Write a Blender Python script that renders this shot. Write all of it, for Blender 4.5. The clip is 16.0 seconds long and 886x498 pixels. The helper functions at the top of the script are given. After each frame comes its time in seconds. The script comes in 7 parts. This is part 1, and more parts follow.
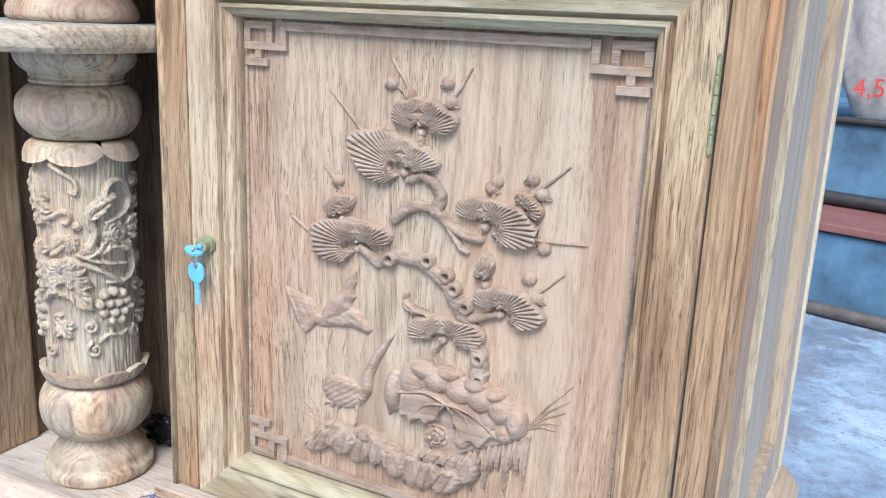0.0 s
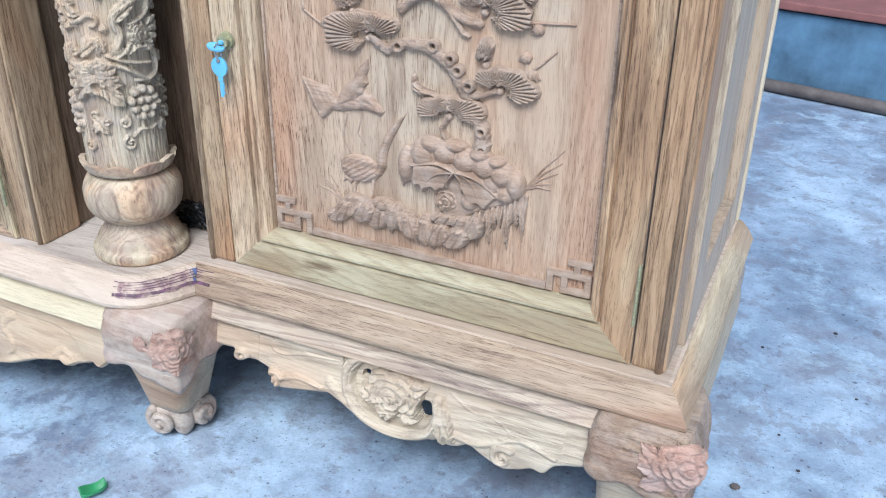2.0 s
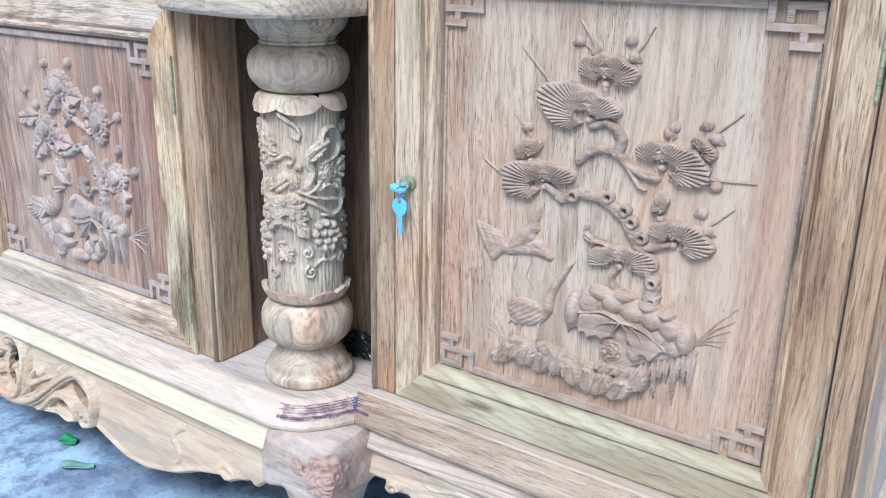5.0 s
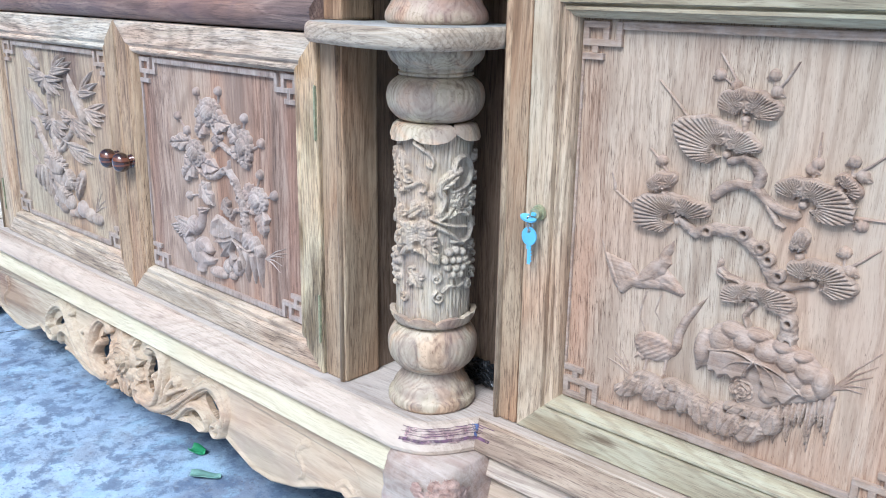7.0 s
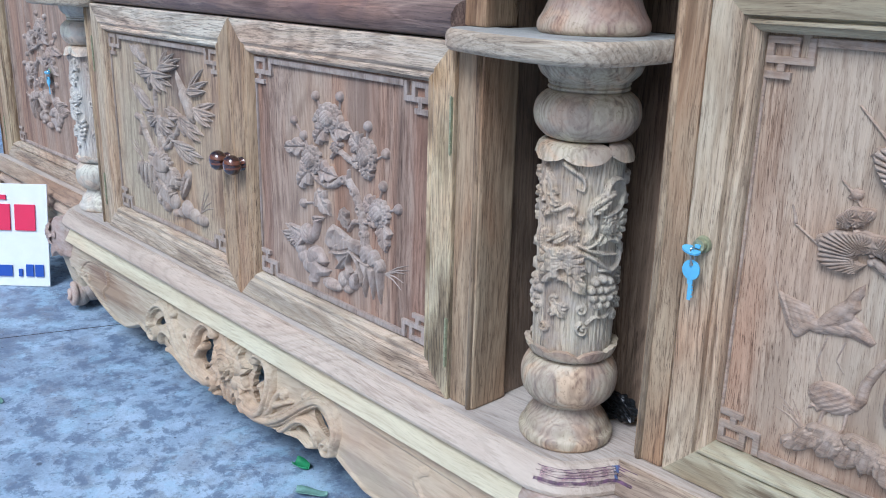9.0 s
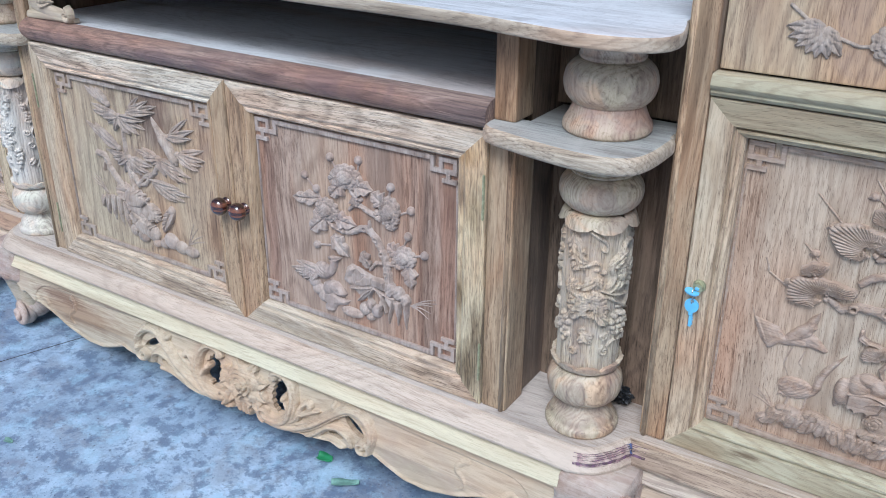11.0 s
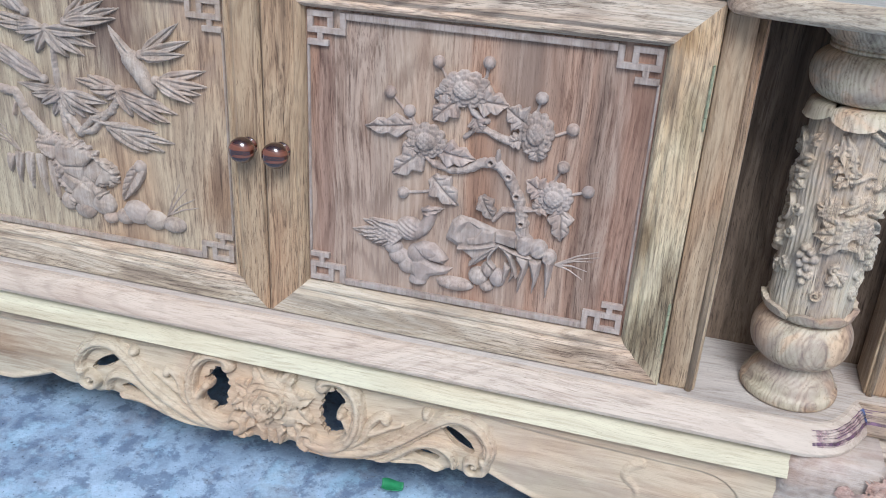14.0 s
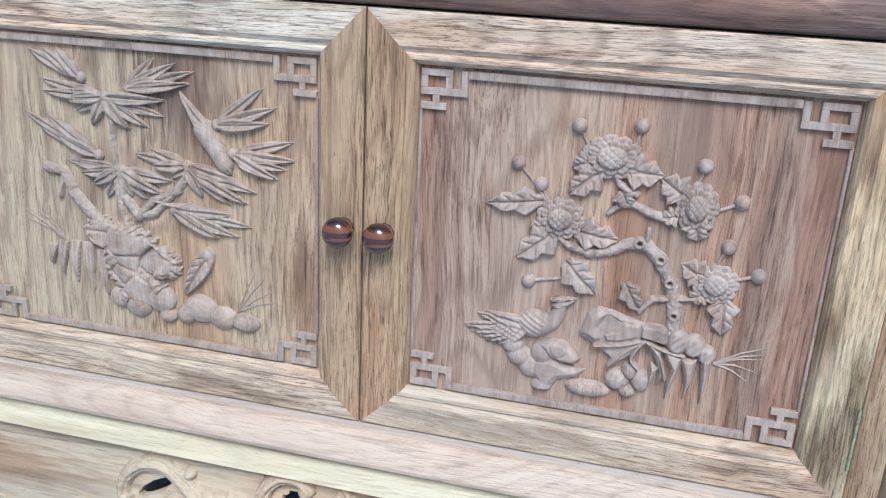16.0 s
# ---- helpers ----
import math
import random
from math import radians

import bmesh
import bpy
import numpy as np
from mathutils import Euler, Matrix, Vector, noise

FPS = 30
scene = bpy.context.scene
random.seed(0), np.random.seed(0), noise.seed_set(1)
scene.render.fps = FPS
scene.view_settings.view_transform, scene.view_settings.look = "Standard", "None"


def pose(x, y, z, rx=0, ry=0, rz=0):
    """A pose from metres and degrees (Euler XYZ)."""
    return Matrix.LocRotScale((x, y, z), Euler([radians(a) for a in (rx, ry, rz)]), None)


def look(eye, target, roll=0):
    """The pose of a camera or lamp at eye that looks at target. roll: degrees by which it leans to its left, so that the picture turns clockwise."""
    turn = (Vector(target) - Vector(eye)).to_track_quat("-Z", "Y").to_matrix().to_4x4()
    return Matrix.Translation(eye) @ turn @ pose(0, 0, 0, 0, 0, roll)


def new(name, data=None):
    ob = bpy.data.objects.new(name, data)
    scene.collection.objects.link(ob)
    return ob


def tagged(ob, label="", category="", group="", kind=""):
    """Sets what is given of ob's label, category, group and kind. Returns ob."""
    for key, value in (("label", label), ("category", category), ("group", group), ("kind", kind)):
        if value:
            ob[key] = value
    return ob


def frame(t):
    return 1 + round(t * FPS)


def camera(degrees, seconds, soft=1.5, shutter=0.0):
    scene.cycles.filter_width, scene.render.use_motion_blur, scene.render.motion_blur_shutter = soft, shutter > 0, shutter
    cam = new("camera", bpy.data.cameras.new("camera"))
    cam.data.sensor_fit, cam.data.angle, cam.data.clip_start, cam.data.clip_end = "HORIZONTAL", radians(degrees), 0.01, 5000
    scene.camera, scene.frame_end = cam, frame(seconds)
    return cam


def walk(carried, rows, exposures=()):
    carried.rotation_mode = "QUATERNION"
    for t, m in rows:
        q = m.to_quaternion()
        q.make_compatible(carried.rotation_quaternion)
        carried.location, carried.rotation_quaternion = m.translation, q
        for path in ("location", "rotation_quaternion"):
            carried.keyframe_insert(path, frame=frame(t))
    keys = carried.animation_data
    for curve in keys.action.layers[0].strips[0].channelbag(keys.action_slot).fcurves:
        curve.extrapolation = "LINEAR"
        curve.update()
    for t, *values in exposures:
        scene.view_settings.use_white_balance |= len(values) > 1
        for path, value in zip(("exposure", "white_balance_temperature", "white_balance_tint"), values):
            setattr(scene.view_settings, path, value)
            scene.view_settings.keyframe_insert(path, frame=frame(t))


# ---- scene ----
cam = camera(53.16, 16.0, 1.0)
PATH = [
    (0, (1.2054, -0.4837, 0.6421), (75.22, -2.49, 28.12)),
    (0.5, (1.2320, -0.5773, 0.6698), (70.80, -2.21, 27.29)),
    (1, (1.2284, -0.5806, 0.6658), (67.50, -1.52, 26.71)),
    (1.5, (1.2251, -0.5870, 0.6612), (64.48, -1.00, 25.45)),
    (2, (1.2176, -0.5870, 0.6561), (62.48, -0.83, 25.03)),
    (2.5, (1.2150, -0.5819, 0.6508), (62.88, -0.39, 25.90)),
    (3, (1.2155, -0.5917, 0.6551), (66.06, -0.02, 29.15)),
    (3.5, (1.2092, -0.5909, 0.6569), (67.95, 0.07, 31.73)),
    (4, (1.2092, -0.5945, 0.6549), (68.71, -0.16, 33.09)),
    (4.2, (1.2049, -0.5972, 0.6574), (68.96, -0.44, 33.18)),
    (6.3, (1.2112, -0.6137, 0.6629), (74.97, -1.29, 40.53)),
    (6.5, (1.2096, -0.6192, 0.6635), (74.68, -1.28, 41.07)),
    (7, (1.2039, -0.6205, 0.6568), (73.66, -0.90, 43.06)),
    (7.5, (1.1910, -0.6195, 0.6623), (72.85, -0.14, 44.53)),
    (8, (1.1794, -0.6247, 0.6644), (73.82, 0.22, 45.63)),
    (8.5, (1.1620, -0.6356, 0.6674), (74.34, -0.22, 46.36)),
    (9, (1.0936, -0.6250, 0.6767), (72.49, -1.30, 47.24)),
    (9.2, (1.0680, -0.6288, 0.7382), (70.85, -1.42, 47.21)),
    (11.3, (0.9008, -0.9088, 0.9337), (63.90, -0.17, 31.06)),
    (11.5, (0.8556, -0.8973, 0.9229), (63.04, -0.00, 30.22)),
    (12, (0.7321, -0.8695, 0.9158), (61.69, 0.72, 27.25)),
    (12.5, (0.6379, -0.8831, 0.9227), (63.92, 1.20, 25.88)),
    (13, (0.5461, -0.9435, 0.8619), (67.38, 0.08, 21.58)),
    (13.5, (0.5002, -1.0280, 0.8400), (65.33, -1.59, 18.32)),
    (14, (0.4142, -0.8152, 0.7368), (64.12, -2.95, 16.06)),
    (14.5, (0.3683, -0.7178, 0.6686), (67.24, -4.01, 14.85)),
    (15, (0.3439, -0.7207, 0.6750), (69.26, -3.36, 14.93)),
    (15.5, (0.3172, -0.7330, 0.6660), (70.39, -3.17, 15.07)),
    (16, (0.2525, -0.7253, 0.6678), (70.52, -2.74, 14.71)),
]
EXPOSURES = [(0.0, 0.50, 5620, 9), (1.5, 0.32, 5520, 9), (3.0, 0.31, 5540, 9), (4.2, 0.42, 5190, 9), (6.5, 0.46, 5200, 9), (7.5, 0.27, 5220, 9), (8.4, 0.08, 5180, 9), (9.0, -0.07, 5150, 9), (11.5, 0.07, 5340, 9), (13.0, 0.10, 5380, 9), (14.5, 0.05, 5400, 9), (16.0, 0.16, 5400, 9)]
walk(cam, [(t, pose(*eye, *turn)) for t, eye, turn in PATH], EXPOSURES)

# ---- daylight: bright overcast sky, broad soft sun from the street side ----
SUN_UP, SUN_AZ = 50.0, 164.0
world = bpy.data.worlds.new("sky")
scene.world = world
world.use_nodes = True
wn = world.node_tree.nodes
wl = world.node_tree.links
sky = wn.new("ShaderNodeTexSky")
sky.sky_type = "NISHITA"
sky.sun_disc = False
sky.sun_elevation = radians(SUN_UP)
sky.sun_rotation = radians(SUN_AZ)
sky.dust_density = 6.0
sky.air_density = 1.0
sky.ozone_density = 1.0
wl.new(sky.outputs[0], wn["Background"].inputs[0])
wn["Background"].inputs[1].default_value = 0.095
sun_data = bpy.data.lights.new("sun", "SUN")
sun_data.energy = 2.5
sun_data.angle = radians(26)
sun_data.color = (1.0, 0.98, 0.95)
sun = new("sun", sun_data)
sa, se = radians(SUN_AZ), radians(SUN_UP)
sun.matrix_world = look((4 * math.sin(sa) * math.cos(se), 4 * math.cos(sa) * math.cos(se), 4 * math.sin(se)), (0, 0, 0))


# ---- materials ----
def material(name):
    m = bpy.data.materials.new(name)
    m.use_nodes = True
    return m, m.node_tree.nodes, m.node_tree.links, m.node_tree.nodes["Principled BSDF"]


def noise_node(nt, vec, scale, detail=4.0, rough=0.55, distort=0.0):
    n = nt.nodes.new("ShaderNodeTexNoise")
    n.inputs["Scale"].default_value = scale
    n.inputs["Detail"].default_value = detail
    n.inputs["Roughness"].default_value = rough
    n.inputs["Distortion"].default_value = distort
    nt.links.new(vec, n.inputs["Vector"])
    return n.outputs["Fac"]


def ramp(nt, fac, stops):
    r = nt.nodes.new("ShaderNodeValToRGB")
    while len(r.color_ramp.elements) < len(stops):
        r.color_ramp.elements.new(0.5)
    for e, (p, c) in zip(r.color_ramp.elements, stops):
        e.position, e.color = p, (*c, 1)
    nt.links.new(fac, r.inputs[0])
    return r.outputs[0]


def mix(nt, fac, a, b, mode="MIX"):
    n = nt.nodes.new("ShaderNodeMix")
    n.data_type, n.blend_type = "RGBA", mode
    for sock, v in ((n.inputs[0], fac), (n.inputs[6], a), (n.inputs[7], b)):
        if isinstance(v, (int, float)):
            sock.default_value = v
        elif isinstance(v, tuple):
            sock.default_value = (*v, 1)
        else:
            nt.links.new(v, sock)
    return n.outputs[2]


def mathn(nt, op, a, b=0.0):
    n = nt.nodes.new("ShaderNodeMath")
    n.operation = op
    for sock, v in zip(n.inputs, (a, b)):
        if isinstance(v, (int, float)):
            sock.default_value = v
        else:
            nt.links.new(v, sock)
    return n.outputs[0]


def wood(name, pale, mid, dark, axis="z", coarse=26.0, streak=0.5, stain=(0.0, (0.2, 0.17, 0.2)), rough=0.62, bump=0.25, dusty=0.0, long=0.035, sat=0.96, figure=0.4, fleck=0.6, marks=(), tint=(7.0, 0.3, 0.9)):
    """Freshly planed or carved hardwood: broad bands, fine streaks and pores along the axis, and blotches of stain."""
    m, n, l, b = material(name)
    nt = m.node_tree
    tc = n.new("ShaderNodeTexCoord")
    oi = n.new("ShaderNodeObjectInfo")
    off = n.new("ShaderNodeVectorMath")
    off.operation = "SCALE"
    cb = n.new("ShaderNodeCombineXYZ")
    for k in range(3):
        l.new(oi.outputs["Random"], cb.inputs[k])
    l.new(cb.outputs[0], off.inputs[0])
    off.inputs["Scale"].default_value = 9.0
    add = n.new("ShaderNodeVectorMath")
    l.new(tc.outputs["Object"], add.inputs[0])
    l.new(off.outputs[0], add.inputs[1])

    # the fibres wander: slow bends, and a smaller tremble round them
    bent = add.outputs[0]
    for size, reach in ((2.6, 0.024), (11.0, 0.006)):
        wn_ = n.new("ShaderNodeTexNoise")
        wn_.inputs["Scale"].default_value = size
        wn_.inputs["Detail"].default_value = 1.0
        l.new(add.outputs[0], wn_.inputs["Vector"])
        mid_ = n.new("ShaderNodeVectorMath")
        mid_.operation = "SUBTRACT"
        l.new(wn_.outputs["Color"], mid_.inputs[0])
        mid_.inputs[1].default_value = (0.5, 0.5, 0.5)
        sc_ = n.new("ShaderNodeVectorMath")
        sc_.operation = "SCALE"
        l.new(mid_.outputs[0], sc_.inputs[0])
        sc_.inputs["Scale"].default_value = reach
        sum_ = n.new("ShaderNodeVectorMath")
        l.new(bent, sum_.inputs[0])
        l.new(sc_.outputs[0], sum_.inputs[1])
        bent = sum_.outputs[0]

    def stretched(k):
        mp = n.new("ShaderNodeMapping")
        s = [1.0, 1.0, 1.0]
        s["xyz".index(axis)] = k
        mp.inputs["Scale"].default_value = s
        l.new(bent, mp.inputs["Vector"])
        return mp.outputs[0]
    broad = noise_node(nt, stretched(long * 2.4), coarse, 3.0, 0.55, 1.0)
    fine = noise_node(nt, stretched(0.05), max(coarse * 9.0, 330.0), 5.0, 0.72, 0.2)
    pores = noise_node(nt, stretched(0.045), 1250.0, 2.0, 0.6)
    patch = noise_node(nt, add.outputs[0], 9.0, 4.0, 0.6, 0.6)
    dim = tuple(min(1.0, d / p) for d, p in zip(dark, pale))
    col = ramp(nt, broad, ((0.33, tuple(0.5 * (a + c) for a, c in zip(dark, mid))), (0.43, mid), (0.49, pale), (0.535, mid), (0.58, pale), (0.66, mid)))
    # growth lines: contours of a slow field, so that they close into long tongues
    slow = noise_node(nt, stretched(0.16), 4.6, 2.0, 0.35, 0.6)
    line = ramp(nt, mathn(nt, "SINE", mathn(nt, "ADD", mathn(nt, "MULTIPLY", slow, 260.0), mathn(nt, "MULTIPLY", fine, 6.0))), ((0.45, (1, 1, 1)), (0.96, tuple(0.2 + 0.8 * d for d in dim))))
    col = mix(nt, figure, col, line, "MULTIPLY")
    # streaks, gathered into some boards and absent from others
    gather = ramp(nt, noise_node(nt, stretched(0.12), coarse * 0.7, 2.0, 0.5), ((0.36, (0.35, 0.35, 0.35)), (0.56, (1, 1, 1))))
    strips = ramp(nt, fine, ((0.32, dim), (0.43, tuple(0.6 + 0.4 * d for d in dim)), (0.50, (1, 1, 1)), (0.68, (1.0, 1.0, 1.0)), (0.76, (1.12, 1.1, 1.05))))
    col = mix(nt, mathn(nt, "MULTIPLY", gather, min(1.0, 0.45 + 0.7 * streak)), col, strips, "MULTIPLY")
    flecks = ramp(nt, pores, ((0.34, tuple(0.6 * d for d in dim)), (0.40, tuple(0.6 + 0.4 * d for d in dim)), (0.46, (1, 1, 1)), (0.60, (1, 1, 1)), (0.66, (1.14, 1.12, 1.08))))
    col = mix(nt, mathn(nt, "MULTIPLY", gather, fleck), col, flecks, "MULTIPLY")
    dashes = ramp(nt, noise_node(nt, stretched(0.07), 1150.0, 2.0, 0.55), ((0.25, tuple(0.35 * d + 0.05 for d in dim)), (0.315, (1, 1, 1))))
    col = mix(nt, min(1.0, 0.9 * fleck), col, dashes, "MULTIPLY")
    warm = ramp(nt, noise_node(nt, stretched(tint[1]), tint[0], 3.0, 0.5, 0.6), ((0.37, (0.98, 0.80, 0.72)), (0.49, (1, 1, 1)), (0.62, (0.96, 1.01, 1.03))))
    col = mix(nt, tint[2], col, warm, "MULTIPLY")
    if stain[0] > 0:
        blot = ramp(nt, patch, ((0.50, (0, 0, 0)), (0.62, (1, 1, 1))))
        col = mix(nt, mathn(nt, "MULTIPLY", blot, stain[0]), col, stain[1])
    for mx, mz, wx, wz, tone in marks:
        # a knot or heartwood patch with a place of its own on the board
        mp = n.new("ShaderNodeMapping")
        mp.inputs["Location"].default_value = (-mx / wx, 0, -mz / wz)
        mp.inputs["Scale"].default_value = (1 / wx, 0, 1 / wz)
        l.new(tc.outputs["Object"], mp.inputs["Vector"])
        ln = n.new("ShaderNodeVectorMath")
        ln.operation = "LENGTH"
        l.new(mp.outputs[0], ln.inputs[0])
        wide = wx > 0.015
        far = mathn(nt, "ADD", ln.outputs["Value"], mathn(nt, "MULTIPLY", mathn(nt, "SUBTRACT", fine, 0.5), 1.6))
        far = mathn(nt, "ADD", far, mathn(nt, "MULTIPLY", mathn(nt, "SUBTRACT", patch, 0.5), 1.2 if wide else 0.0))
        col = mix(nt, ramp(nt, far, ((0.25 if wide else 0.62, (0.85, 0.85, 0.85)), (1.05 if wide else 0.98, (0, 0, 0)))), col, tone, "MULTIPLY")
    if dusty > 0:
        d = ramp(nt, noise_node(nt, add.outputs[0], 60.0, 6.0, 0.7), ((0.42, (0, 0, 0)), (0.62, (1, 1, 1))))
        col = mix(nt, mathn(nt, "MULTIPLY", d, dusty), col, (0.62, 0.55, 0.49))
    hsv = n.new("ShaderNodeHueSaturation")
    hsv.inputs["Saturation"].default_value = sat
    hsv.inputs["Hue"].default_value = 0.507
    l.new(col, hsv.inputs["Color"])
    l.new(mathn(nt, "ADD", mathn(nt, "MULTIPLY", oi.outputs["Random"], 0.16), 0.92), hsv.inputs["Value"])
    l.new(hsv.outputs[0], b.inputs["Base Color"])
    l.new(mathn(nt, "ADD", mathn(nt, "MULTIPLY", fine, 0.2), rough - 0.1), b.inputs["Roughness"])
    b.inputs["Specular IOR Level"].default_value = 0.32
    b.inputs["Sheen Weight"].default_value = 0.10
    b.inputs["Sheen Roughness"].default_value = 0.45
    bp = n.new("ShaderNodeBump")
    bp.inputs["Strength"].default_value = bump
    bp.inputs["Distance"].default_value = 0.0012
    l.new(mathn(nt, "ADD", fine, mathn(nt, "MULTIPLY", pores, 0.5)), bp.inputs["Height"])
    l.new(bp.outputs[0], b.inputs["Normal"])
    return m


def turned_wood(name, pale, mid, dark, stain, turn=-0.85, pitch=95.0):
    """Turned hardwood: flat growth layers that the lathe cuts into flowing rings."""
    m, n, l, b = material(name)
    nt = m.node_tree
    tc = n.new("ShaderNodeTexCoord")
    oi = n.new("ShaderNodeObjectInfo")
    mp = n.new("ShaderNodeMapping")
    mp.inputs["Scale"].default_value = (1, 1, 0.22)
    l.new(tc.outputs["Object"], mp.inputs["Vector"])
    dot = n.new("ShaderNodeVectorMath")
    dot.operation = "DOT_PRODUCT"
    l.new(tc.outputs["Object"], dot.inputs[0])
    dot.inputs[1].default_value = (math.cos(turn), math.sin(turn), 0.16)
    wob = noise_node(nt, mp.outputs[0], 22.0, 3.0, 0.5, 0.4)
    deep = mathn(nt, "ADD", mathn(nt, "ADD", dot.outputs["Value"], mathn(nt, "MULTIPLY", wob, 0.034)), mathn(nt, "MULTIPLY", oi.outputs["Random"], 0.3))
    rings = mathn(nt, "SINE", mathn(nt, "MULTIPLY", deep, 6.283 * pitch * 2.6))
    thick = noise_node(nt, mp.outputs[0], 40.0, 3.0, 0.6, 0.5)
    ringy = mathn(nt, "ADD", mathn(nt, "MULTIPLY", rings, 0.5), mathn(nt, "MULTIPLY", mathn(nt, "SUBTRACT", thick, 0.5), 2.2))
    col = ramp(nt, ringy, ((0.0, pale), (0.18, mid), (0.42, tuple(0.55 * a + 0.45 * c for a, c in zip(mid, dark))), (0.70, dark)))
    soft = ramp(nt, noise_node(nt, mp.outputs[0], 62.0, 6.0, 0.72, 0.8), ((0.36, dark), (0.47, mid), (0.57, pale)))
    col = mix(nt, 0.66, col, soft)
    rosy = ramp(nt, noise_node(nt, tc.outputs["Object"], 19.0, 4.0, 0.6, 1.0), ((0.40, (0.97, 1.0, 0.96)), (0.50, (1, 1, 1)), (0.60, (1.10, 0.92, 0.82))))
    col = mix(nt, 0.9, col, rosy, "MULTIPLY")
    short = ramp(nt, noise_node(nt, tc.outputs["Object"], 330.0, 3.0, 0.6, 0.5), ((0.32, (0.45, 0.40, 0.36)), (0.42, (1, 1, 1))))
    col = mix(nt, 0.6, col, short, "MULTIPLY")
    blot = ramp(nt, noise_node(nt, tc.outputs["Object"], 16.0, 4.0, 0.6, 0.8), ((0.46, (0, 0, 0)), (0.58, (1, 1, 1))))
    col = mix(nt, mathn(nt, "MULTIPLY", blot, 0.45), col, stain)
    hsv = n.new("ShaderNodeHueSaturation")
    hsv.inputs["Saturation"].default_value = 0.98
    hsv.inputs["Hue"].default_value = 0.507
    l.new(mathn(nt, "ADD", mathn(nt, "MULTIPLY", oi.outputs["Random"], 0.16), 0.92), hsv.inputs["Value"])
    l.new(col, hsv.inputs["Color"])
    l.new(hsv.outputs[0], b.inputs["Base Color"])
    b.inputs["Roughness"].default_value = 0.55
    b.inputs["Specular IOR Level"].default_value = 0.35
    bp = n.new("ShaderNodeBump")
    bp.inputs["Strength"].default_value = 0.2
    bp.inputs["Distance"].default_value = 0.001
    l.new(thick, bp.inputs["Height"])
    l.new(bp.outputs[0], b.inputs["Normal"])
    return m


POST = wood("post_wood", (0.46, 0.335, 0.218), (0.365, 0.25, 0.157), (0.14, 0.085, 0.052), "z", 26, 0.75, fleck=0.7, sat=1.0)
POST_DARK = wood("corner_post_wood", (0.42, 0.27, 0.165), (0.335, 0.208, 0.122), (0.12, 0.06, 0.034), "z", 26, 0.7, fleck=0.6, sat=1.0)
STILE = wood("stile_wood", (0.56, 0.445, 0.29), (0.46, 0.345, 0.215), (0.17, 0.11, 0.07), "z", 38, 0.75, fleck=0.7)
STILE_CRACK = wood("stile_wood_with_a_bark_pocket", (0.56, 0.445, 0.29), (0.46, 0.345, 0.215), (0.17, 0.11, 0.07), "z", 38, 0.75, fleck=0.7, marks=((1.0605, 0.458, 0.0045, 0.034, (0.10, 0.06, 0.06)),))
STILE_BROWN = wood("stile_brown_wood", (0.48, 0.325, 0.195), (0.40, 0.25, 0.145), (0.15, 0.085, 0.05), "z", 30, 0.7, fleck=0.8)
STILE_PALE = wood("stile_pale_wood", (0.55, 0.432, 0.30), (0.46, 0.338, 0.222), (0.20, 0.13, 0.083), "z", 28, 0.75, fleck=0.7)
STILE_SAP = wood("stile_sapwood", (0.64, 0.53, 0.35), (0.55, 0.43, 0.275), (0.17, 0.12, 0.085), "z", 26, 0.75, (0.35, (0.30, 0.23, 0.165)), long=0.06, sat=1.0, fleck=0.8, marks=((0.424, 0.262, 0.034, 0.070, (0.26, 0.21, 0.17)), (0.404, 0.375, 0.016, 0.05, (0.34, 0.28, 0.23)), (0.434, 0.338, 0.016, 0.045, (0.38, 0.32, 0.27)), (0.428, 0.505, 0.016, 0.055, (0.70, 0.68, 0.62)), (0.410, 0.575, 0.03, 0.02, (0.7, 0.62, 0.5))))
RAIL = wood("rail_wood", (0.565, 0.455, 0.335), (0.46, 0.345, 0.235), (0.15, 0.098, 0.068), "x", 26, 0.8, long=0.05, fleck=0.7, sat=0.9)
RAIL_TOP = wood("pale_rail_wood", (0.72, 0.62, 0.48), (0.60, 0.48, 0.345), (0.15, 0.095, 0.065), "x", 26, 0.9, long=0.05, fleck=0.7, sat=0.88)
RAIL_GREEN = wood("rail_greenish_sapwood", (0.475, 0.428, 0.296), (0.415, 0.36, 0.238), (0.27, 0.215, 0.14), "x", 14, 0.55, (0.4, (0.31, 0.25, 0.155)), long=0.06, figure=0.5, fleck=0.6, marks=((0.735, 0.228, 0.07, 0.016, (0.66, 0.60, 0.55)), (0.789, 0.236, 0.024, 0.006, (0.30, 0.22, 0.18)),))
RAIL_DARK = wood("rail_purple_heartwood", (0.36, 0.25, 0.205), (0.27, 0.175, 0.145), (0.07, 0.045, 0.045), "x", 22, 0.85, (0.5, (0.17, 0.10, 0.10)), long=0.05)
PANEL_PINK = wood("panel_pinkish_wood", (0.54, 0.415, 0.305), (0.475, 0.35, 0.25), (0.23, 0.14, 0.09), "z", 17, 0.5, (0.3, (0.47, 0.325, 0.235)), long=0.035, figure=0.35, fleck=0.9, bump=0.35, marks=((1.060, 0.455, 0.0035, 0.026, (0.12, 0.07, 0.07)), (0.985, 0.437, 0.004, 0.005, (0.35, 0.22, 0.18)), (0.742, 0.45, 0.022, 0.5, (0.92, 0.80, 0.75)), (1.040, 0.42, 0.034, 0.4, (0.92, 0.80, 0.75)), (0.90, 0.27, 0.20, 0.05, (0.88, 0.74, 0.68))))
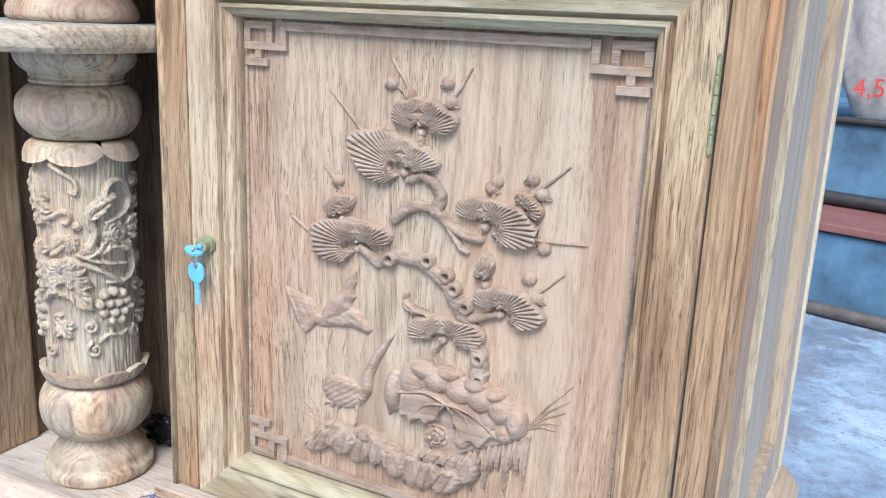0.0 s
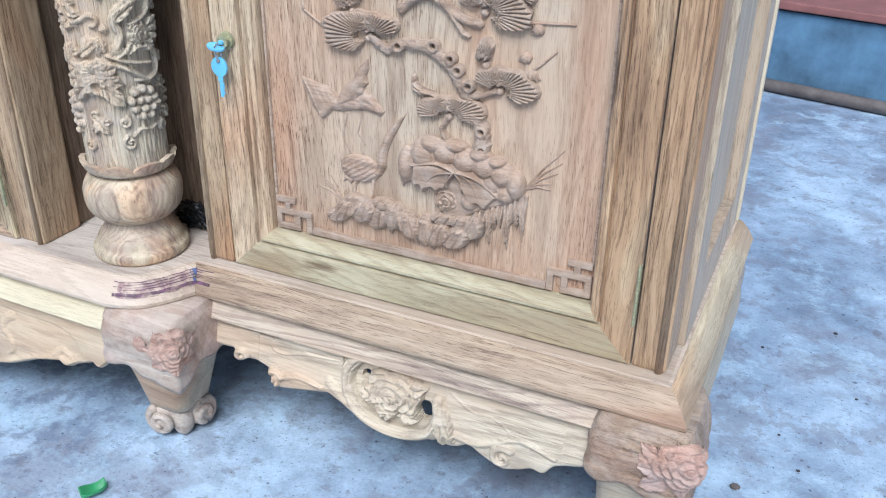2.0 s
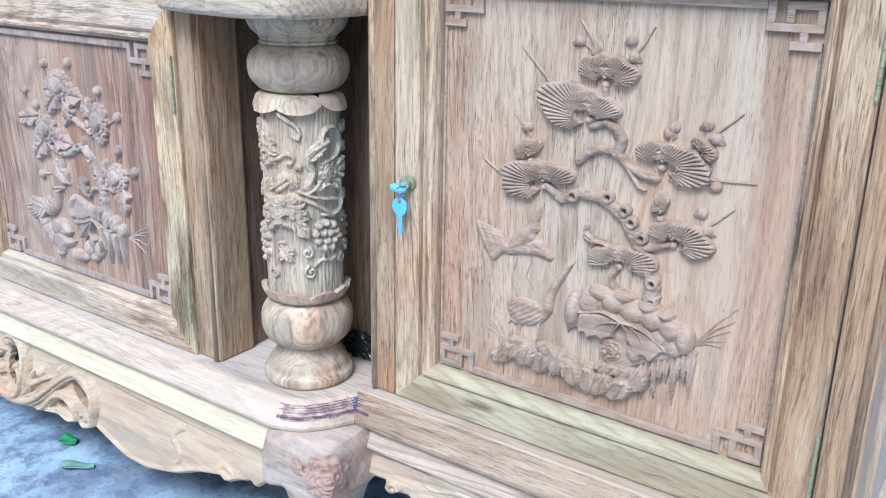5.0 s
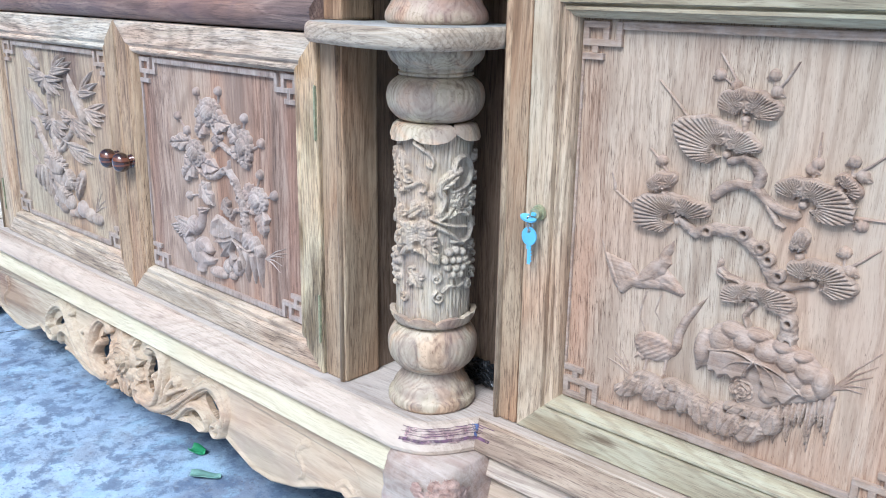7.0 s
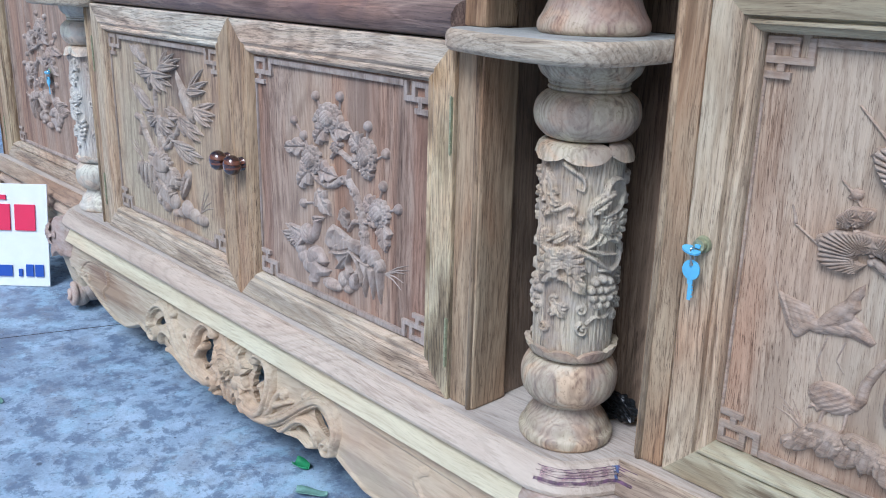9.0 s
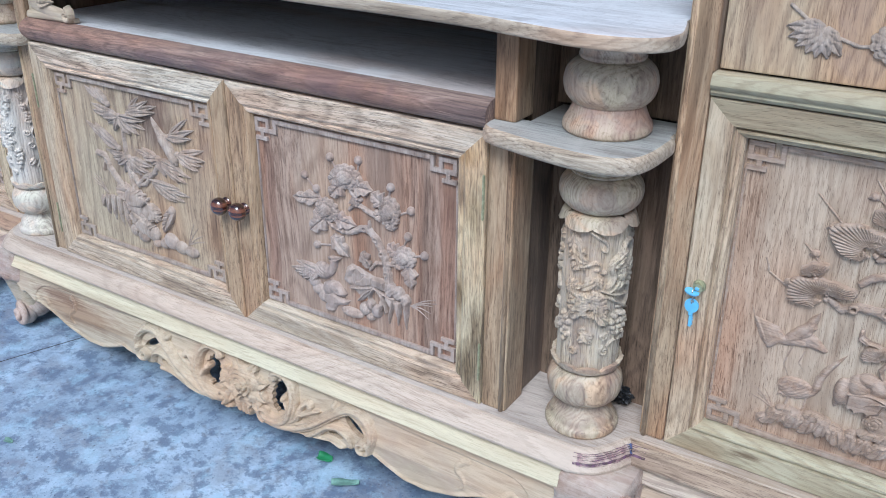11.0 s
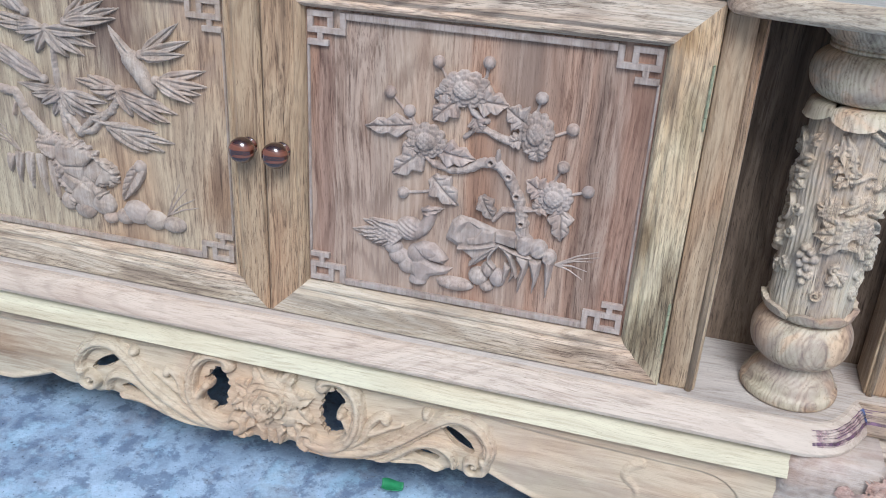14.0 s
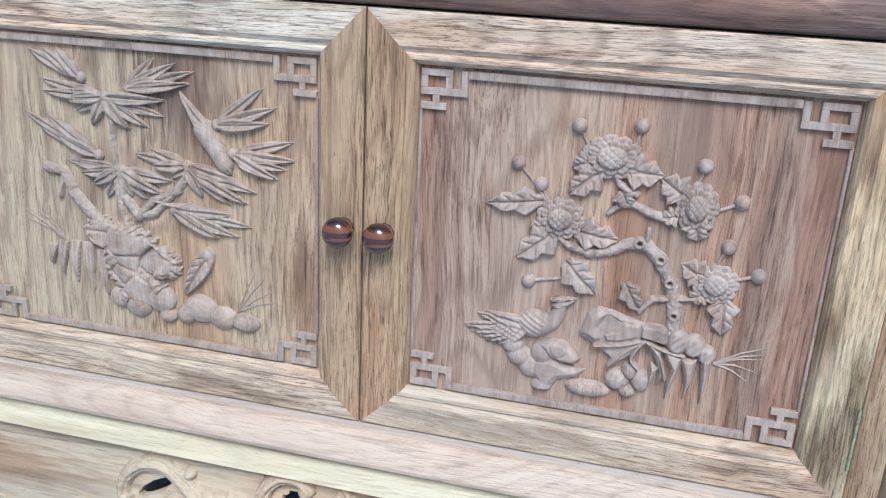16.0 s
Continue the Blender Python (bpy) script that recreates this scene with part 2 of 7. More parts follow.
PANEL_TAN = wood("panel_tan_wood", (0.48, 0.375, 0.25), (0.395, 0.295, 0.195), (0.18, 0.12, 0.085), "z", 22, 0.6, (0.35, (0.29, 0.205, 0.17)), long=0.05, figure=0.5, marks=((-0.178, 0.528, 0.062, 0.115, (0.38, 0.32, 0.37)), (-0.06, 0.33, 0.03, 0.06, (0.75, 0.66, 0.6))))
PANEL_BROWN = wood("panel_brown_wood", (0.43, 0.312, 0.24), (0.34, 0.23, 0.173), (0.13, 0.074, 0.054), "z", 24, 0.65, long=0.02, fleck=0.5, sat=1.02, tint=(24.0, 0.03, 0.8), marks=((0.383, 0.41, 0.034, 0.5, (0.74, 0.58, 0.54)), (0.066, 0.41, 0.013, 0.5, (0.70, 0.58, 0.56)), (0.19, 0.47, 0.08, 0.16, (1.14, 1.12, 1.06))))
CARVE_PINK = wood("carving_pinkish_wood", (0.40, 0.29, 0.215), (0.32, 0.22, 0.157), (0.15, 0.10, 0.075), "x", 34, 0.3, bump=0.22, figure=0.2, fleck=0.35, tint=(7.0, 0.3, 0.35), dusty=0.22)
CARVE_TAN = wood("carving_tan_wood", (0.385, 0.30, 0.235), (0.305, 0.23, 0.178), (0.17, 0.125, 0.10), "z", 26, 0.3, (0.4, (0.33, 0.275, 0.25)), bump=0.22, figure=0.2, fleck=0.35, tint=(7.0, 0.3, 0.35), dusty=0.25)
CARVE_BROWN = wood("carving_brown_wood", (0.40, 0.31, 0.258), (0.31, 0.23, 0.188), (0.15, 0.105, 0.08), "z", 26, 0.3, (0.4, (0.36, 0.30, 0.275)), bump=0.22, figure=0.2, fleck=0.35, tint=(7.0, 0.3, 0.35), dusty=0.25)
COLUMN = wood("column_wood", (0.60, 0.52, 0.385), (0.50, 0.415, 0.295), (0.15, 0.105, 0.075), "z", 34, 0.8, (0.55, (0.29, 0.24, 0.20)), bump=0.7, dusty=0.25, fleck=1.0)
COLUMN_PALE = wood("pale_column_wood", (0.68, 0.64, 0.55), (0.58, 0.53, 0.44), (0.28, 0.235, 0.20), "z", 34, 0.5, (0.45, (0.46, 0.43, 0.39)), bump=0.5, dusty=0.3, sat=0.8)
TURNED_PALE = turned_wood("pale_turned_wood", (0.68, 0.635, 0.54), (0.58, 0.525, 0.43), (0.26, 0.22, 0.19), (0.44, 0.39, 0.355))
TURNED = turned_wood("turned_wood", (0.57, 0.475, 0.35), (0.46, 0.365, 0.26), (0.17, 0.115, 0.09), (0.30, 0.215, 0.185))
PLINTH = wood("plinth_wood", (0.545, 0.435, 0.335), (0.485, 0.375, 0.285), (0.27, 0.185, 0.13), "x", 18, 0.45, long=0.05, figure=0.28, sat=0.84, tint=(7.0, 0.3, 0.3), fleck=0.45)
# Plinth wood with the grey of reflected sky put into its colour.
PLINTH_TOP = wood("sky_greyed_plinth_top_wood", (0.53, 0.455, 0.385), (0.47, 0.395, 0.33), (0.30, 0.235, 0.19), "x", 16, 0.35, (0.3, (0.50, 0.46, 0.43)), long=0.05, figure=0.3, sat=0.8, tint=(7.0, 0.3, 0.3), fleck=0.45, marks=((1.0, 0.2145, 0.42, 0.05, (0.74, 0.62, 0.49)),))
PLINTH_DARK = wood("side_plinth_wood", (0.415, 0.315, 0.225), (0.345, 0.25, 0.175), (0.17, 0.11, 0.078), "x", 18, 0.7, (0.3, (0.33, 0.23, 0.18)), long=0.05, figure=0.35, fleck=0.6)
PLINTH_SIDE = wood("plinth_side_wood", (0.52, 0.43, 0.30), (0.45, 0.36, 0.245), (0.25, 0.18, 0.115), "y", 22, 0.5, (0.4, (0.34, 0.26, 0.18)))
STRIP = wood("waist_sapwood", (0.58, 0.505, 0.345), (0.53, 0.45, 0.30), (0.39, 0.305, 0.195), "x", 14, 0.3, long=0.05, figure=0.25, fleck=0.3, sat=0.9)
STRIP_SIDE = wood("streaked_waist_wood", (0.545, 0.45, 0.345), (0.46, 0.365, 0.275), (0.20, 0.135, 0.12), "x", 40, 0.9, (0.25, (0.36, 0.27, 0.24)), long=0.03, figure=0.5, fleck=0.5)
APRON_SIDE = wood("streaked_apron_wood", (0.55, 0.47, 0.36), (0.47, 0.39, 0.29), (0.22, 0.17, 0.13), "x", 30, 0.65, (0.3, (0.40, 0.31, 0.24)), long=0.04, figure=0.4, fleck=0.4)
APRON = wood("apron_wood", (0.53, 0.43, 0.31), (0.465, 0.365, 0.255), (0.29, 0.205, 0.14), "x", 18, 0.2, (0.4, (0.39, 0.28, 0.22)), long=0.06, figure=0.3, fleck=0.25, marks=((-0.41, 0.110, 0.16, 0.036, (0.58, 0.43, 0.36)), (-0.48, 0.128, 0.09, 0.014, (0.55, 0.44, 0.44))))
TURNED_RED = turned_wood("turned_reddish_wood", (0.55, 0.43, 0.325), (0.46, 0.345, 0.255), (0.20, 0.125, 0.105), (0.36, 0.215, 0.185), -0.4, 120.0)
BLOCK = wood("leg_block_wood", (0.46, 0.385, 0.325), (0.39, 0.315, 0.26), (0.26, 0.18, 0.14), "x", 22, 0.4, (0.5, (0.42, 0.285, 0.25)), bump=0.6, dusty=0.25)
BLOCK_DARK = wood("rough_corner_block_wood", (0.38, 0.275, 0.195), (0.28, 0.185, 0.125), (0.14, 0.09, 0.062), "x", 26, 0.7, (0.6, (0.20, 0.125, 0.09)), bump=0.8, dusty=0.2)
ROSE = wood("rosette_wood", (0.47, 0.345, 0.29), (0.40, 0.275, 0.225), (0.22, 0.14, 0.115), "x", 30, 0.4, (0.4, (0.36, 0.22, 0.20)), bump=0.5, dusty=0.2)
SHELF = wood("dusty_shelf_wood", (0.72, 0.73, 0.72), (0.65, 0.655, 0.645), (0.40, 0.385, 0.36), "x", 26, 0.45, (0.5, (0.74, 0.75, 0.75)), sat=0.6, figure=0.3)
BRACKET_TOP = wood("dusty_bracket_top", (0.44, 0.43, 0.385), (0.37, 0.36, 0.32), (0.20, 0.185, 0.16), "x", 26, 0.5, (0.5, (0.46, 0.455, 0.42)), sat=0.8, figure=0.3)
SHELF_EDGE = wood("shelf_edge_wood", (0.52, 0.425, 0.32), (0.44, 0.345, 0.25), (0.18, 0.125, 0.09), "x", 24, 0.7, fleck=0.4)
# Recess boards: dark tones that put the shade of niche and interior into colour.
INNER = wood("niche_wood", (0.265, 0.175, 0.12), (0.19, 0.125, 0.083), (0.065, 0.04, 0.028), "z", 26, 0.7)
INNER_DARK = wood("shaded_interior_wood", (0.15, 0.125, 0.105), (0.115, 0.095, 0.08), (0.06, 0.05, 0.04), "z", 26, 0.5)
SIDE = wood("side_panel_wood", (0.46, 0.38, 0.285), (0.40, 0.32, 0.235), (0.24, 0.18, 0.13), "z", 24, 0.5, sat=0.95, tint=(7.0, 0.3, 0.4))
SIDE_PALE = wood("side_sapwood_edge", (0.68, 0.60, 0.46), (0.62, 0.53, 0.39), (0.45, 0.36, 0.25), "z", 26, 0.5)


def plain(name, colour, rough=0.5, metal=0.0, vary=0.12, scale=30.0, bump=0.0):
    m, n, l, b = material(name)
    nt = m.node_tree
    tc = n.new("ShaderNodeTexCoord")
    f = noise_node(nt, tc.outputs["Object"], scale, 5.0, 0.6)
    lo = tuple(c * (1 - vary * 2) for c in colour)
    hi = tuple(min(1, c * (1 + vary)) for c in colour)
    l.new(ramp(nt, f, ((0.3, lo), (0.7, hi))), b.inputs["Base Color"])
    b.inputs["Roughness"].default_value = rough
    b.inputs["Metallic"].default_value = metal
    if bump:
        bp = n.new("ShaderNodeBump")
        bp.inputs["Strength"].default_value = bump
        bp.inputs["Distance"].default_value = 0.002
        l.new(f, bp.inputs["Height"])
        l.new(bp.outputs[0], b.inputs["Normal"])
    return m


def lacquer():
    m, n, l, b = material("lacquered_knob_wood")
    nt = m.node_tree
    tc = n.new("ShaderNodeTexCoord")
    mp = n.new("ShaderNodeMapping")
    mp.inputs["Scale"].default_value = (12, 230, 12)
    mp.inputs["Rotation"].default_value = (0.2, 0.25, 0)
    l.new(tc.outputs["Object"], mp.inputs["Vector"])
    f = noise_node(nt, mp.outputs[0], 1.0, 3.0, 0.6, 0.4)
    l.new(ramp(nt, f, ((0.42, (0.022, 0.007, 0.005)), (0.52, (0.06, 0.018, 0.011)), (0.60, (0.17, 0.062, 0.034)))), b.inputs["Base Color"])
    b.inputs["Roughness"].default_value = 0.12
    b.inputs["Coat Weight"].default_value = 1.0
    b.inputs["Coat Roughness"].default_value = 0.04
    return m


def concrete():
    m, n, l, b = material("bluish_concrete")
    nt = m.node_tree
    tc = n.new("ShaderNodeTexCoord")
    o = tc.outputs["Object"]
    big = noise_node(nt, o, 2.3, 6.0, 0.58, 0.25)
    mid = noise_node(nt, o, 19.0, 8.0, 0.66, 0.15)
    fine = noise_node(nt, o, 240.0, 4.0, 0.7)
    f = mathn(nt, "ADD", mathn(nt, "MULTIPLY", big, 0.56), mathn(nt, "ADD", mathn(nt, "MULTIPLY", mid, 0.34), mathn(nt, "MULTIPLY", fine, 0.10)))
    col = ramp(nt, f, ((0.39, (0.15, 0.20, 0.275)), (0.455, (0.24, 0.32, 0.425)), (0.51, (0.32, 0.42, 0.54)), (0.58, (0.43, 0.555, 0.685))))
    # trodden dirt, in soft-edged islands
    brown = ramp(nt, noise_node(nt, o, 5.2, 8.0, 0.66, 0.2), ((0.53, (0, 0, 0)), (0.61, (1, 1, 1))))
    col = mix(nt, mathn(nt, "MULTIPLY", brown, 0.5), col, (0.175, 0.185, 0.23))
    worn = ramp(nt, noise_node(nt, o, 13.0, 9.0, 0.72, 0.2), ((0.53, (0, 0, 0)), (0.575, (1, 1, 1))))
    col = mix(nt, mathn(nt, "MULTIPLY", worn, 0.45), col, (0.19, 0.20, 0.24))
    small = ramp(nt, noise_node(nt, o, 44.0, 6.0, 0.7, 0.15), ((0.57, (0, 0, 0)), (0.63, (1, 1, 1))))
    col = mix(nt, mathn(nt, "MULTIPLY", mathn(nt, "MULTIPLY", small, noise_node(nt, o, 6.0, 3.0, 0.5)), 0.95), col, (0.125, 0.13, 0.155))
    sep = n.new("ShaderNodeSeparateXYZ")
    l.new(o, sep.inputs[0])
    where = ramp(nt, mathn(nt, "ADD", mathn(nt, "MULTIPLY", sep.outputs[0], 0.8), mathn(nt, "MULTIPLY", big, 0.5)), ((0.45, (1, 1, 1)), (0.95, (0.12, 0.12, 0.12))))
    deep = ramp(nt, noise_node(nt, o, 26.0, 9.0, 0.74, 0.2), ((0.50, (0, 0, 0)), (0.56, (1, 1, 1))))
    col = mix(nt, mathn(nt, "MULTIPLY", mathn(nt, "MULTIPLY", deep, where), 0.75), col, (0.115, 0.165, 0.255))
    aqua = ramp(nt, noise_node(nt, o, 15.0, 10.0, 0.76, 0.2), ((0.53, (0, 0, 0)), (0.60, (1, 1, 1))))
    col = mix(nt, mathn(nt, "MULTIPLY", mathn(nt, "MULTIPLY", aqua, where), 0.55), col, (0.36, 0.54, 0.68))
    pale = ramp(nt, noise_node(nt, o, 7.5, 10.0, 0.72, 0.2), ((0.55, (0, 0, 0)), (0.62, (1, 1, 1))))
    col = mix(nt, mathn(nt, "MULTIPLY", pale, 0.5), col, (0.46, 0.62, 0.74))
    # pits and dark crumbs
    for size, cut, tone in ((23.0, 0.05, (0.28, 0.29, 0.32)), (61.0, 0.085, (0.28, 0.29, 0.32)), (140.0, 0.12, (0.40, 0.41, 0.44))):
        vo = n.new("ShaderNodeTexVoronoi")
        vo.inputs["Scale"].default_value = size
        l.new(o, vo.inputs["Vector"])
        edge = mathn(nt, "ADD", vo.outputs["Distance"], mathn(nt, "MULTIPLY", mathn(nt, "SUBTRACT", noise_node(nt, o, size * 4.0, 3.0, 0.6), 0.5), 0.22))
        rare = mathn(nt, "ADD", edge, mathn(nt, "MULTIPLY", noise_node(nt, o, size * 0.31, 3.0, 0.6), 0.34))
        col = mix(nt, 0.9, col, ramp(nt, rare, ((cut + 0.12, tone), (cut + 0.17, (1, 1, 1)))), "MULTIPLY")
    specks = ramp(nt, noise_node(nt, o, 170.0, 3.0, 0.7, 0.1), ((0.31, (0.22, 0.23, 0.26)), (0.35, (0.96, 0.96, 0.97)), (0.52, (1, 1, 1)), (0.70, (1.14, 1.14, 1.14))))
    col = mix(nt, 0.85, col, specks, "MULTIPLY")
    l.new(col, b.inputs["Base Color"])
    l.new(mathn(nt, "ADD", mathn(nt, "MULTIPLY", mid, 0.4), 0.35), b.inputs["Roughness"])
    bp = n.new("ShaderNodeBump")
    bp.inputs["Strength"].default_value = 0.35
    bp.inputs["Distance"].default_value = 0.003
    l.new(mathn(nt, "ADD", fine, mathn(nt, "MULTIPLY", mid, 1.5)), bp.inputs["Height"])
    l.new(bp.outputs[0], b.inputs["Normal"])
    return m


CONCRETE = concrete()
BLUE_WALL = plain("worn_blue_limewash", (0.105, 0.21, 0.33), 0.75, 0, 0.28, 9.0, 0.5)
RED_TREAD = plain("dull_red_tile", (0.24, 0.105, 0.095), 0.6, 0, 0.15, 14.0, 0.2)
DARK_BAR = plain("dark_rubber", (0.035, 0.035, 0.04), 0.6, 0, 0.2, 40.0)
HOSE_GREY = plain("grey_pipe", (0.11, 0.095, 0.09), 0.6, 0, 0.2, 40.0)
SACK = plain("woven_sack_cloth", (0.46, 0.42, 0.40), 0.8, 0, 0.12, 60.0, 0.5)
SACK_RED = plain("red_print", (0.62, 0.05, 0.05), 0.7, 0, 0.1)
BRASS = plain("dull_brass", (0.36, 0.37, 0.23), 0.5, 0.35, 0.2, 220.0)
STEEL = plain("nickel_ring", (0.62, 0.64, 0.62), 0.25, 1.0, 0.1, 200.0)
KEY_BLUE = plain("pale_blue_plastic_film", (0.16, 0.47, 0.72), 0.4, 0.0, 0.06, 120.0)
KNOB = lacquer()
LEAF = plain("fresh_green_leaf", (0.05, 0.30, 0.12), 0.5, 0, 0.15, 60.0)
LEAF_PALE = plain("pale_green_leaf", (0.20, 0.36, 0.30), 0.5, 0, 0.2, 60.0)
SIGN_WHITE = plain("white_sign_board", (0.82, 0.85, 0.85), 0.35, 0, 0.02)
SIGN_RED = plain("red_sign_paint", (0.72, 0.03, 0.10), 0.4, 0, 0.03)
SIGN_BLUE = plain("blue_sign_paint", (0.03, 0.09, 0.42), 0.4, 0, 0.03)
BLACK_BAG = plain("black_plastic_film", (0.014, 0.016, 0.018), 0.25, 0, 0.2, 90.0)
MARKER = plain("purple_marker_ink", (0.13, 0.06, 0.11), 0.6, 0, 0.3, 70.0)
mk = MARKER.node_tree
mk.links.new(ramp(mk, noise_node(mk, mk.nodes.new("ShaderNodeTexCoord").outputs["Object"], 95.0, 4.0, 0.65), ((0.36, (0.25, 0.25, 0.25)), (0.56, (0.92, 0.92, 0.92)))), mk.nodes["Principled BSDF"].inputs["Alpha"])
MARKER_WASH = plain("thin_purple_wash", (0.30, 0.15, 0.20), 0.6, 0, 0.3, 70.0)
BLUE_INK = plain("blue_marker_ink", (0.10, 0.15, 0.33), 0.55, 0, 0.3, 70.0)
for ink_mat, grain_size, low, high in ((MARKER_WASH, 110.0, 0.0, 0.5), (BLUE_INK, 240.0, 0.1, 0.95)):
    mk = ink_mat.node_tree
    mk.links.new(ramp(mk, noise_node(mk, mk.nodes.new("ShaderNodeTexCoord").outputs["Object"], grain_size, 4.0, 0.65), ((0.40, (low, low, low)), (0.58, (high, high, high)))), mk.nodes["Principled BSDF"].inputs["Alpha"])


# ---- mesh helpers ----
def part(name, bm, mat, parent=None, label="", smooth=False):
    if isinstance(bm, bpy.types.Mesh):
        me = bm
    else:
        bmesh.ops.recalc_face_normals(bm, faces=bm.faces)
        me = bpy.data.meshes.new(name)
        bm.to_mesh(me)
        bm.free()
    me.materials.append(mat)
    if smooth:
        me.polygons.foreach_set("use_smooth", [True] * len(me.polygons))
    ob = new(name, me)
    if parent is not None:
        ob.parent = parent
    return tagged(ob, label) if label else ob


def holder(name, parent=None, label="", category="", at=(0, 0, 0)):
    ob = new(name)
    ob.empty_display_size = 0.02
    if parent is not None:
        ob.parent = parent
    return tagged(ob, label, category)


def add_box(bm, x0, x1, y0, y1, z0, z1, bevel=0.0, seg=2):
    x0, x1 = min(x0, x1), max(x0, x1)
    made = bmesh.ops.create_cube(bm, size=1, matrix=Matrix.Translation(((x0 + x1) / 2, (y0 + y1) / 2, (z0 + z1) / 2)) @ Matrix.Diagonal((x1 - x0, y1 - y0, z1 - z0, 1)))
    if bevel:
        edges = list({e for v in made["verts"] for e in v.link_edges})
        bmesh.ops.bevel(bm, geom=edges, offset=bevel, segments=seg, affect="EDGES", profile=0.6)
    return bm


def board(name, x0, x1, y0, y1, z0, z1, mat, parent, bevel=0.0015, label=""):
    return part(name, add_box(bmesh.new(), x0, x1, y0, y1, z0, z1, bevel), mat, parent, label)


def sweep(name, plan, profile, mat, parent, label="", top=False, smooth=True):
    """A moulding: the profile (outward, z) carried along the plan (x, y), mitred at its corners; outward is to the right of the way."""
    pts = [Vector(p) for p in plan]
    bm = bmesh.new()
    rings = []
    for i, p in enumerate(pts):
        a = (pts[i] - pts[i - 1]).normalized() if i else (pts[1] - pts[0]).normalized()
        b = (pts[i + 1] - pts[i]).normalized() if i + 1 < len(pts) else a
        na, nb = Vector((a.y, -a.x)), Vector((b.y, -b.x))
        nn = (na + nb).normalized()
        k = 1 / max(0.5, nn.dot(na))
        rings.append([bm.verts.new((p.x + nn.x * o * k, p.y + nn.y * o * k, z)) for o, z in profile])
    for r, s in zip(rings, rings[1:]):
        for j in range(len(profile) - 1):
            bm.faces.new((r[j], r[j + 1], s[j + 1], s[j]))
    if top:
        bm.faces.new([r[0] for r in rings])
    else:
        bm.faces.new(rings[0])
        bm.faces.new(rings[-1][::-1])
    ob = part(name, bm, mat, parent, label)
    if smooth:
        for f in ob.data.polygons:
            f.use_smooth = True
        ob.data.set_sharp_from_angle(angle=radians(35))
    return ob


def lathe(name, cx, cy, rows, mat, parent, label="", n=56, flute=None):
    """Turned piece: rows of (radius, z), smoothed, round a standing axis."""
    dense = []
    for i in range(len(rows) - 1):
        p0, p1, p2, p3 = rows[max(0, i - 1)], rows[i], rows[i + 1], rows[min(len(rows) - 1, i + 2)]
        for k in range(5):
            t = k / 5
            dense.append(tuple(0.5 * (2 * b + (c - a) * t + (2 * a - 5 * b + 4 * c - d) * t * t + (3 * b - a - 3 * c + d) * t ** 3) for a, b, c, d in zip(p0, p1, p2, p3)))
    dense.append(rows[-1])
    bm = bmesh.new()
    rings = []
    for r, z in dense:
        ring = []
        for j in range(n):
            a = 2 * math.pi * j / n
            rr, zz = flute(a, r, z) if flute else (r, z)
            ring.append(bm.verts.new((cx + rr * math.cos(a), cy + rr * math.sin(a), zz)))
        rings.append(ring)
    for r, s in zip(rings, rings[1:]):
        for j in range(n):
            bm.faces.new((r[j], r[(j + 1) % n], s[(j + 1) % n], s[j]))
    bm.faces.new(rings[0])
    bm.faces.new(rings[-1])
    ob = part(name, bm, mat, parent, label, True)
    ob.data.set_sharp_from_angle(angle=radians(50))
    return ob


def slab(name, outline, z0, z1, mat, parent, label="", bevel=0.004, seg=3, top_mat=None):
    bm = bmesh.new()
    vs = [bm.verts.new((x, y, z0)) for x, y in outline]
    f = bm.faces.new(vs)
    ext = bmesh.ops.extrude_face_region(bm, geom=[f])
    up = [v for v in ext["geom"] if isinstance(v, bmesh.types.BMVert)]
    bmesh.ops.translate(bm, verts=up, vec=(0, 0, z1 - z0))
    edges = [e for e in bm.edges if abs(e.verts[0].co.z - e.verts[1].co.z) < 1e-6]
    if bevel:
        bmesh.ops.bevel(bm, geom=edges, offset=bevel, segments=seg, affect="EDGES", profile=0.5)
    ob = part(name, bm, mat, parent, label)
    if top_mat:
        ob.data.materials.append(top_mat)
        for p in ob.data.polygons:
            if p.normal.z > 0.9:
                p.material_index = 1
    return ob


def spline(ctrl, steps=6):
    out = []
    for i in range(len(ctrl) - 1):
        p0, p1, p2, p3 = ctrl[max(0, i - 1)], ctrl[i], ctrl[i + 1], ctrl[min(len(ctrl) - 1, i + 2)]
        for k in range(steps):
            t = k / steps
            out.append(tuple(0.5 * (2 * b + (c - a) * t + (2 * a - 5 * b + 4 * c - d) * t * t + (3 * b - a - 3 * c + d) * t ** 3) for a, b, c, d in zip(p0, p1, p2, p3)))
    out.append(tuple(ctrl[-1]))
    return out


def tube(bm, pts, r0, r1, n=8, flat=1.0):
    """A tapered rod along the points."""
    pts = [Vector(p) for p in pts]
    rings = []
    for i, p in enumerate(pts):
        d = (pts[min(i + 1, len(pts) - 1)] - pts[max(i - 1, 0)]).normalized()
        u = d.cross(Vector((0, 1, 0.013))).normalized()
        v = d.cross(u)
        r = r0 + (r1 - r0) * i / (len(pts) - 1)
        rings.append([bm.verts.new(p + u * r * math.cos(2 * math.pi * k / n) + v * r * flat * math.sin(2 * math.pi * k / n)) for k in range(n)])
    for a, b in zip(rings, rings[1:]):
        for k in range(n):
            bm.faces.new((a[k], a[(k + 1) % n], b[(k + 1) % n], b[k]))
    bm.faces.new(rings[0])
    bm.faces.new(rings[-1])


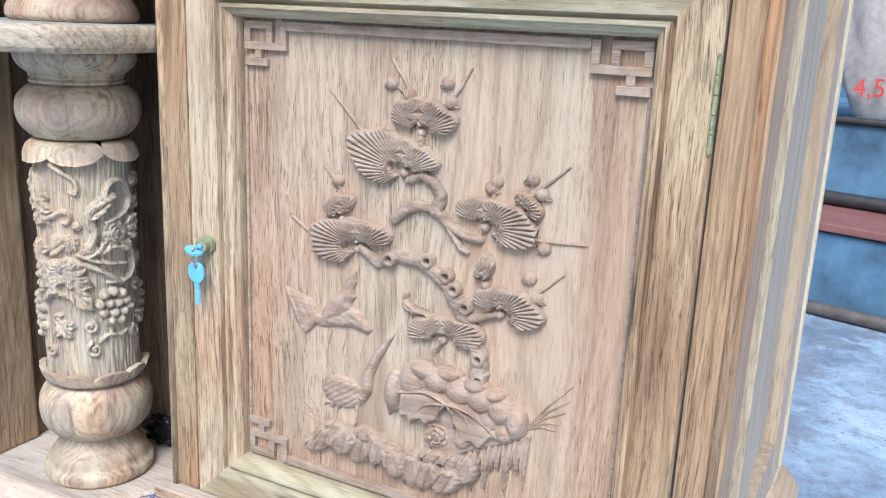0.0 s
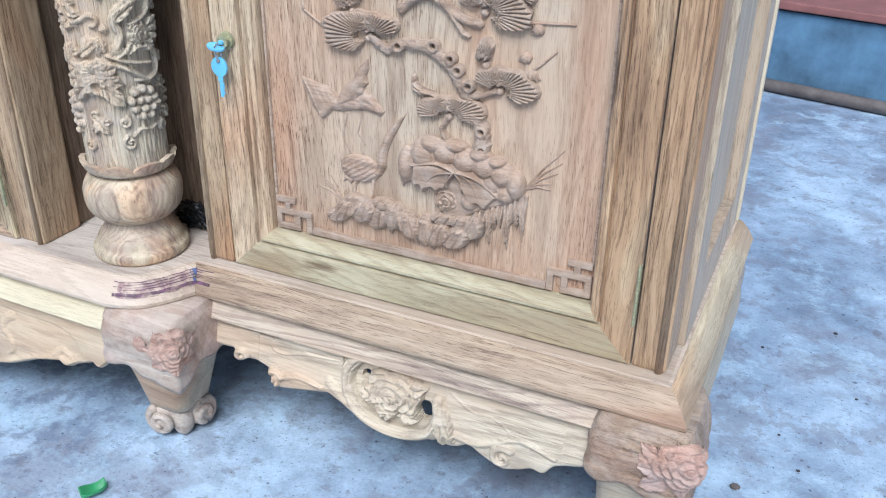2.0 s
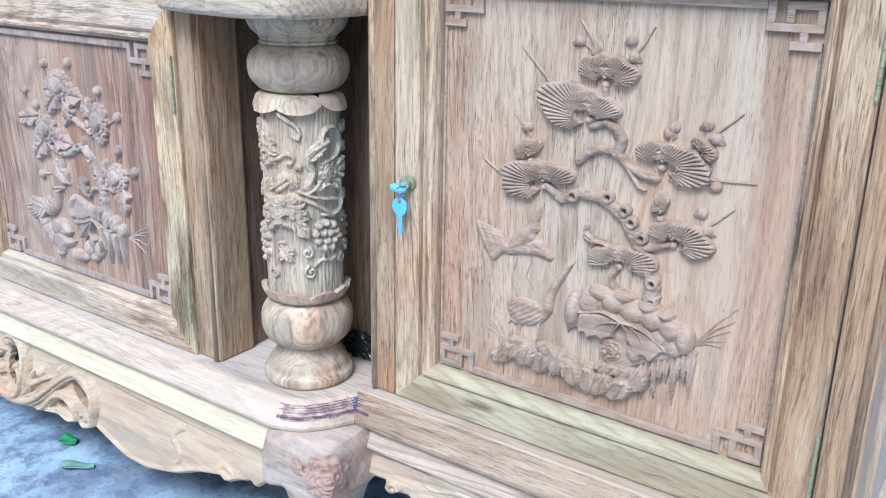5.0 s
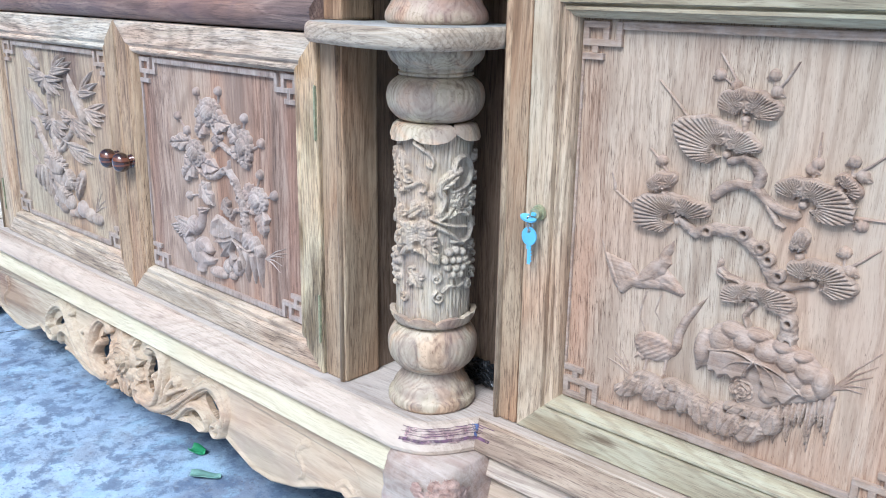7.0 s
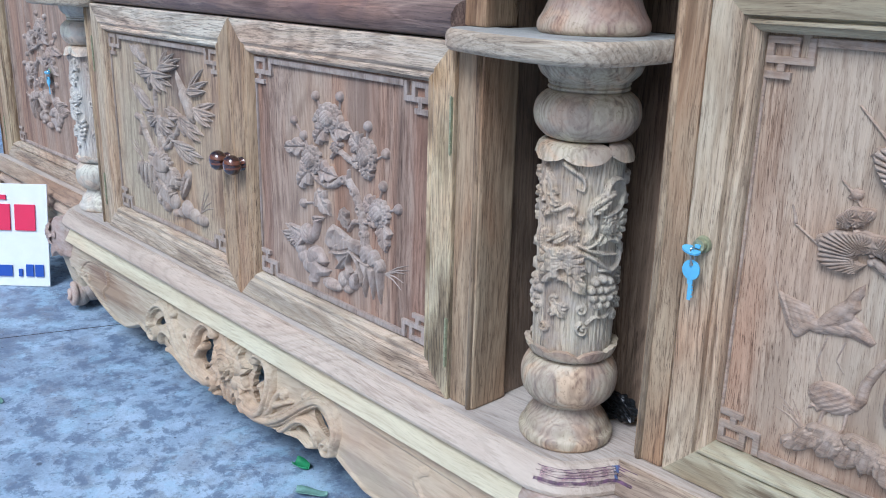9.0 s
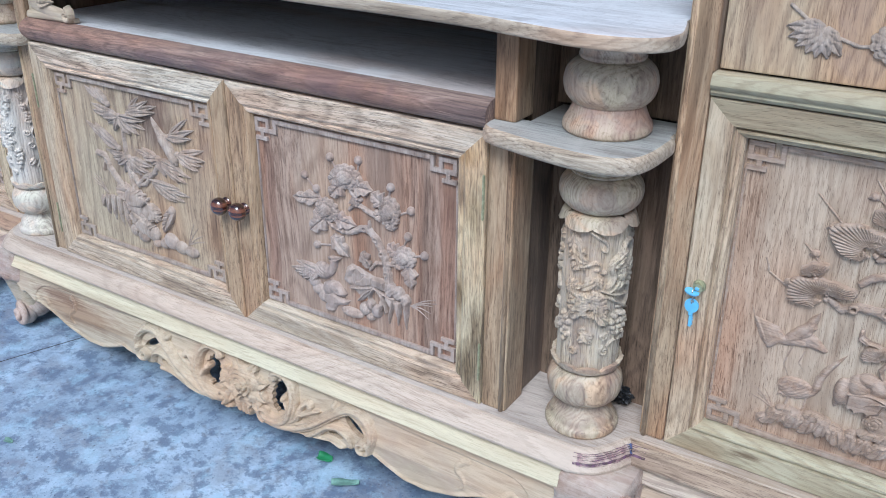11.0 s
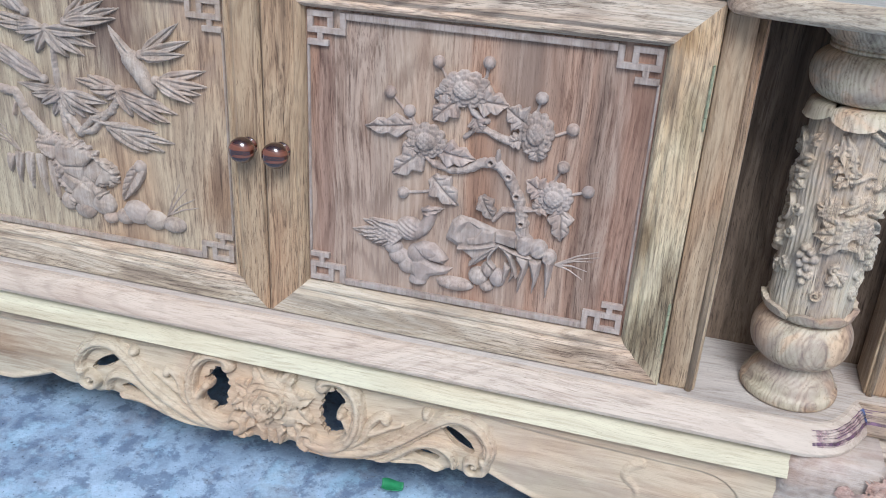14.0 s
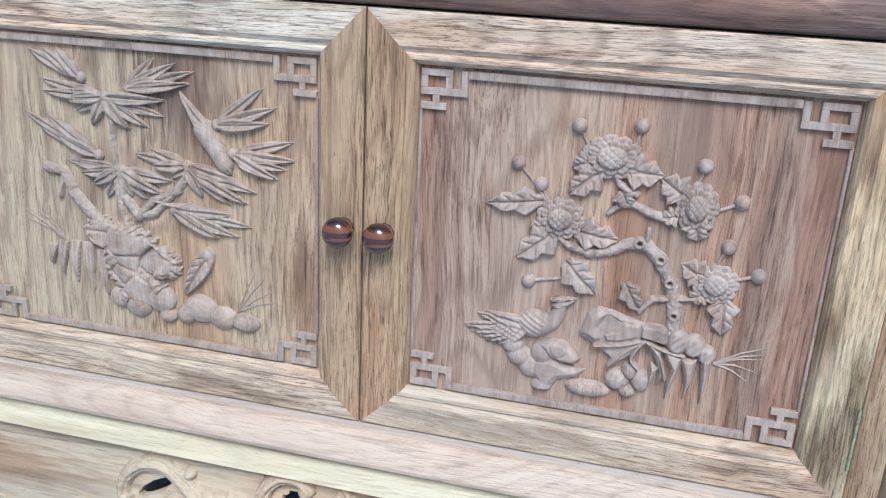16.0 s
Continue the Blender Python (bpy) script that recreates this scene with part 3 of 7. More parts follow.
def ball(bm, c, r, sx=1.0, sy=1.0, sz=1.0, u=14, v=9):
    bmesh.ops.create_uvsphere(bm, u_segments=u, v_segments=v, radius=r, matrix=Matrix.Translation(c) @ Matrix.Diagonal((sx, sy, sz, 1)))


# ---- carving: heights over a flat ground, in millimetres ----
def dist_seg(X, Z, a, b):
    dx, dz = b[0] - a[0], b[1] - a[1]
    t = np.clip(((X - a[0]) * dx + (Z - a[1]) * dz) / (dx * dx + dz * dz + 1e-9), 0, 1)
    return np.hypot(X - a[0] - t * dx, Z - a[1] - t * dz), t


def grain(X, Z, s, seed=0.0):
    return np.sin(X * s + 3 * np.sin(Z * s * 0.7 + seed)) * np.sin(Z * s * 1.1 + 2 * np.sin(X * s * 0.6 + seed * 2))


def h_rod(X, Z, pts, r0, r1, high, bark=0.0, vein=0.0):
    """A branch or stem with a round back."""
    h = np.full(X.shape, -1.0)
    n = len(pts) - 1
    for i in range(n):
        d, t = dist_seg(X, Z, pts[i], pts[i + 1])
        r = r0 + (r1 - r0) * (i + t) / n
        r = r * (1 + bark * 0.25 * grain(X, Z, 0.35, i))
        k = np.where(d < r, np.sqrt(np.clip(1 - (d / r) ** 2, 0, 1)) * high * (r / max(r0, r1)) ** 0.5 - vein * np.exp(-((d / r - 0.5) / 0.13) ** 2), -1.0)
        h = np.maximum(h, k)
    if bark:
        h = np.where(h > 0, h + bark * grain(X, Z, 0.9, 1.0), h)
    return h


def h_ball(X, Z, x, z, r, high=None, squash=1.0):
    d = np.hypot(X - x, (Z - z) / squash)
    return np.where(d < r, np.sqrt(np.clip(1 - (d / r) ** 2, 0, 1)) * (high or r), -1.0)


def h_fan(X, Z, p, left, right, top, high=8.0, ribs=22):
    """A pine-needle cluster: a fan of fine ribs that rises to a crisp scalloped rim."""
    ang = lambda q: math.atan2(q[1] - p[1], q[0] - p[0])
    rad = lambda q: math.hypot(q[1] - p[1], q[0] - p[0])
    at = ang(top)
    al = (ang(left) - at + math.pi) % (2 * math.pi) - math.pi
    ar = (ang(right) - at + math.pi) % (2 * math.pi) - math.pi
    th = (np.arctan2(Z - p[1], X - p[0]) - at + math.pi) % (2 * math.pi) - math.pi
    rho = np.hypot(X - p[0], Z - p[1])
    rt, rl, rr = rad(top), rad(left), rad(right)
    w = np.clip(np.where(th > 0, th / max(al, 0.05), th / min(ar, -0.05)), 0, 2)
    # the rim is an arch through the top and both ends
    side = []
    for rad_e, ang_e in ((rl, al), (rr, ar)):
        rest = 1 / rad_e ** 2 - (math.cos(ang_e) / rt) ** 2
        side.append(min(1.12 * rad_e, abs(math.sin(ang_e)) / math.sqrt(rest)) if rest > 1e-6 else 1.12 * rad_e)
    R = 1 / np.sqrt((np.cos(th) / rt) ** 2 + (np.sin(th) / np.where(th > 0, side[0], side[1])) ** 2)
    pitch = 1.15 * ribs * math.pi / (al - ar)
    R = R * (1 + 0.02 * np.abs(np.cos(pitch * th)) + 0.035 * np.cos(pitch * 0.31 * th + p[0])) * (1 - 0.30 * np.clip((w - 0.70) / 0.36, 0, 1) ** 2)
    q = rho / R
    inside = (w < 1.06) & (q < 1) & (q > 0.15 + 0.15 * np.clip(w, 0, 1))
    rib = 1 - 0.46 * np.exp(-(np.sin(pitch * th) / 0.42) ** 2)
    body = (0.55 + 0.45 * np.sin(1.5 * np.clip(q, 0, 1))) * np.clip((1 - q) / 0.06, 0, 1) ** 0.5 * (1 - 0.25 * np.clip(w, 0, 1) ** 3)
    h = np.where(inside, high * body * rib + 0.5, -1.0)
    dx, dz = (top[0] - p[0]) / rt, (top[1] - p[1]) / rt
    for k in (-3.2, 3.2):
        h = np.where(np.hypot(X - p[0] - 0.16 * rt * dx - k * dz, Z - p[1] - 0.16 * rt * dz + k * dx) < 2.0, 0.3, h)
    return h


def h_leaf(X, Z, a, b, wide, high=4.0, veins=6, lobes=0.0, base=0.15):
    """A leaf from its stalk to its tip, with a sunk midrib, cut side veins and notched lobes."""
    dx, dz = b[0] - a[0], b[1] - a[1]
    L = math.hypot(dx, dz)
    s = ((X - a[0]) * dx + (Z - a[1]) * dz) / (L * L)
    t = (-(X - a[0]) * dz + (Z - a[1]) * dx) / L
    sc = np.clip(s, 0, 1)
    notch = 2 * np.abs(2 * ((sc * 2.6 + 0.2) % 1) - 1) - 1
    wp = wide * (np.sin(math.pi * sc ** 0.75) * (1 - base) + base * (1 - sc)) * (1 + 1.2 * lobes * notch)
    q = np.abs(t) / np.maximum(wp, 0.05)
    inside = (s > 0) & (s < 1) & (q < 1)
    h = high * (0.45 + 0.55 * np.sin(math.pi * np.clip(sc * 0.9 + 0.1, 0, 1))) * (0.62 + 0.38 * np.clip((1 - q) / 0.16, 0, 1) ** 0.5 + 0.22 * (q - 0.5))
    h = h - 0.36 * high * np.exp(-(t / max(0.7, wide * 0.11)) ** 2)
    if veins:
        fr = (sc * veins - q * 0.9) % 1.0
        h = h - 0.17 * high * np.exp(-((fr - 0.5) / 0.17) ** 2) * np.clip((q - 0.1) / 0.2, 0, 1)
    return np.where(inside, np.maximum(h, 0.4), -1.0)


def h_bloom(X, Z, x, z, rx, rz, high=8.0, petals=11):
    """A chrysanthemum: overlapping scale petals round a domed heart scored crosswise."""
    u, v = (X - x) / rx, (Z - z) / rz
    q = np.hypot(u, v)
    h = np.where(q < 0.75, high * 0.45, -1.0)
    for k, (rad, n, size) in enumerate(((0.76, petals, 0.29), (0.58, petals - 1, 0.24))):
        for i in range(n):
            a = 2 * math.pi * (i + 0.5 * (k % 2)) / n
            c, sn = math.cos(a), math.sin(a)
            al = (u - rad * c) * c + (v - rad * sn) * sn
            ac = -(u - rad * c) * sn + (v - rad * sn) * c
            d = np.hypot(al / (1.1 * size), ac / size)
            lift = high * (0.40 + 0.17 * k) + high * (0.10 * al / size + 0.12 * np.sqrt(np.clip(1 - d * d, 0, 1)) - 0.06 * np.exp(-(ac / (0.25 * size)) ** 2))
            h = np.where(d < 1, np.maximum(lift, 0.5), h)
    score = np.maximum(np.exp(-(np.sin((u + v) * 9.5) / 0.36) ** 2), np.exp(-(np.sin((u - v) * 9.5) / 0.36) ** 2))
    heart = high * (0.80 + 0.34 * np.sqrt(np.clip(1 - (q / 0.55) ** 2, 0, 1)) - 0.09 * score)
    return np.where(q < 0.52, heart, h)


def h_piece(X, Z, outline, high, soft=4.0):
    """A flat carved piece within an outline, its edges rounded over."""
    near = np.full(X.shape, 1e6)
    inside = np.zeros(X.shape, bool)
    for a, b in zip(outline, outline[1:] + outline[:1]):
        near = np.minimum(near, dist_seg(X, Z, a, b)[0])
        if a[1] != b[1]:
            inside ^= ((a[1] > Z) != (b[1] > Z)) & (X < (b[0] - a[0]) * (Z - a[1]) / (b[1] - a[1]) + a[0])
    return np.where(inside, 0.4 + high * np.clip(near / soft, 0, 1) ** 0.6, -1.0)


def h_rose(X, Z, x, z, rx, rz, high=16.0):
    """An open rose: rings of cupped petals with raised rims round a wound heart."""
    u, v = (X - x) / rx, (Z - z) / rz
    return np.where(rose_height(u, v) > 0, np.maximum(high * rose_height(u, v), 0.5), -1.0)


def rose_height(u, v):
    """Heights from 0 to 1 of a rose of radius 1; below 0 outside its petals."""
    q = np.hypot(u, v)
    th = np.arctan2(v, u)
    h = np.where(q < 0.7, 0.4, -1.0)
    for rad, n, size, foot, turn in ((0.66, 6, 0.40, 0.34, 0.3), (0.44, 5, 0.36, 0.50, 0.9), (0.26, 4, 0.28, 0.66, 0.2)):
        for i in range(n):
            a = turn + 2 * math.pi * i / n
            c, sn = math.cos(a), math.sin(a)
            al = (u - rad * c) * c + (v - rad * sn) * sn
            ac = -(u - rad * c) * sn + (v - rad * sn) * c
            d = np.hypot(al, ac / 1.12) / size
            rim = foot + 0.20 * np.clip(d, 0, 1) ** 3 * np.clip(0.4 + al / size, 0, 1.3) - 0.06 * np.exp(-(ac / (0.3 * size)) ** 2) - 0.5 * np.clip((d - 0.93) / 0.07, 0, 1) ** 2
            h = np.where(d < 1, rim, h)
    wind = (q * 8.0 + th / (2 * math.pi)) % 1.0
    return np.where(q < 0.25, 0.74 + 0.22 * wind ** 2 * (1 - q), h)


def h_scroll(X, Z, x, z, r, turns, start, hand=1, thick=2.2, high=4.0):
    """A volute: a rod wound inwards."""
    pts = []
    n = int(14 * turns)
    for i in range(n + 1):
        f = i / n
        a = start + hand * f * turns * 2 * math.pi
        q = r * (1 - 0.86 * f)
        pts.append((x + q * math.cos(a), z + q * math.sin(a)))
    return np.maximum(h_rod(X, Z, pts, thick, thick * 0.55, high), h_ball(X, Z, x, z, r * 0.2, high))


def h_rocks(X, Z, blobs, high, cells, seed, squash=1.15):
    """Carved boulders: chisel-cut facets within a ragged outline made of ellipses (x, z, rx, rz)."""
    rng = np.random.RandomState(seed)
    env = np.full(X.shape, -1.0)
    wob = 0.13 * grain(X, Z, 0.33, seed) + 0.07 * grain(X, Z, 0.8, seed + 2)
    for x, z, rx, rz in blobs:
        env = np.maximum(env, 1 - np.hypot((X - x) / rx, (Z - z) / rz) + wob)
    x0, x1 = min(b[0] - b[2] for b in blobs), max(b[0] + b[2] for b in blobs)
    z0, z1 = min(b[1] - b[3] for b in blobs), max(b[1] + b[3] for b in blobs)
    sx, sz = rng.uniform(x0, x1, cells), rng.uniform(z0, z1, cells)
    tall = rng.uniform(0.55, 1.0, cells)
    tilt = rng.uniform(-0.09, 0.09, (cells, 2))
    d = np.stack([np.hypot(X - a, (Z - b) * squash) for a, b in zip(sx, sz)])
    o = np.argsort(d, axis=0)
    d1 = np.take_along_axis(d, o[:1], 0)[0]
    d2 = np.take_along_axis(d, o[1:2], 0)[0]
    i = o[0]
    h = high * tall[i] * (0.70 + 0.30 * np.clip((d2 - d1) / 6.0, 0, 1) ** 0.6) + (X - sx[i]) * tilt[i, 0] * 2 + (Z - sz[i]) * tilt[i, 1] * 2
    h = h + 0.07 * np.sin((X * np.cos(3 * tall[i]) + Z * np.sin(3 * tall[i])) * 1.5)
    h = h * np.clip(env * 3.0, 0, 1) ** 0.45
    return np.where(env > 0.0, np.maximum(h, 0.4), -1.0)


def carve(name, ground, box, fn, mat, parent, label="", step=0.9, out=1.0):
    """The part of the heights fn(X, Z) that stands above the ground, as one mesh. ground: (x0, y, z0, way along x)."""
    gx, gy, gz, sx = ground
    x0, x1, z0, z1 = box
    xs, zs = np.arange(x0, x1 + step, step), np.arange(z0, z1 + step, step)
    X, Z = np.meshgrid(xs, zs)
    h = fn(X, Z)
    keep = h > 0.15
    cell = keep[:-1, :-1] | keep[1:, :-1] | keep[:-1, 1:] | keep[1:, 1:]
    used = np.zeros(h.shape, bool)
    used[:-1, :-1] |= cell
    used[1:, :-1] |= cell
    used[:-1, 1:] |= cell
    used[1:, 1:] |= cell
    idx = np.full(h.shape, -1)
    idx[used] = np.arange(used.sum())
    hh = np.where(keep, h, -1.2)
    co = np.stack([gx + sx * X[used] / 1000, gy - hh[used] / 1000 * out, gz + Z[used] / 1000], 1)
    r, c = np.nonzero(cell)
    q = np.stack([idx[r, c], idx[r, c + 1], idx[r + 1, c + 1], idx[r + 1, c]], 1)
    if sx < 0:
        q = q[:, ::-1]
    me = bpy.data.meshes.new(name)
    me.from_pydata(co.tolist(), [], q.tolist())
    me.update()
    return part(name, me, mat, parent, label, True)


# ---- the ground and the stepped wall behind ----
bm = bmesh.new()
add_box(bm, -40, 40, -40, 40, -0.2, 0.0)
ground = part("ground", bm, CONCRETE)
tagged(ground, "bluish grey stained concrete yard floor", "ground", kind="structure")

bm = bmesh.new()
tube(bm, [(-0.86, -0.95, -0.0008), (-0.58, -0.18, -0.0008), (-0.40, 0.30, -0.0008), (0.2, 1.9, -0.0008)], 0.0016, 0.0016, 6)
tagged(part("floor_joint", bm, DARK_BAR), "thin dark joint in the concrete floor", "joint", kind="structure")

WALL_AT, WALL_TURN = Vector((1.2, 1.68, 0.0)), -13.0


def wall_block(name, x0, x1, y0, y1, z0, z1, mat, label, category, bevel=0.006, segments=1):
    bm = bmesh.new()
    add_box(bm, x0, x1, y0, y1, z0, z1, bevel)
    ob = part(name, bm, mat)
    ob.matrix_world = Matrix.Translation(WALL_AT) @ pose(0, 0, 0, 0, 0, WALL_TURN)
    return tagged(ob, label, category, kind="structure")


wall_block("ledge_lower", -6, 6, 0, 0.6, 0.0, 0.193, BLUE_WALL, "worn blue limewashed lower ledge of a step", "ledge")
wall_block("ledge_tread", -6, 6, -0.012, 0.30, 0.1972, 0.217, RED_TREAD, "dull red tiled tread on the blue ledge", "tread", 0.004)
wall_block("ledge_upper", -6, 6, 0.26, 1.2, 0.221, 0.425, BLUE_WALL, "worn blue limewashed upper ledge", "ledge")
wall_block("wall_back", -6, 6, 1.2, 1.4, 0.0, 3.2, BLUE_WALL, "dim blue limewashed yard wall", "wall")
for nm, yy, zz, rr, mt, lb in (("floor_pipe", -0.03, 0.016, 0.016, HOSE_GREY, "grey pipe lying along the foot of the blue ledge"), ("cable", 0.225, 0.2355, 0.018, DARK_BAR, "dark rubber cable lying on the red tread"), ("trim_edge", 0.252, 0.431, 0.010, DARK_BAR, "dark rounded edge strip on the upper ledge")):
    bm = bmesh.new()
    tube(bm, [(-6, yy, zz), (-1.0, yy, zz), (-0.2, yy + 0.004, zz), (0.5, yy - 0.004, zz), (2, yy, zz), (6, yy, zz)], rr, rr, 10)
    ob = part(nm, bm, mt, None, "", True)
    ob.matrix_world = Matrix.Translation(WALL_AT) @ pose(0, 0, 0, 0, 0, WALL_TURN)
    tagged(ob, lb, "pipe", kind="structure" if nm == "trim_edge" else "")


# ---- carved pictures of the door panels ----
def box_of(pts, pad):
    return (min(p[0] for p in pts) - pad, max(p[0] for p in pts) + pad, min(p[1] for p in pts) - pad, max(p[1] for p in pts) + pad)


def rod_part(name, g, par, mat, pts, r0, r1, high, bark=0.0, label=""):
    carve(name, g, box_of(pts, max(r0, r1) + 3), lambda X, Z: h_rod(X, Z, pts, r0, r1, high, bark), mat, par, label, 0.8)


def twig(name, g, par, mat, a, b, buds, r=1.6):
    def fn(X, Z):
        h = h_rod(X, Z, [a, ((a[0] + b[0]) / 2 + 1, (a[1] + b[1]) / 2), b], 0.9, r, 2.6)
        for i, (x, z) in enumerate(buds):
            k = h_ball(X, Z, x, z, 5.2, 5.5)
            k = np.where(k > 0, k - 1.6 * np.exp(-((X - x - 1.2) / 0.8) ** 2), k)
            h = np.maximum(h, k)
            h = np.maximum(h, h_leaf(X, Z, (x, z), (x + (8 if i % 2 else -8), z - 4), 2.6, 2.5, 0))
            h = np.maximum(h, h_rod(X, Z, [(x, z), b], 1.0, 1.2, 2.0))
        return h
    carve(name, g, box_of([a, b, *buds], 11), fn, mat, par, "", 0.7)


def grass(g, par, mat, root, tips):
    def fn(X, Z):
        h = np.full(X.shape, -1.0)
        for x, z in tips:
            mid = ((root[0] + x) / 2, (root[1] + z) / 2 + 2.5)
            h = np.maximum(h, h_rod(X, Z, [root, mid, (x, z)], 1.3, 0.5, 1.7))
        return h
    carve("carved_grass", g, box_of([root, *tips], 4), fn, mat, par, "", 0.6)


def knots_over(X, Z, h, knots, r=5.4):
    """Knot holes: a raised ring with a drilled middle."""
    for x, z in knots:
        d = np.hypot(X - x, Z - z)
        h = np.where(d < r, np.maximum(h, 8.0 - 0.25 * (d - r * 0.7) ** 2), h)
        h = np.where(d < r * 0.45, 0.6, h)
    return h


def pine_picture(g, par, ground_mat, mat):
    fans = (((180, 314), (150, 323), (214, 317), (182, 338), 24), ((167, 283), (125, 262), (212, 293), (176, 306), 30), ((113, 240), (95, 244), (128, 260), (108, 259), 14),
            ((128, 219), (95, 191), (170, 233), (129, 241), 28), ((235, 252), (207, 262), (268, 232), (236, 273), 26), ((262, 268), (256, 279), (279, 260), (269, 279), 12),
            ((251, 189), (225, 196), (280, 178), (250, 209), 22), ((205, 160), (170, 157), (245, 160), (203, 178), 26), ((238, 209), (229, 214), (246, 225), (238, 232), 9))
    for p, l, r, t, n in fans:
        carve("carved_pine_fan", g, box_of([p, l, r, t], 8), lambda X, Z: np.maximum(h_fan(X, Z, p, l, r, t, 9.0, n), h_ball(X, Z, p[0], p[1] - 1, 4, 6)), mat, par, "", 0.7)
    trunk = [(234, 118), (237, 140), (236, 153), (228, 170), (218, 187), (205, 205), (185, 217), (163, 217), (146, 210), (130, 219)]
    knots = [(158, 215), (191, 219), (207, 210), (214, 201), (224, 189), (237, 151), (238, 134)]
    carve("carved_pine_trunk", g, box_of(trunk, 14), lambda X, Z: knots_over(X, Z, h_rod(X, Z, trunk, 8.5, 4.5, 7.5, 0.5), knots), mat, par, "", 0.7)
    for pts, a, b in (([(160, 246), (168, 254), (179, 259), (195, 258), (207, 248), (218, 243), (231, 241)], 4.5, 4.0), ([(195, 257), (198, 268), (193, 277), (184, 282), (171, 277)], 5.5, 3.6),
                      ([(221, 180), (236, 182), (251, 189)], 3.6, 2.8), ([(205, 160), (199, 148), (204, 136), (216, 130)], 2.6, 2.6), ([(172, 184), (180, 178), (190, 177), (207, 166)], 3.0, 2.2),
                      ([(180, 314), (181, 300)], 2.4, 3.0), ([(207, 246), (216, 233), (222, 230)], 3.2, 1.6), ([(172, 190), (171, 180), (180, 176)], 2.6, 2.0)):
        rod_part("carved_branch", g, par, mat, pts, a, b, 6.5, 0.4)
    for a, b, buds in (((153, 364), (174, 334), [(154, 347), (169, 339)]), ((218, 361), (200, 333), [(200, 350), (203, 337)]), ((99, 338), (141, 296), [(120, 304), (138, 306)]),
                       ((60, 236), (98, 212), [(86, 227)]), ((295, 301), (268, 278), [(269, 290), (277, 280)]), ((311, 249), (272, 247), [(281, 242)]),
                       ((297, 226), (272, 204), [(272, 219), (278, 205)]), ((242, 309), (240, 272), [(242, 285), (238, 280)]), ((95, 278), (113, 260), [(108, 269)]), ((57, 250), (62, 236), [])):
        twig("carved_bud_twig", g, par, mat, a, b, buds)

    def flying(X, Z):
        # two broad wings spread in a V over a low body, head down at one end, the tail at the other
        h = h_piece(X, Z, [(49, 190), (57, 174), (70, 171), (85, 168), (93, 159), (92, 148), (83, 147), (77, 137), (67, 145), (57, 166)], 3.6, 5.0)
        h = np.where((h > 0) & (X < 86), h + 0.2 * np.sin(1.1 * (0.8 * X + 0.5 * Z)) - 0.9 * np.exp(-((X - np.interp(Z, (137, 190), (79, 52))) / 1.2) ** 2), h)
        k = h_piece(X, Z, [(83, 147), (96, 146), (112, 151), (124, 151), (138, 148), (142, 153), (130, 165), (123, 170), (116, 165), (93, 152)], 3.8, 4.0)
        h = np.maximum(h, np.where(k > 0, k + 0.25 * np.sin(1.2 * (Z + 0.35 * X)), k))
        h = np.maximum(h, h_rod(X, Z, [(77, 142), (86, 152), (100, 155), (114, 156)], 4.5, 6.0, 5.2))
        k = h_piece(X, Z, [(90, 155), (96, 164), (104, 174), (112, 181), (117, 191), (126, 199), (127, 190), (124, 184), (126, 177), (122, 172), (122, 166), (116, 163), (112, 157), (101, 152), (93, 149)], 5.4, 5.0)
        return np.maximum(h, np.where(k > 0, k + 0.32 * np.sin(0.95 * (X * 0.78 - 0.62 * Z)), k))
    carve("carved_flying_bird", g, (46, 152, 132, 210), flying, mat, par, "", 0.6)
    for pts in ([(103, 146), (97, 122), (106, 104)], [(118, 146), (113, 128), (121, 118)]):
        rod_part("carved_grass_stem", g, par, mat, pts, 1.0, 0.7, 1.5)

    def standing(X, Z):
        # a round back scored with feathers, the neck drawn up in one long blade
        body = h_ball(X, Z, 115, 94, 21, 6.5, 0.66)
        body = np.where(body > 0, body + 0.35 * np.sin(1.5 * (0.55 * X - 0.84 * Z) + 0.5 * np.sin(0.3 * X)), body)
        h = np.maximum(body, h_piece(X, Z, [(128, 90), (133, 100), (135, 116), (141, 130), (150, 142), (164, 156), (156, 140), (149, 127), (144, 114), (143, 100), (137, 90)], 4.5, 3.0))
        h = np.maximum(h, h_piece(X, Z, [(98, 84), (95, 76), (101, 80), (104, 76), (108, 80), (112, 77), (116, 84)], 2.4, 2.0))
        for pts in ([(110, 82), (108, 70), (107, 58)], [(129, 84), (128, 70), (126, 64)]):
            h = np.maximum(h, h_rod(X, Z, pts, 1.7, 1.4, 2.6))
        return h
    carve("carved_standing_bird", g, (88, 172, 52, 162), standing, mat, par, "", 0.6)

    def hatch(X, Z, k, x, z, way):
        """Fine arcs of the gouge over a rounded stone."""
        return np.where(k > 0, k + 0.08 * np.sin(2.2 * np.hypot(X - x + way, Z - z - 9)), k)

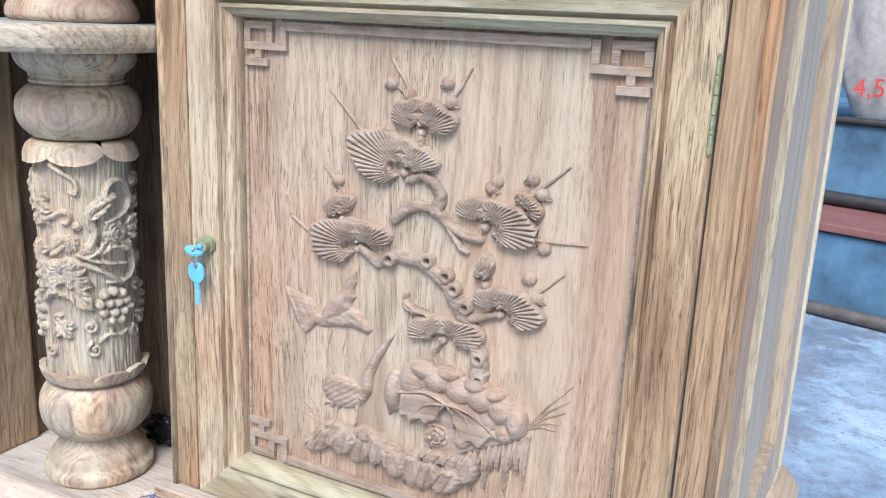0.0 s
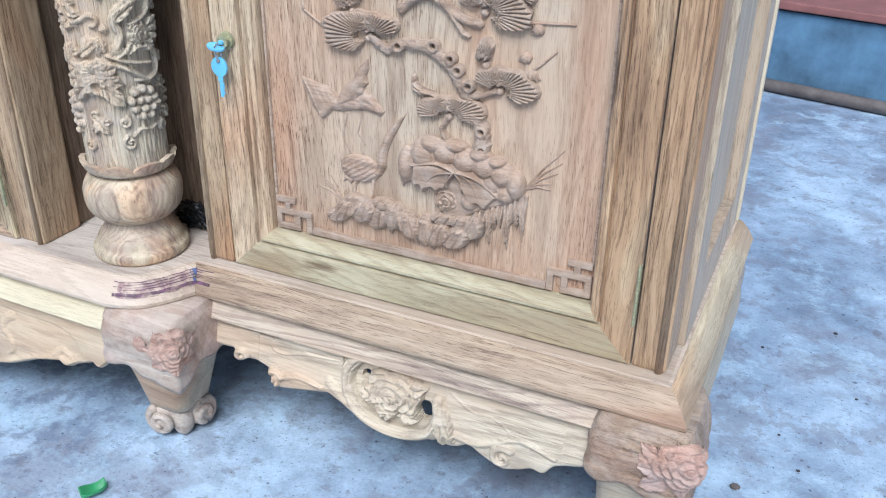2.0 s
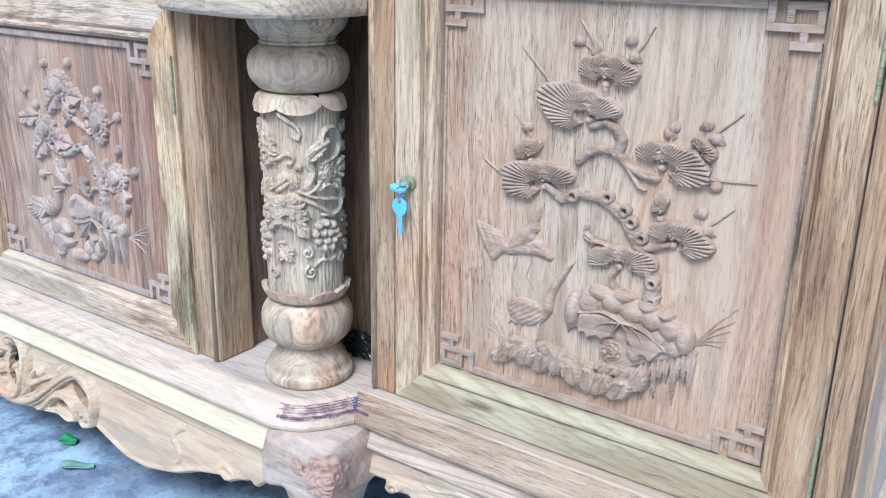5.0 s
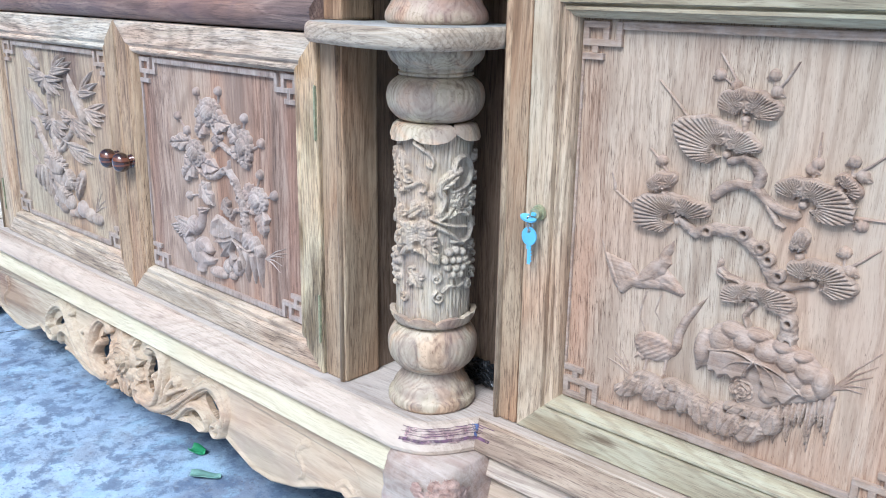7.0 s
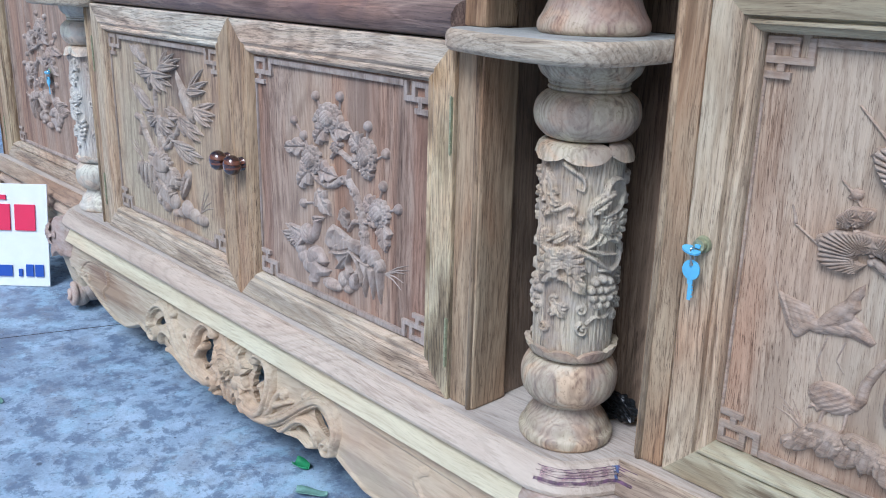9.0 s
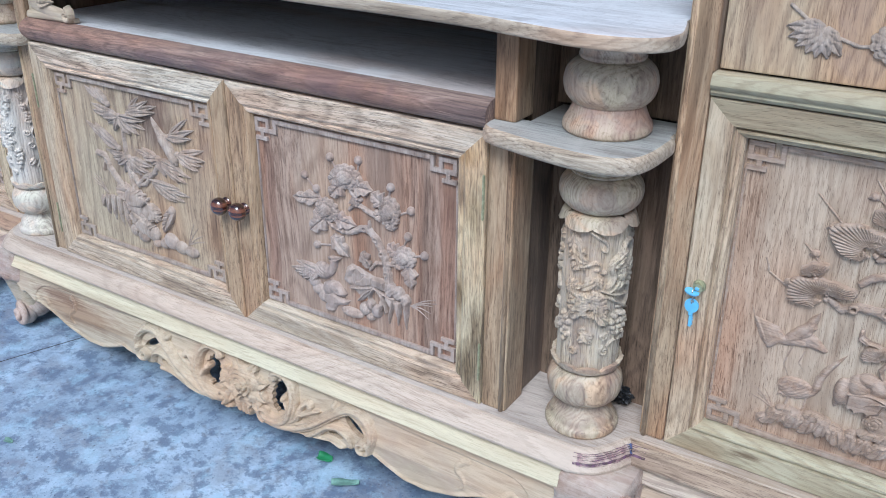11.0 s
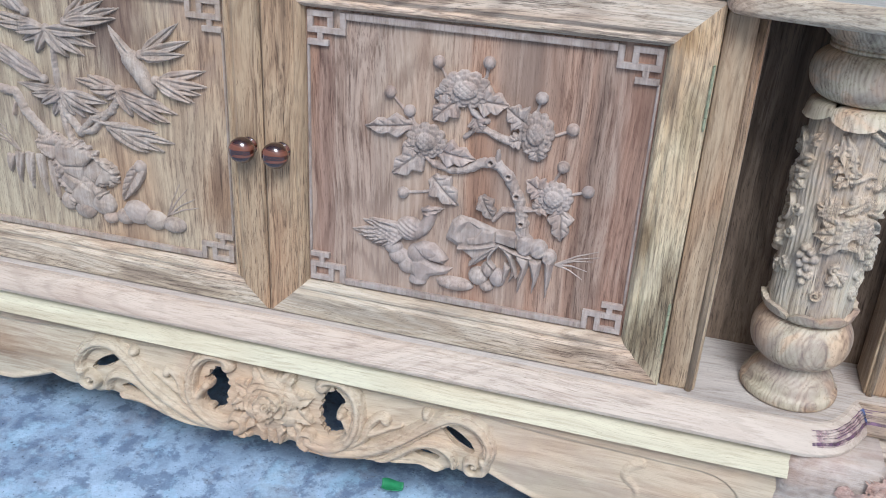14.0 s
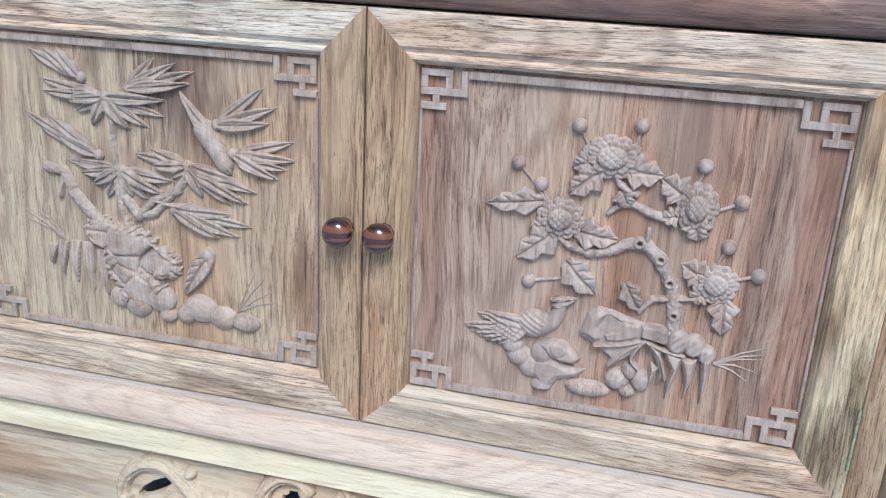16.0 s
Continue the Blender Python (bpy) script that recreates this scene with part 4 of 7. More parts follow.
    def boulder(X, Z):
        # a cliff of rounded stones that hangs over a hollow, with a webbed leaf spread below its brow
        h = h_piece(X, Z, [(158, 112), (163, 124), (181, 133), (204, 136), (233, 131), (257, 126), (275, 114), (277, 98), (267, 88), (248, 80), (233, 72), (218, 62), (200, 66), (196, 78), (194, 90), (190, 92), (181, 84), (173, 91), (166, 92), (160, 84), (157, 92)], 4.2, 4.0)
        for i, (x, z, rx, rz) in enumerate(((165, 108, 9, 18), (182, 121, 13, 15), (203, 126, 13, 13), (223, 122, 13, 12), (241, 120, 12, 13), (257, 114, 12, 13), (270, 107, 9, 14), (190, 132, 12, 8), (213, 134, 12, 6), (236, 130, 11, 6), (252, 126, 9, 5), (248, 104, 10, 9), (262, 98, 9, 9), (228, 84, 9, 9), (240, 92, 8, 8))):
            h = np.maximum(h, hatch(X, Z, h_ball(X, Z, x, z, rx, 9.5 - 0.5 * (i % 3), rz / rx), x, z, 5 * (-1) ** i))
        h = np.maximum(h, h_piece(X, Z, [(172, 112), (193, 117), (215, 114), (212, 106), (207, 93), (202, 92), (197, 87), (192, 91), (187, 89), (182, 83), (179, 91), (174, 88), (171, 94)], 8.0, 3.0))
        h = np.maximum(h, h_piece(X, Z, [(217, 114), (240, 108), (262, 93), (254, 92), (244, 79), (236, 84), (228, 80), (222, 92), (218, 100)], 8.0, 3.0))
        for pts in ([(215, 113), (204, 116), (193, 116), (172, 110)], [(215, 112), (206, 110), (195, 105), (183, 92)], [(217, 113), (225, 110), (233, 102), (243, 79)], [(219, 113), (230, 111), (241, 106), (260, 93)], [(217, 112), (221, 104), (222, 93)], [(214, 111), (209, 103), (207, 95)]):
            h = np.maximum(h, h_rod(X, Z, spline(pts, 4), 2.2, 1.1, 11.5, 0.0, 2.0))
        return np.maximum(h, h_rose(X, Z, 206, 82, 13, 12, 10.0))
    carve("carved_overhanging_rock", g, (150, 284, 54, 142), boulder, mat, par, "", 0.6, 1.3)

    def strand(X, Z):
        h = np.full(X.shape, -1.0)
        for i, (x, z, rx, rz, lean) in enumerate(((90, 42, 13, 8, 0.5), (101, 51, 14, 11, 0.4), (120, 52, 13, 14, 0.3), (135, 49, 13, 15, 0.2), (152, 53, 11, 15, 0.1), (169, 48, 12, 15, -0.2), (184, 45, 9, 18, 0.0), (198, 45, 11, 15, 0.3), (216, 46, 14, 15, 0.5), (204, 62, 16, 7, 0.6), (222, 62, 13, 9, 0.2), (234, 60, 9, 14, 0.1), (112, 62, 14, 6, 0.2), (142, 64, 14, 6, 0.0))):
            u, v = (X - x) - lean * (Z - z), Z - z
            k = np.clip(1 - (u / rx) ** 2 - (v / rz) ** 2 + 0.10 * grain(X, Z, 0.5, i), 0, 1)
            k = np.where(k > 0, (7.0 + 1.2 * (i % 3)) * np.minimum(1.0, 1.25 * np.sqrt(k)) - 1.6 * np.exp(-((u - 0.25 * rx) / 1.2) ** 2) - 1.3 * np.exp(-((u + 0.4 * rx - 0.2 * v) / 1.0) ** 2) + 0.10 * v, -1.0)
            h = np.maximum(h, hatch(X, Z, k, x, z, 6))
        for x, z in ((176, 26), (192, 24), (148, 32), (206, 28)):
            h = np.maximum(h, h_leaf(X, Z, (x + 1, z + 22), (x, z), 4.5, 5.0, 0, 0, 0.9))
        return h
    carve("carved_rocky_shore", g, (72, 250, 18, 76), strand, mat, par, "", 0.6, 1.35)

    def fringe(X, Z):
        h = np.full(X.shape, -1.0)
        for i, (x, top, low) in enumerate(((236, 78, 36), (241, 80, 50), (247, 82, 40), (252, 84, 58), (257, 88, 60), (264, 92, 40), (268, 94, 66), (273, 98, 62), (278, 100, 50))):
            k = h_leaf(X, Z, (x, top), (x - 0.5, low), 3.8, 6.5 + 1.4 * (i % 2), 0, 0, 0.95)
            h = np.maximum(h, k)
        return h
    carve("carved_waterfall", g, (228, 286, 30, 104), fringe, mat, par, "", 0.6)
    grass(g, par, mat, (277, 104), [(310, 145), (309, 134), (306, 124), (300, 108), (302, 114)])
    grass(g, par, mat, (95, 56), [(70, 80), (74, 72), (82, 80), (66, 68)])


def flower_picture(g, par, ground_mat, mat):
    stems = [[(140, 272), (148, 258), (152, 246)], [(190, 277), (188, 262), (180, 254)], [(244, 249), (240, 232), (238, 222)], [(277, 222), (262, 214), (250, 212)], [(272, 183), (266, 170), (262, 158)],
             [(299, 161), (285, 156), (272, 152)], [(91, 236), (104, 222), (118, 204)], [(112, 219), (117, 208), (122, 200)], [(108, 130), (124, 133), (146, 138)]]
    for s in stems:
        carve("carved_bud", g, box_of(s, 10), lambda X, Z: np.maximum(h_rod(X, Z, s, 1.5, 1.7, 2.6), np.where(h_ball(X, Z, *s[0], 6.4, 7.5) > 0, h_ball(X, Z, *s[0], 6.4, 7.5) + 0.35 * grain(X, Z, 1.5), -1)), mat, par, "", 0.7)
    for x, z, rx, rz in ((169, 249, 24, 16), (131, 191, 20, 16), (242, 214, 17, 19), (266, 150, 18, 15)):
        carve("carved_chrysanthemum", g, (x - 30, x + 30, z - 24, z + 24), lambda X, Z: h_bloom(X, Z, x, z, rx, rz * 1.08, 10.5), mat, par, "", 0.7)
    for a, b, w in (((116, 205), (63, 197), 9), ((162, 238), (135, 212), 11), ((180, 240), (214, 237), 12), ((130, 180), (94, 149), 12), ((144, 182), (184, 177), 11), ((139, 153), (169, 124), 12),
                    ((232, 222), (210, 236), 11), ((243, 204), (247, 184), 10), ((274, 140), (277, 102), 10), ((192, 140), (208, 114), 8), ((256, 154), (236, 164), 10), ((154, 246), (136, 236), 8),
                    ((122, 184), (104, 178), 8), ((258, 142), (246, 132), 8), ((180, 222), (188, 206), 8), ((228, 206), (214, 200), 7)):
        carve("carved_leaf", g, box_of([a, b], w + 4), lambda X, Z: h_leaf(X, Z, a, b, w * 1.25, 7.5, 5, 0.22, 0.3), mat, par, "", 0.6)
    trunk = [(239, 92), (237, 117), (231, 142), (219, 164), (206, 176), (192, 176), (175, 166), (158, 163), (141, 167)]
    carve("carved_flower_trunk", g, box_of(trunk, 12), lambda X, Z: knots_over(X, Z, h_rod(X, Z, trunk, 7.0, 4.0, 7.0, 0.5), [(200, 178), (219, 166), (229, 146), (236, 117)], 4.8), mat, par, "", 0.7)
    for pts, a, b in (([(171, 200), (180, 209), (192, 210), (206, 204), (225, 200)], 2.6, 4.2), ([(207, 116), (216, 128), (232, 131), (259, 136)], 3.0, 2.6), ([(172, 238), (178, 226), (192, 219)], 3.0, 3.4),
                      ([(141, 167), (132, 174), (131, 186)], 3.4, 2.6), ([(206, 176), (206, 190)], 3.6, 2.0)):
        rod_part("carved_branch", g, par, mat, pts, a, b, 6.0, 0.4)

    def bird(X, Z):
        # fanned tail, round scored breast, the head turned up
        h = np.full(X.shape, -1.0)
        for k, (tx, tz) in enumerate(((60, 92), (48, 78), (56, 72), (64, 68), (72, 64), (82, 62), (70, 95), (90, 62))):
            h = np.maximum(h, h_leaf(X, Z, (110, 88), (tx, tz), 6.4, 5.5 + 0.4 * k, 0, 0.04, 0.6))
        h = np.where(h > 0, h + 0.4 * np.sin(1.5 * (0.4 * X + 0.9 * Z)), h)
        k = h_ball(X, Z, 117, 90, 16, 9.5, 0.88)
        h = np.maximum(h, np.where(k > 0, k + 0.5 * np.sin(1.4 * (0.5 * X + 0.85 * Z)), k))
        h = np.maximum(h, h_rod(X, Z, spline([(122, 86), (131, 92), (137, 102), (140, 113)], 4), 8.0, 6.0, 8.5))
        h = np.maximum(h, h_leaf(X, Z, (130, 112), (154, 119), 6.0, 8.0, 3, 0.12, 0.7))
        # smooth stones heaped under it
        h = np.maximum(h, h_piece(X, Z, [(110, 44), (120, 58), (134, 60), (150, 54), (167, 52), (160, 43), (142, 37), (136, 26), (123, 24), (121, 35)], 6.5, 6.0))
        for x, z, rx, rz in ((117, 47, 12, 11), (128, 30, 10, 9), (106, 56, 12, 10), (99, 66, 11, 9), (126, 62, 11, 12)):
            h = np.maximum(h, h_ball(X, Z, x, z, rx, 8.0, rz / rx))
        k = h_piece(X, Z, [(121, 72), (132, 78), (145, 78), (155, 70), (162, 62), (156, 55), (142, 56), (132, 60)], 9.0, 5.0)
        return np.maximum(h, np.where(k > 0, k - 1.2 * np.exp(-((np.hypot(X - 141, Z - 70) - 8) / 1.1) ** 2), k))
    carve("carved_bird", g, (46, 182, 28, 122), bird, mat, par, "", 0.7)

    def hollow_rock(X, Z):
        # a folded stone: a bright bevelled horn round a sunk face, then blocks stepping down
        h = h_piece(X, Z, [(157, 86), (163, 108), (171, 115), (186, 113), (202, 108), (212, 105), (214, 88), (206, 74), (190, 60), (184, 58), (186, 68), (172, 78)], 5.0, 2.5)
        k = h_piece(X, Z, [(157, 88), (163, 108), (171, 115), (186, 113), (202, 107), (193, 102), (182, 108), (176, 97), (180, 85), (172, 79)], 10.0, 7.0)
        h = np.maximum(h, k)
        k = h_piece(X, Z, [(178, 91), (189, 95), (196, 104), (211, 105), (210, 92), (195, 86), (182, 84)], 7.5, 2.0)
        h = np.maximum(h, np.where(k > 0, k + 0.35 * np.sin(X * 0.9), k))
        h = np.maximum(h, h_piece(X, Z, [(210, 105), (222, 106), (234, 104), (234, 88), (217, 91), (210, 92)], 9.0, 2.5))
        for pts in ([(172, 79), (190, 82), (204, 86), (214, 90)], [(186, 62), (198, 76), (214, 89)], [(215, 90), (208, 80), (205, 70), (212, 62)]):
            h = np.maximum(h, h_rod(X, Z, spline(pts, 4), 2.0, 1.5, 10.0))
        for x, z, rx, rz in ((242, 93, 10, 13), (256, 91, 10, 11), (268, 84, 8, 9), (225, 98, 9, 8)):
            k = h_ball(X, Z, x, z, rx, 12.0, rz / rx)
            h = np.maximum(h, np.where(k > 0, np.minimum(k, 9.5) + 0.4 * np.sin(0.8 * (X - Z)), k))
        return h
    carve("carved_hollow_rock", g, (152, 282, 52, 120), hollow_rock, mat, par, "", 0.6)
    for x, z, rx, rz in ((170, 34, 21, 8), (195, 48, 11, 11), (216, 50, 9, 11), (205, 58, 8, 9), (205, 38, 8, 6)):
        carve("carved_pebble", g, (x - rx - 3, x + rx + 3, z - rz - 3, z + rz + 3), lambda X, Z: h_ball(X, Z, x, z, rx, 9.0, rz / rx) + 0.35 * grain(X, Z, 0.35, x), mat, par, "", 0.8)

    def drips(X, Z):
        # pointed blades of falling water
        h = np.full(X.shape, -1.0)
        for i, blade in enumerate(([(216, 90), (232, 84), (232, 70), (236, 58), (228, 46), (230, 62), (224, 76)], [(231, 86), (250, 80), (246, 62), (238, 34), (237, 52), (240, 66), (234, 76)], [(246, 80), (262, 80), (259, 58), (253, 36), (253, 54), (250, 66)], [(263, 84), (274, 82), (272, 60), (268, 33), (266, 56)], [(222, 70), (230, 66), (226, 52), (220, 42), (221, 56)])):
            k = h_piece(X, Z, blade, 8.5, 3.5)
            h = np.maximum(h, np.where(k > 0, k + 0.15 * (blade[0][0] - X) + 2.0, k))
        for pts in ([(217, 90), (226, 82), (232, 70), (236, 56)], [(218, 90), (232, 84), (250, 81)]):
            h = np.maximum(h, h_rod(X, Z, spline(pts, 4), 1.8, 1.3, 11.0))
        return h
    carve("carved_waterfall", g, (212, 280, 28, 94), drips, mat, par, "", 0.6)
    grass(g, par, mat, (275, 76), [(317, 98), (313, 86), (308, 74), (304, 64), (319, 92)])


def bamboo_picture(g, par, ground_mat, mat):
    sprays = (((158, 256), ((-72, 12), (-70, 0), (-45, -6), (-34, -18), (-16, -30), (66, 2), (64, -14), (46, -26), (26, -30), (10, -24))), ((134, 272), ((-58, 24), (-42, 26), (-26, 28))),
              ((184, 266), ((72, 22), (52, 28), (66, 10), (30, 32), (44, 14))), ((147, 198), ((-84, 38), (-58, 38), (-46, 18), (-70, 26))),
              ((170, 186), ((-62, 4), (-46, -8), (-32, -18), (-18, -32), (58, -6), (46, -20), (28, -28), (12, -26))), ((242, 198), ((-58, 6), (-40, 12), (-38, -4), (-20, -14), (74, -20), (64, -32), (46, -36), (16, -30), (56, -10))),
              ((274, 240), ((50, 40), (62, 22), (54, 6), (32, -2))), ((290, 214), ((64, 18), (64, 0), (46, -20), (30, -16), (56, -10))), ((226, 152), ((84, -8), (70, -20), (50, -24), (30, -18), (62, 2))))
    for (x, z), tips in sprays:
        def spray(X, Z):
            h = h_ball(X, Z, x, z, 5.5, 6.0)
            for i, (dx, dz) in enumerate(tips):
                k = h_leaf(X, Z, (x, z), (x + dx, z + dz), 6.3, 4.4 + 1.6 * (i % 3), 0, 0.05, 0.1)
                h = np.maximum(h, np.where(k > 0, k + 0.45 * np.sin((X * dz - Z * dx) / math.hypot(dx, dz) * 1.35), k))
            return h
        carve("carved_bamboo_spray", g, box_of([(x, z)] + [(x + dx, z + dz) for dx, dz in tips], 8), spray, mat, par, "", 0.7)
    for pts, a, b in (([(166, 252), (164, 215), (165, 182)], 3.0, 3.4), ([(165, 180), (168, 150), (176, 124)], 4.2, 5.0), ([(243, 196), (232, 172), (205, 160), (186, 140)], 3.4, 4.5), ([(88, 180), (106, 178), (116, 156), (130, 142), (150, 122)], 5.5, 6.5),
                      ([(170, 186), (172, 160), (186, 142), (204, 146), (238, 182)], 5.5, 4.0), ([(247, 158), (225, 156), (205, 160)], 2.4, 3.0), ([(100, 152), (104, 166)], 2.6, 1.6)):
        rod_part("carved_bamboo_stem", g, par, mat, pts, a, b, 6.0, 0.5)

    def bird(X, Z):
        h = h_leaf(X, Z, (272, 222), (236, 270), 9.0, 6.5, 0, 0, 0.9)
        h = np.where(h > 0, h + 0.5 * np.sin((X * 0.8 + Z * 0.6) * 1.1), h)
        h = np.maximum(h, h_rod(X, Z, [(282, 204), (272, 220), (262, 234)], 9.0, 11.0, 10.0) + 0.3 * grain(X, Z, 0.9))
        return np.maximum(h, np.maximum(h_ball(X, Z, 282, 206, 7.5, 9.5), h_leaf(X, Z, (284, 204), (288, 192), 3, 6, 0)))
    carve("carved_bird", g, (226, 296, 186, 276), bird, mat, par, "", 0.7)

    def small_bird(X, Z):
        h = h_leaf(X, Z, (262, 112), (232, 62), 12, 8.0, 6, 0, 0.5)
        return np.maximum(h, h_ball(X, Z, 260, 110, 8, 7))
    carve("carved_small_bird", g, (222, 276, 56, 122), small_bird, mat, par, "", 0.7)
    carve("carved_boulder", g, (110, 232, 40, 144), lambda X, Z: h_rocks(X, Z, [(176, 106, 34, 24), (150, 118, 26, 18), (206, 96, 26, 18), (186, 66, 30, 22), (170, 84, 24, 26)], 12.0, 20, 31), mat, par, "", 0.8)
    for x, z, rx, rz in ((180, 46, 15, 13), (206, 56, 17, 15), (250, 52, 18, 15), (274, 46, 16, 12), (298, 44, 16, 10), (234, 44, 12, 10), (160, 52, 12, 12), (214, 40, 10, 8)):
        carve("carved_pebble", g, (x - rx - 3, x + rx + 3, z - rz - 3, z + rz + 3), lambda X, Z: h_ball(X, Z, x, z, rx, 9.0, rz / rx) + 0.35 * grain(X, Z, 0.35, x), mat, par, "", 0.8)

    def drips(X, Z):
        h = np.full(X.shape, -1.0)
        for a, b in (((98, 104), (94, 62)), ((112, 106), (110, 56)), ((126, 106), (130, 48)), ((142, 100), (146, 44)), ((86, 100), (82, 74))):
            h = np.maximum(h, h_leaf(X, Z, a, b, 6.0, 6.0, 0, 0, 0.9))
        return h
    carve("carved_waterfall", g, (76, 156, 38, 112), drips, mat, par, "", 0.8)
    grass(g, par, mat, (98, 106), [(54, 132), (58, 122), (66, 136), (74, 138)])
    grass(g, par, mat, (290, 54), [(318, 92), (326, 80), (330, 70), (308, 96)])


# ---- doors ----
CENTRE_PROFILE = ((0.0, -0.018), (0.0, 0.003), (0.002, 0.005), (0.029, 0.005), (0.032, 0.0025), (0.034, 0.0015), (0.036, 0.003), (0.0395, 0.003), (0.042, 0.0), (0.0445, -0.006), (0.0445, -0.018))
SIDE_PROFILE = ((0.0, -0.03), (0.0, 0.0005), (0.0015, 0.002), (0.012, 0.0018), (0.0285, 0.0), (0.0298, -0.0050), (0.0315, -0.0062), (0.0325, -0.0012), (0.0352, -0.0012), (0.0365, -0.0040), (0.0395, -0.0055), (0.042, -0.011), (0.042, -0.03))


def frame_member(name, x0, x1, z0, z1, side, y, profile, mat, parent):
    """One mitred member of a door frame; side is one of b, t, l, r."""
    bm = bmesh.new()
    ends = ([], [])
    for u, d in profile:
        if side == "b":
            a, b = (x0 + u, z0 + u), (x1 - u, z0 + u)
        elif side == "t":
            a, b = (x0 + u, z1 - u), (x1 - u, z1 - u)
        elif side == "l":
            a, b = (x0 + u, z0 + u), (x0 + u, z1 - u)
        else:
            a, b = (x1 - u, z0 + u), (x1 - u, z1 - u)
        for e, q in zip(ends, (a, b)):
            e.append(bm.verts.new((q[0], y - d, q[1])))
    n = len(profile)
    for j in range(n):
        bm.faces.new((ends[0][j], ends[0][(j + 1) % n], ends[1][(j + 1) % n], ends[1][j]))
    bm.faces.new(ends[0])
    bm.faces.new(ends[1])
    return part(name, bm, mat, parent)


def fret(name, x, z, dx, dz, y, mat, parent, k=1.0):
    """A square Chinese fret in a corner of a panel, of raised square strips."""
    bm = bmesh.new()
    for a0, a1, b0, b1 in ((2.5, 30, 2.5, 8.5), (2.5, 43.4, 18.5, 24.5), (2.5, 8.5, 8.5, 18.5), (24, 30, 8.5, 18.5), (37.4, 43.4, 2.5, 18.5), (13, 19, 24.5, 31), (2.5, 25, 31, 37)):
        xs = sorted((x + dx * a0 * k / 1000, x + dx * a1 * k / 1000))
        zs = sorted((z + dz * b0 * k / 1000, z + dz * b1 * k / 1000))
        add_box(bm, xs[0], xs[1], y - 0.0042, y + 0.001, zs[0], zs[1], 0.0004, 1)
    return part(name, bm, mat, parent)


def hinge(parent, x, y, z0, z1, r=0.0014):
    bm = bmesh.new()
    n = 5
    for i in range(n):
        a, b = z0 + (z1 - z0) * i / n + 0.0003, z0 + (z1 - z0) * (i + 1) / n - 0.0003
        bmesh.ops.create_cone(bm, cap_ends=True, segments=12, radius1=r, radius2=r, depth=b - a, matrix=Matrix.Translation((x, y, (a + b) / 2)))
    for zz in (z0 - 0.0006, z1 + 0.0006):
        ball(bm, (x, y, zz), r * 0.8, 1, 1, 0.6, 10, 6)
    add_box(bm, x - 0.0015, x + 0.0015, y + 0.0008, y + 0.0040, z0, z1)
    return part("hinge", bm, BRASS, parent, "dull greenish brass butt hinge")


def door(cabinet, label, x0, x1, z0, z1, y, profile, mats, panel_mat, carve_mat, panel_y, picture, g, hinge_x, hinges):
    d = holder("door", cabinet, label)
    w = profile[-1][0]
    for nm, sd, mt in (("bottom_rail", "b", mats[0]), ("top_rail", "t", mats[1]), ("left_stile", "l", mats[2]), ("right_stile", "r", mats[3])):
        frame_member(nm, x0, x1, z0, z1, sd, y, profile, mt, d)
    board("panel", x0 + w - 0.004, x1 - w + 0.004, panel_y, panel_y + 0.012, z0 + w - 0.004, z1 - w + 0.004, panel_mat, d, 0)
    a0, a1, b0, b1 = x0 + w, x1 - w, z0 + w, z1 - w
    for cx, cz, dx, dz in ((a0, b0, 1, 1), (a1, b0, -1, 1), (a0, b1, 1, -1), (a1, b1, -1, -1)):
        fret("fret_corner", cx, cz, dx, dz, panel_y, carve_mat, d)
    for cz, dz in ((b0, 1), (b1, -1)):
        bm = bmesh.new()
        zs = sorted((cz + dz * 0.002, cz + dz * 0.0092))
        add_box(bm, a0 + 0.0436, a1 - 0.0436, panel_y - 0.0045, panel_y + 0.001, zs[0], zs[1], 0.0012, 2)
        part("fret_bar", bm, carve_mat, d)
    for cx, dx in ((a0, 1), (a1, -1)):
        bm = bmesh.new()
        xs = sorted((cx + dx * 0.0015, cx + dx * 0.004))
        add_box(bm, xs[0], xs[1], panel_y - 0.003, panel_y + 0.001, b0 + 0.036, b1 - 0.036, 0.0008, 1)
        part("fret_bar", bm, carve_mat, d)
    picture(g, d, panel_mat, carve_mat)
    for h0, h1 in hinges:
        hinge(d, hinge_x, y - max(q[1] for q in profile) - 0.0008, h0, h1)
    return d


def knob(parent, x, z):
    kn = holder("knob", parent, "round glossy dark lacquered wooden knob")
    rows = [(0.0098, 0.0000), (0.0098, 0.0010), (0.0088, 0.0022), (0.0082, 0.0030), (0.0095, 0.0038), (0.0096, 0.0048), (0.0084, 0.0058), (0.0105, 0.0080), (0.0134, 0.0120), (0.0142, 0.0168), (0.0130, 0.0220), (0.0088, 0.0262), (0.003, 0.0278)]
    ob = lathe("knob_turning", 0, 0, rows, KNOB, kn, "", 40)
    ob.matrix_local = Matrix.Translation((x, -0.0045, z)) @ Matrix.Rotation(radians(90), 4, "X")


# ---- the cabinet ----
cabinet = holder("tv_cabinet", None, "long unfinished carved hardwood television cabinet with columns and doors", "cabinet")
YS = 0.058


def fx(s, x):
    """Along the cabinet from its middle; the far half is a little longer than the near one."""
    return x if s > 0 else -(x + 0.022 * min(1.0, x / 0.44) + 0.2 * max(0.0, x - 0.69))


ZT = 0.2145
DOOR_TOP = 0.609

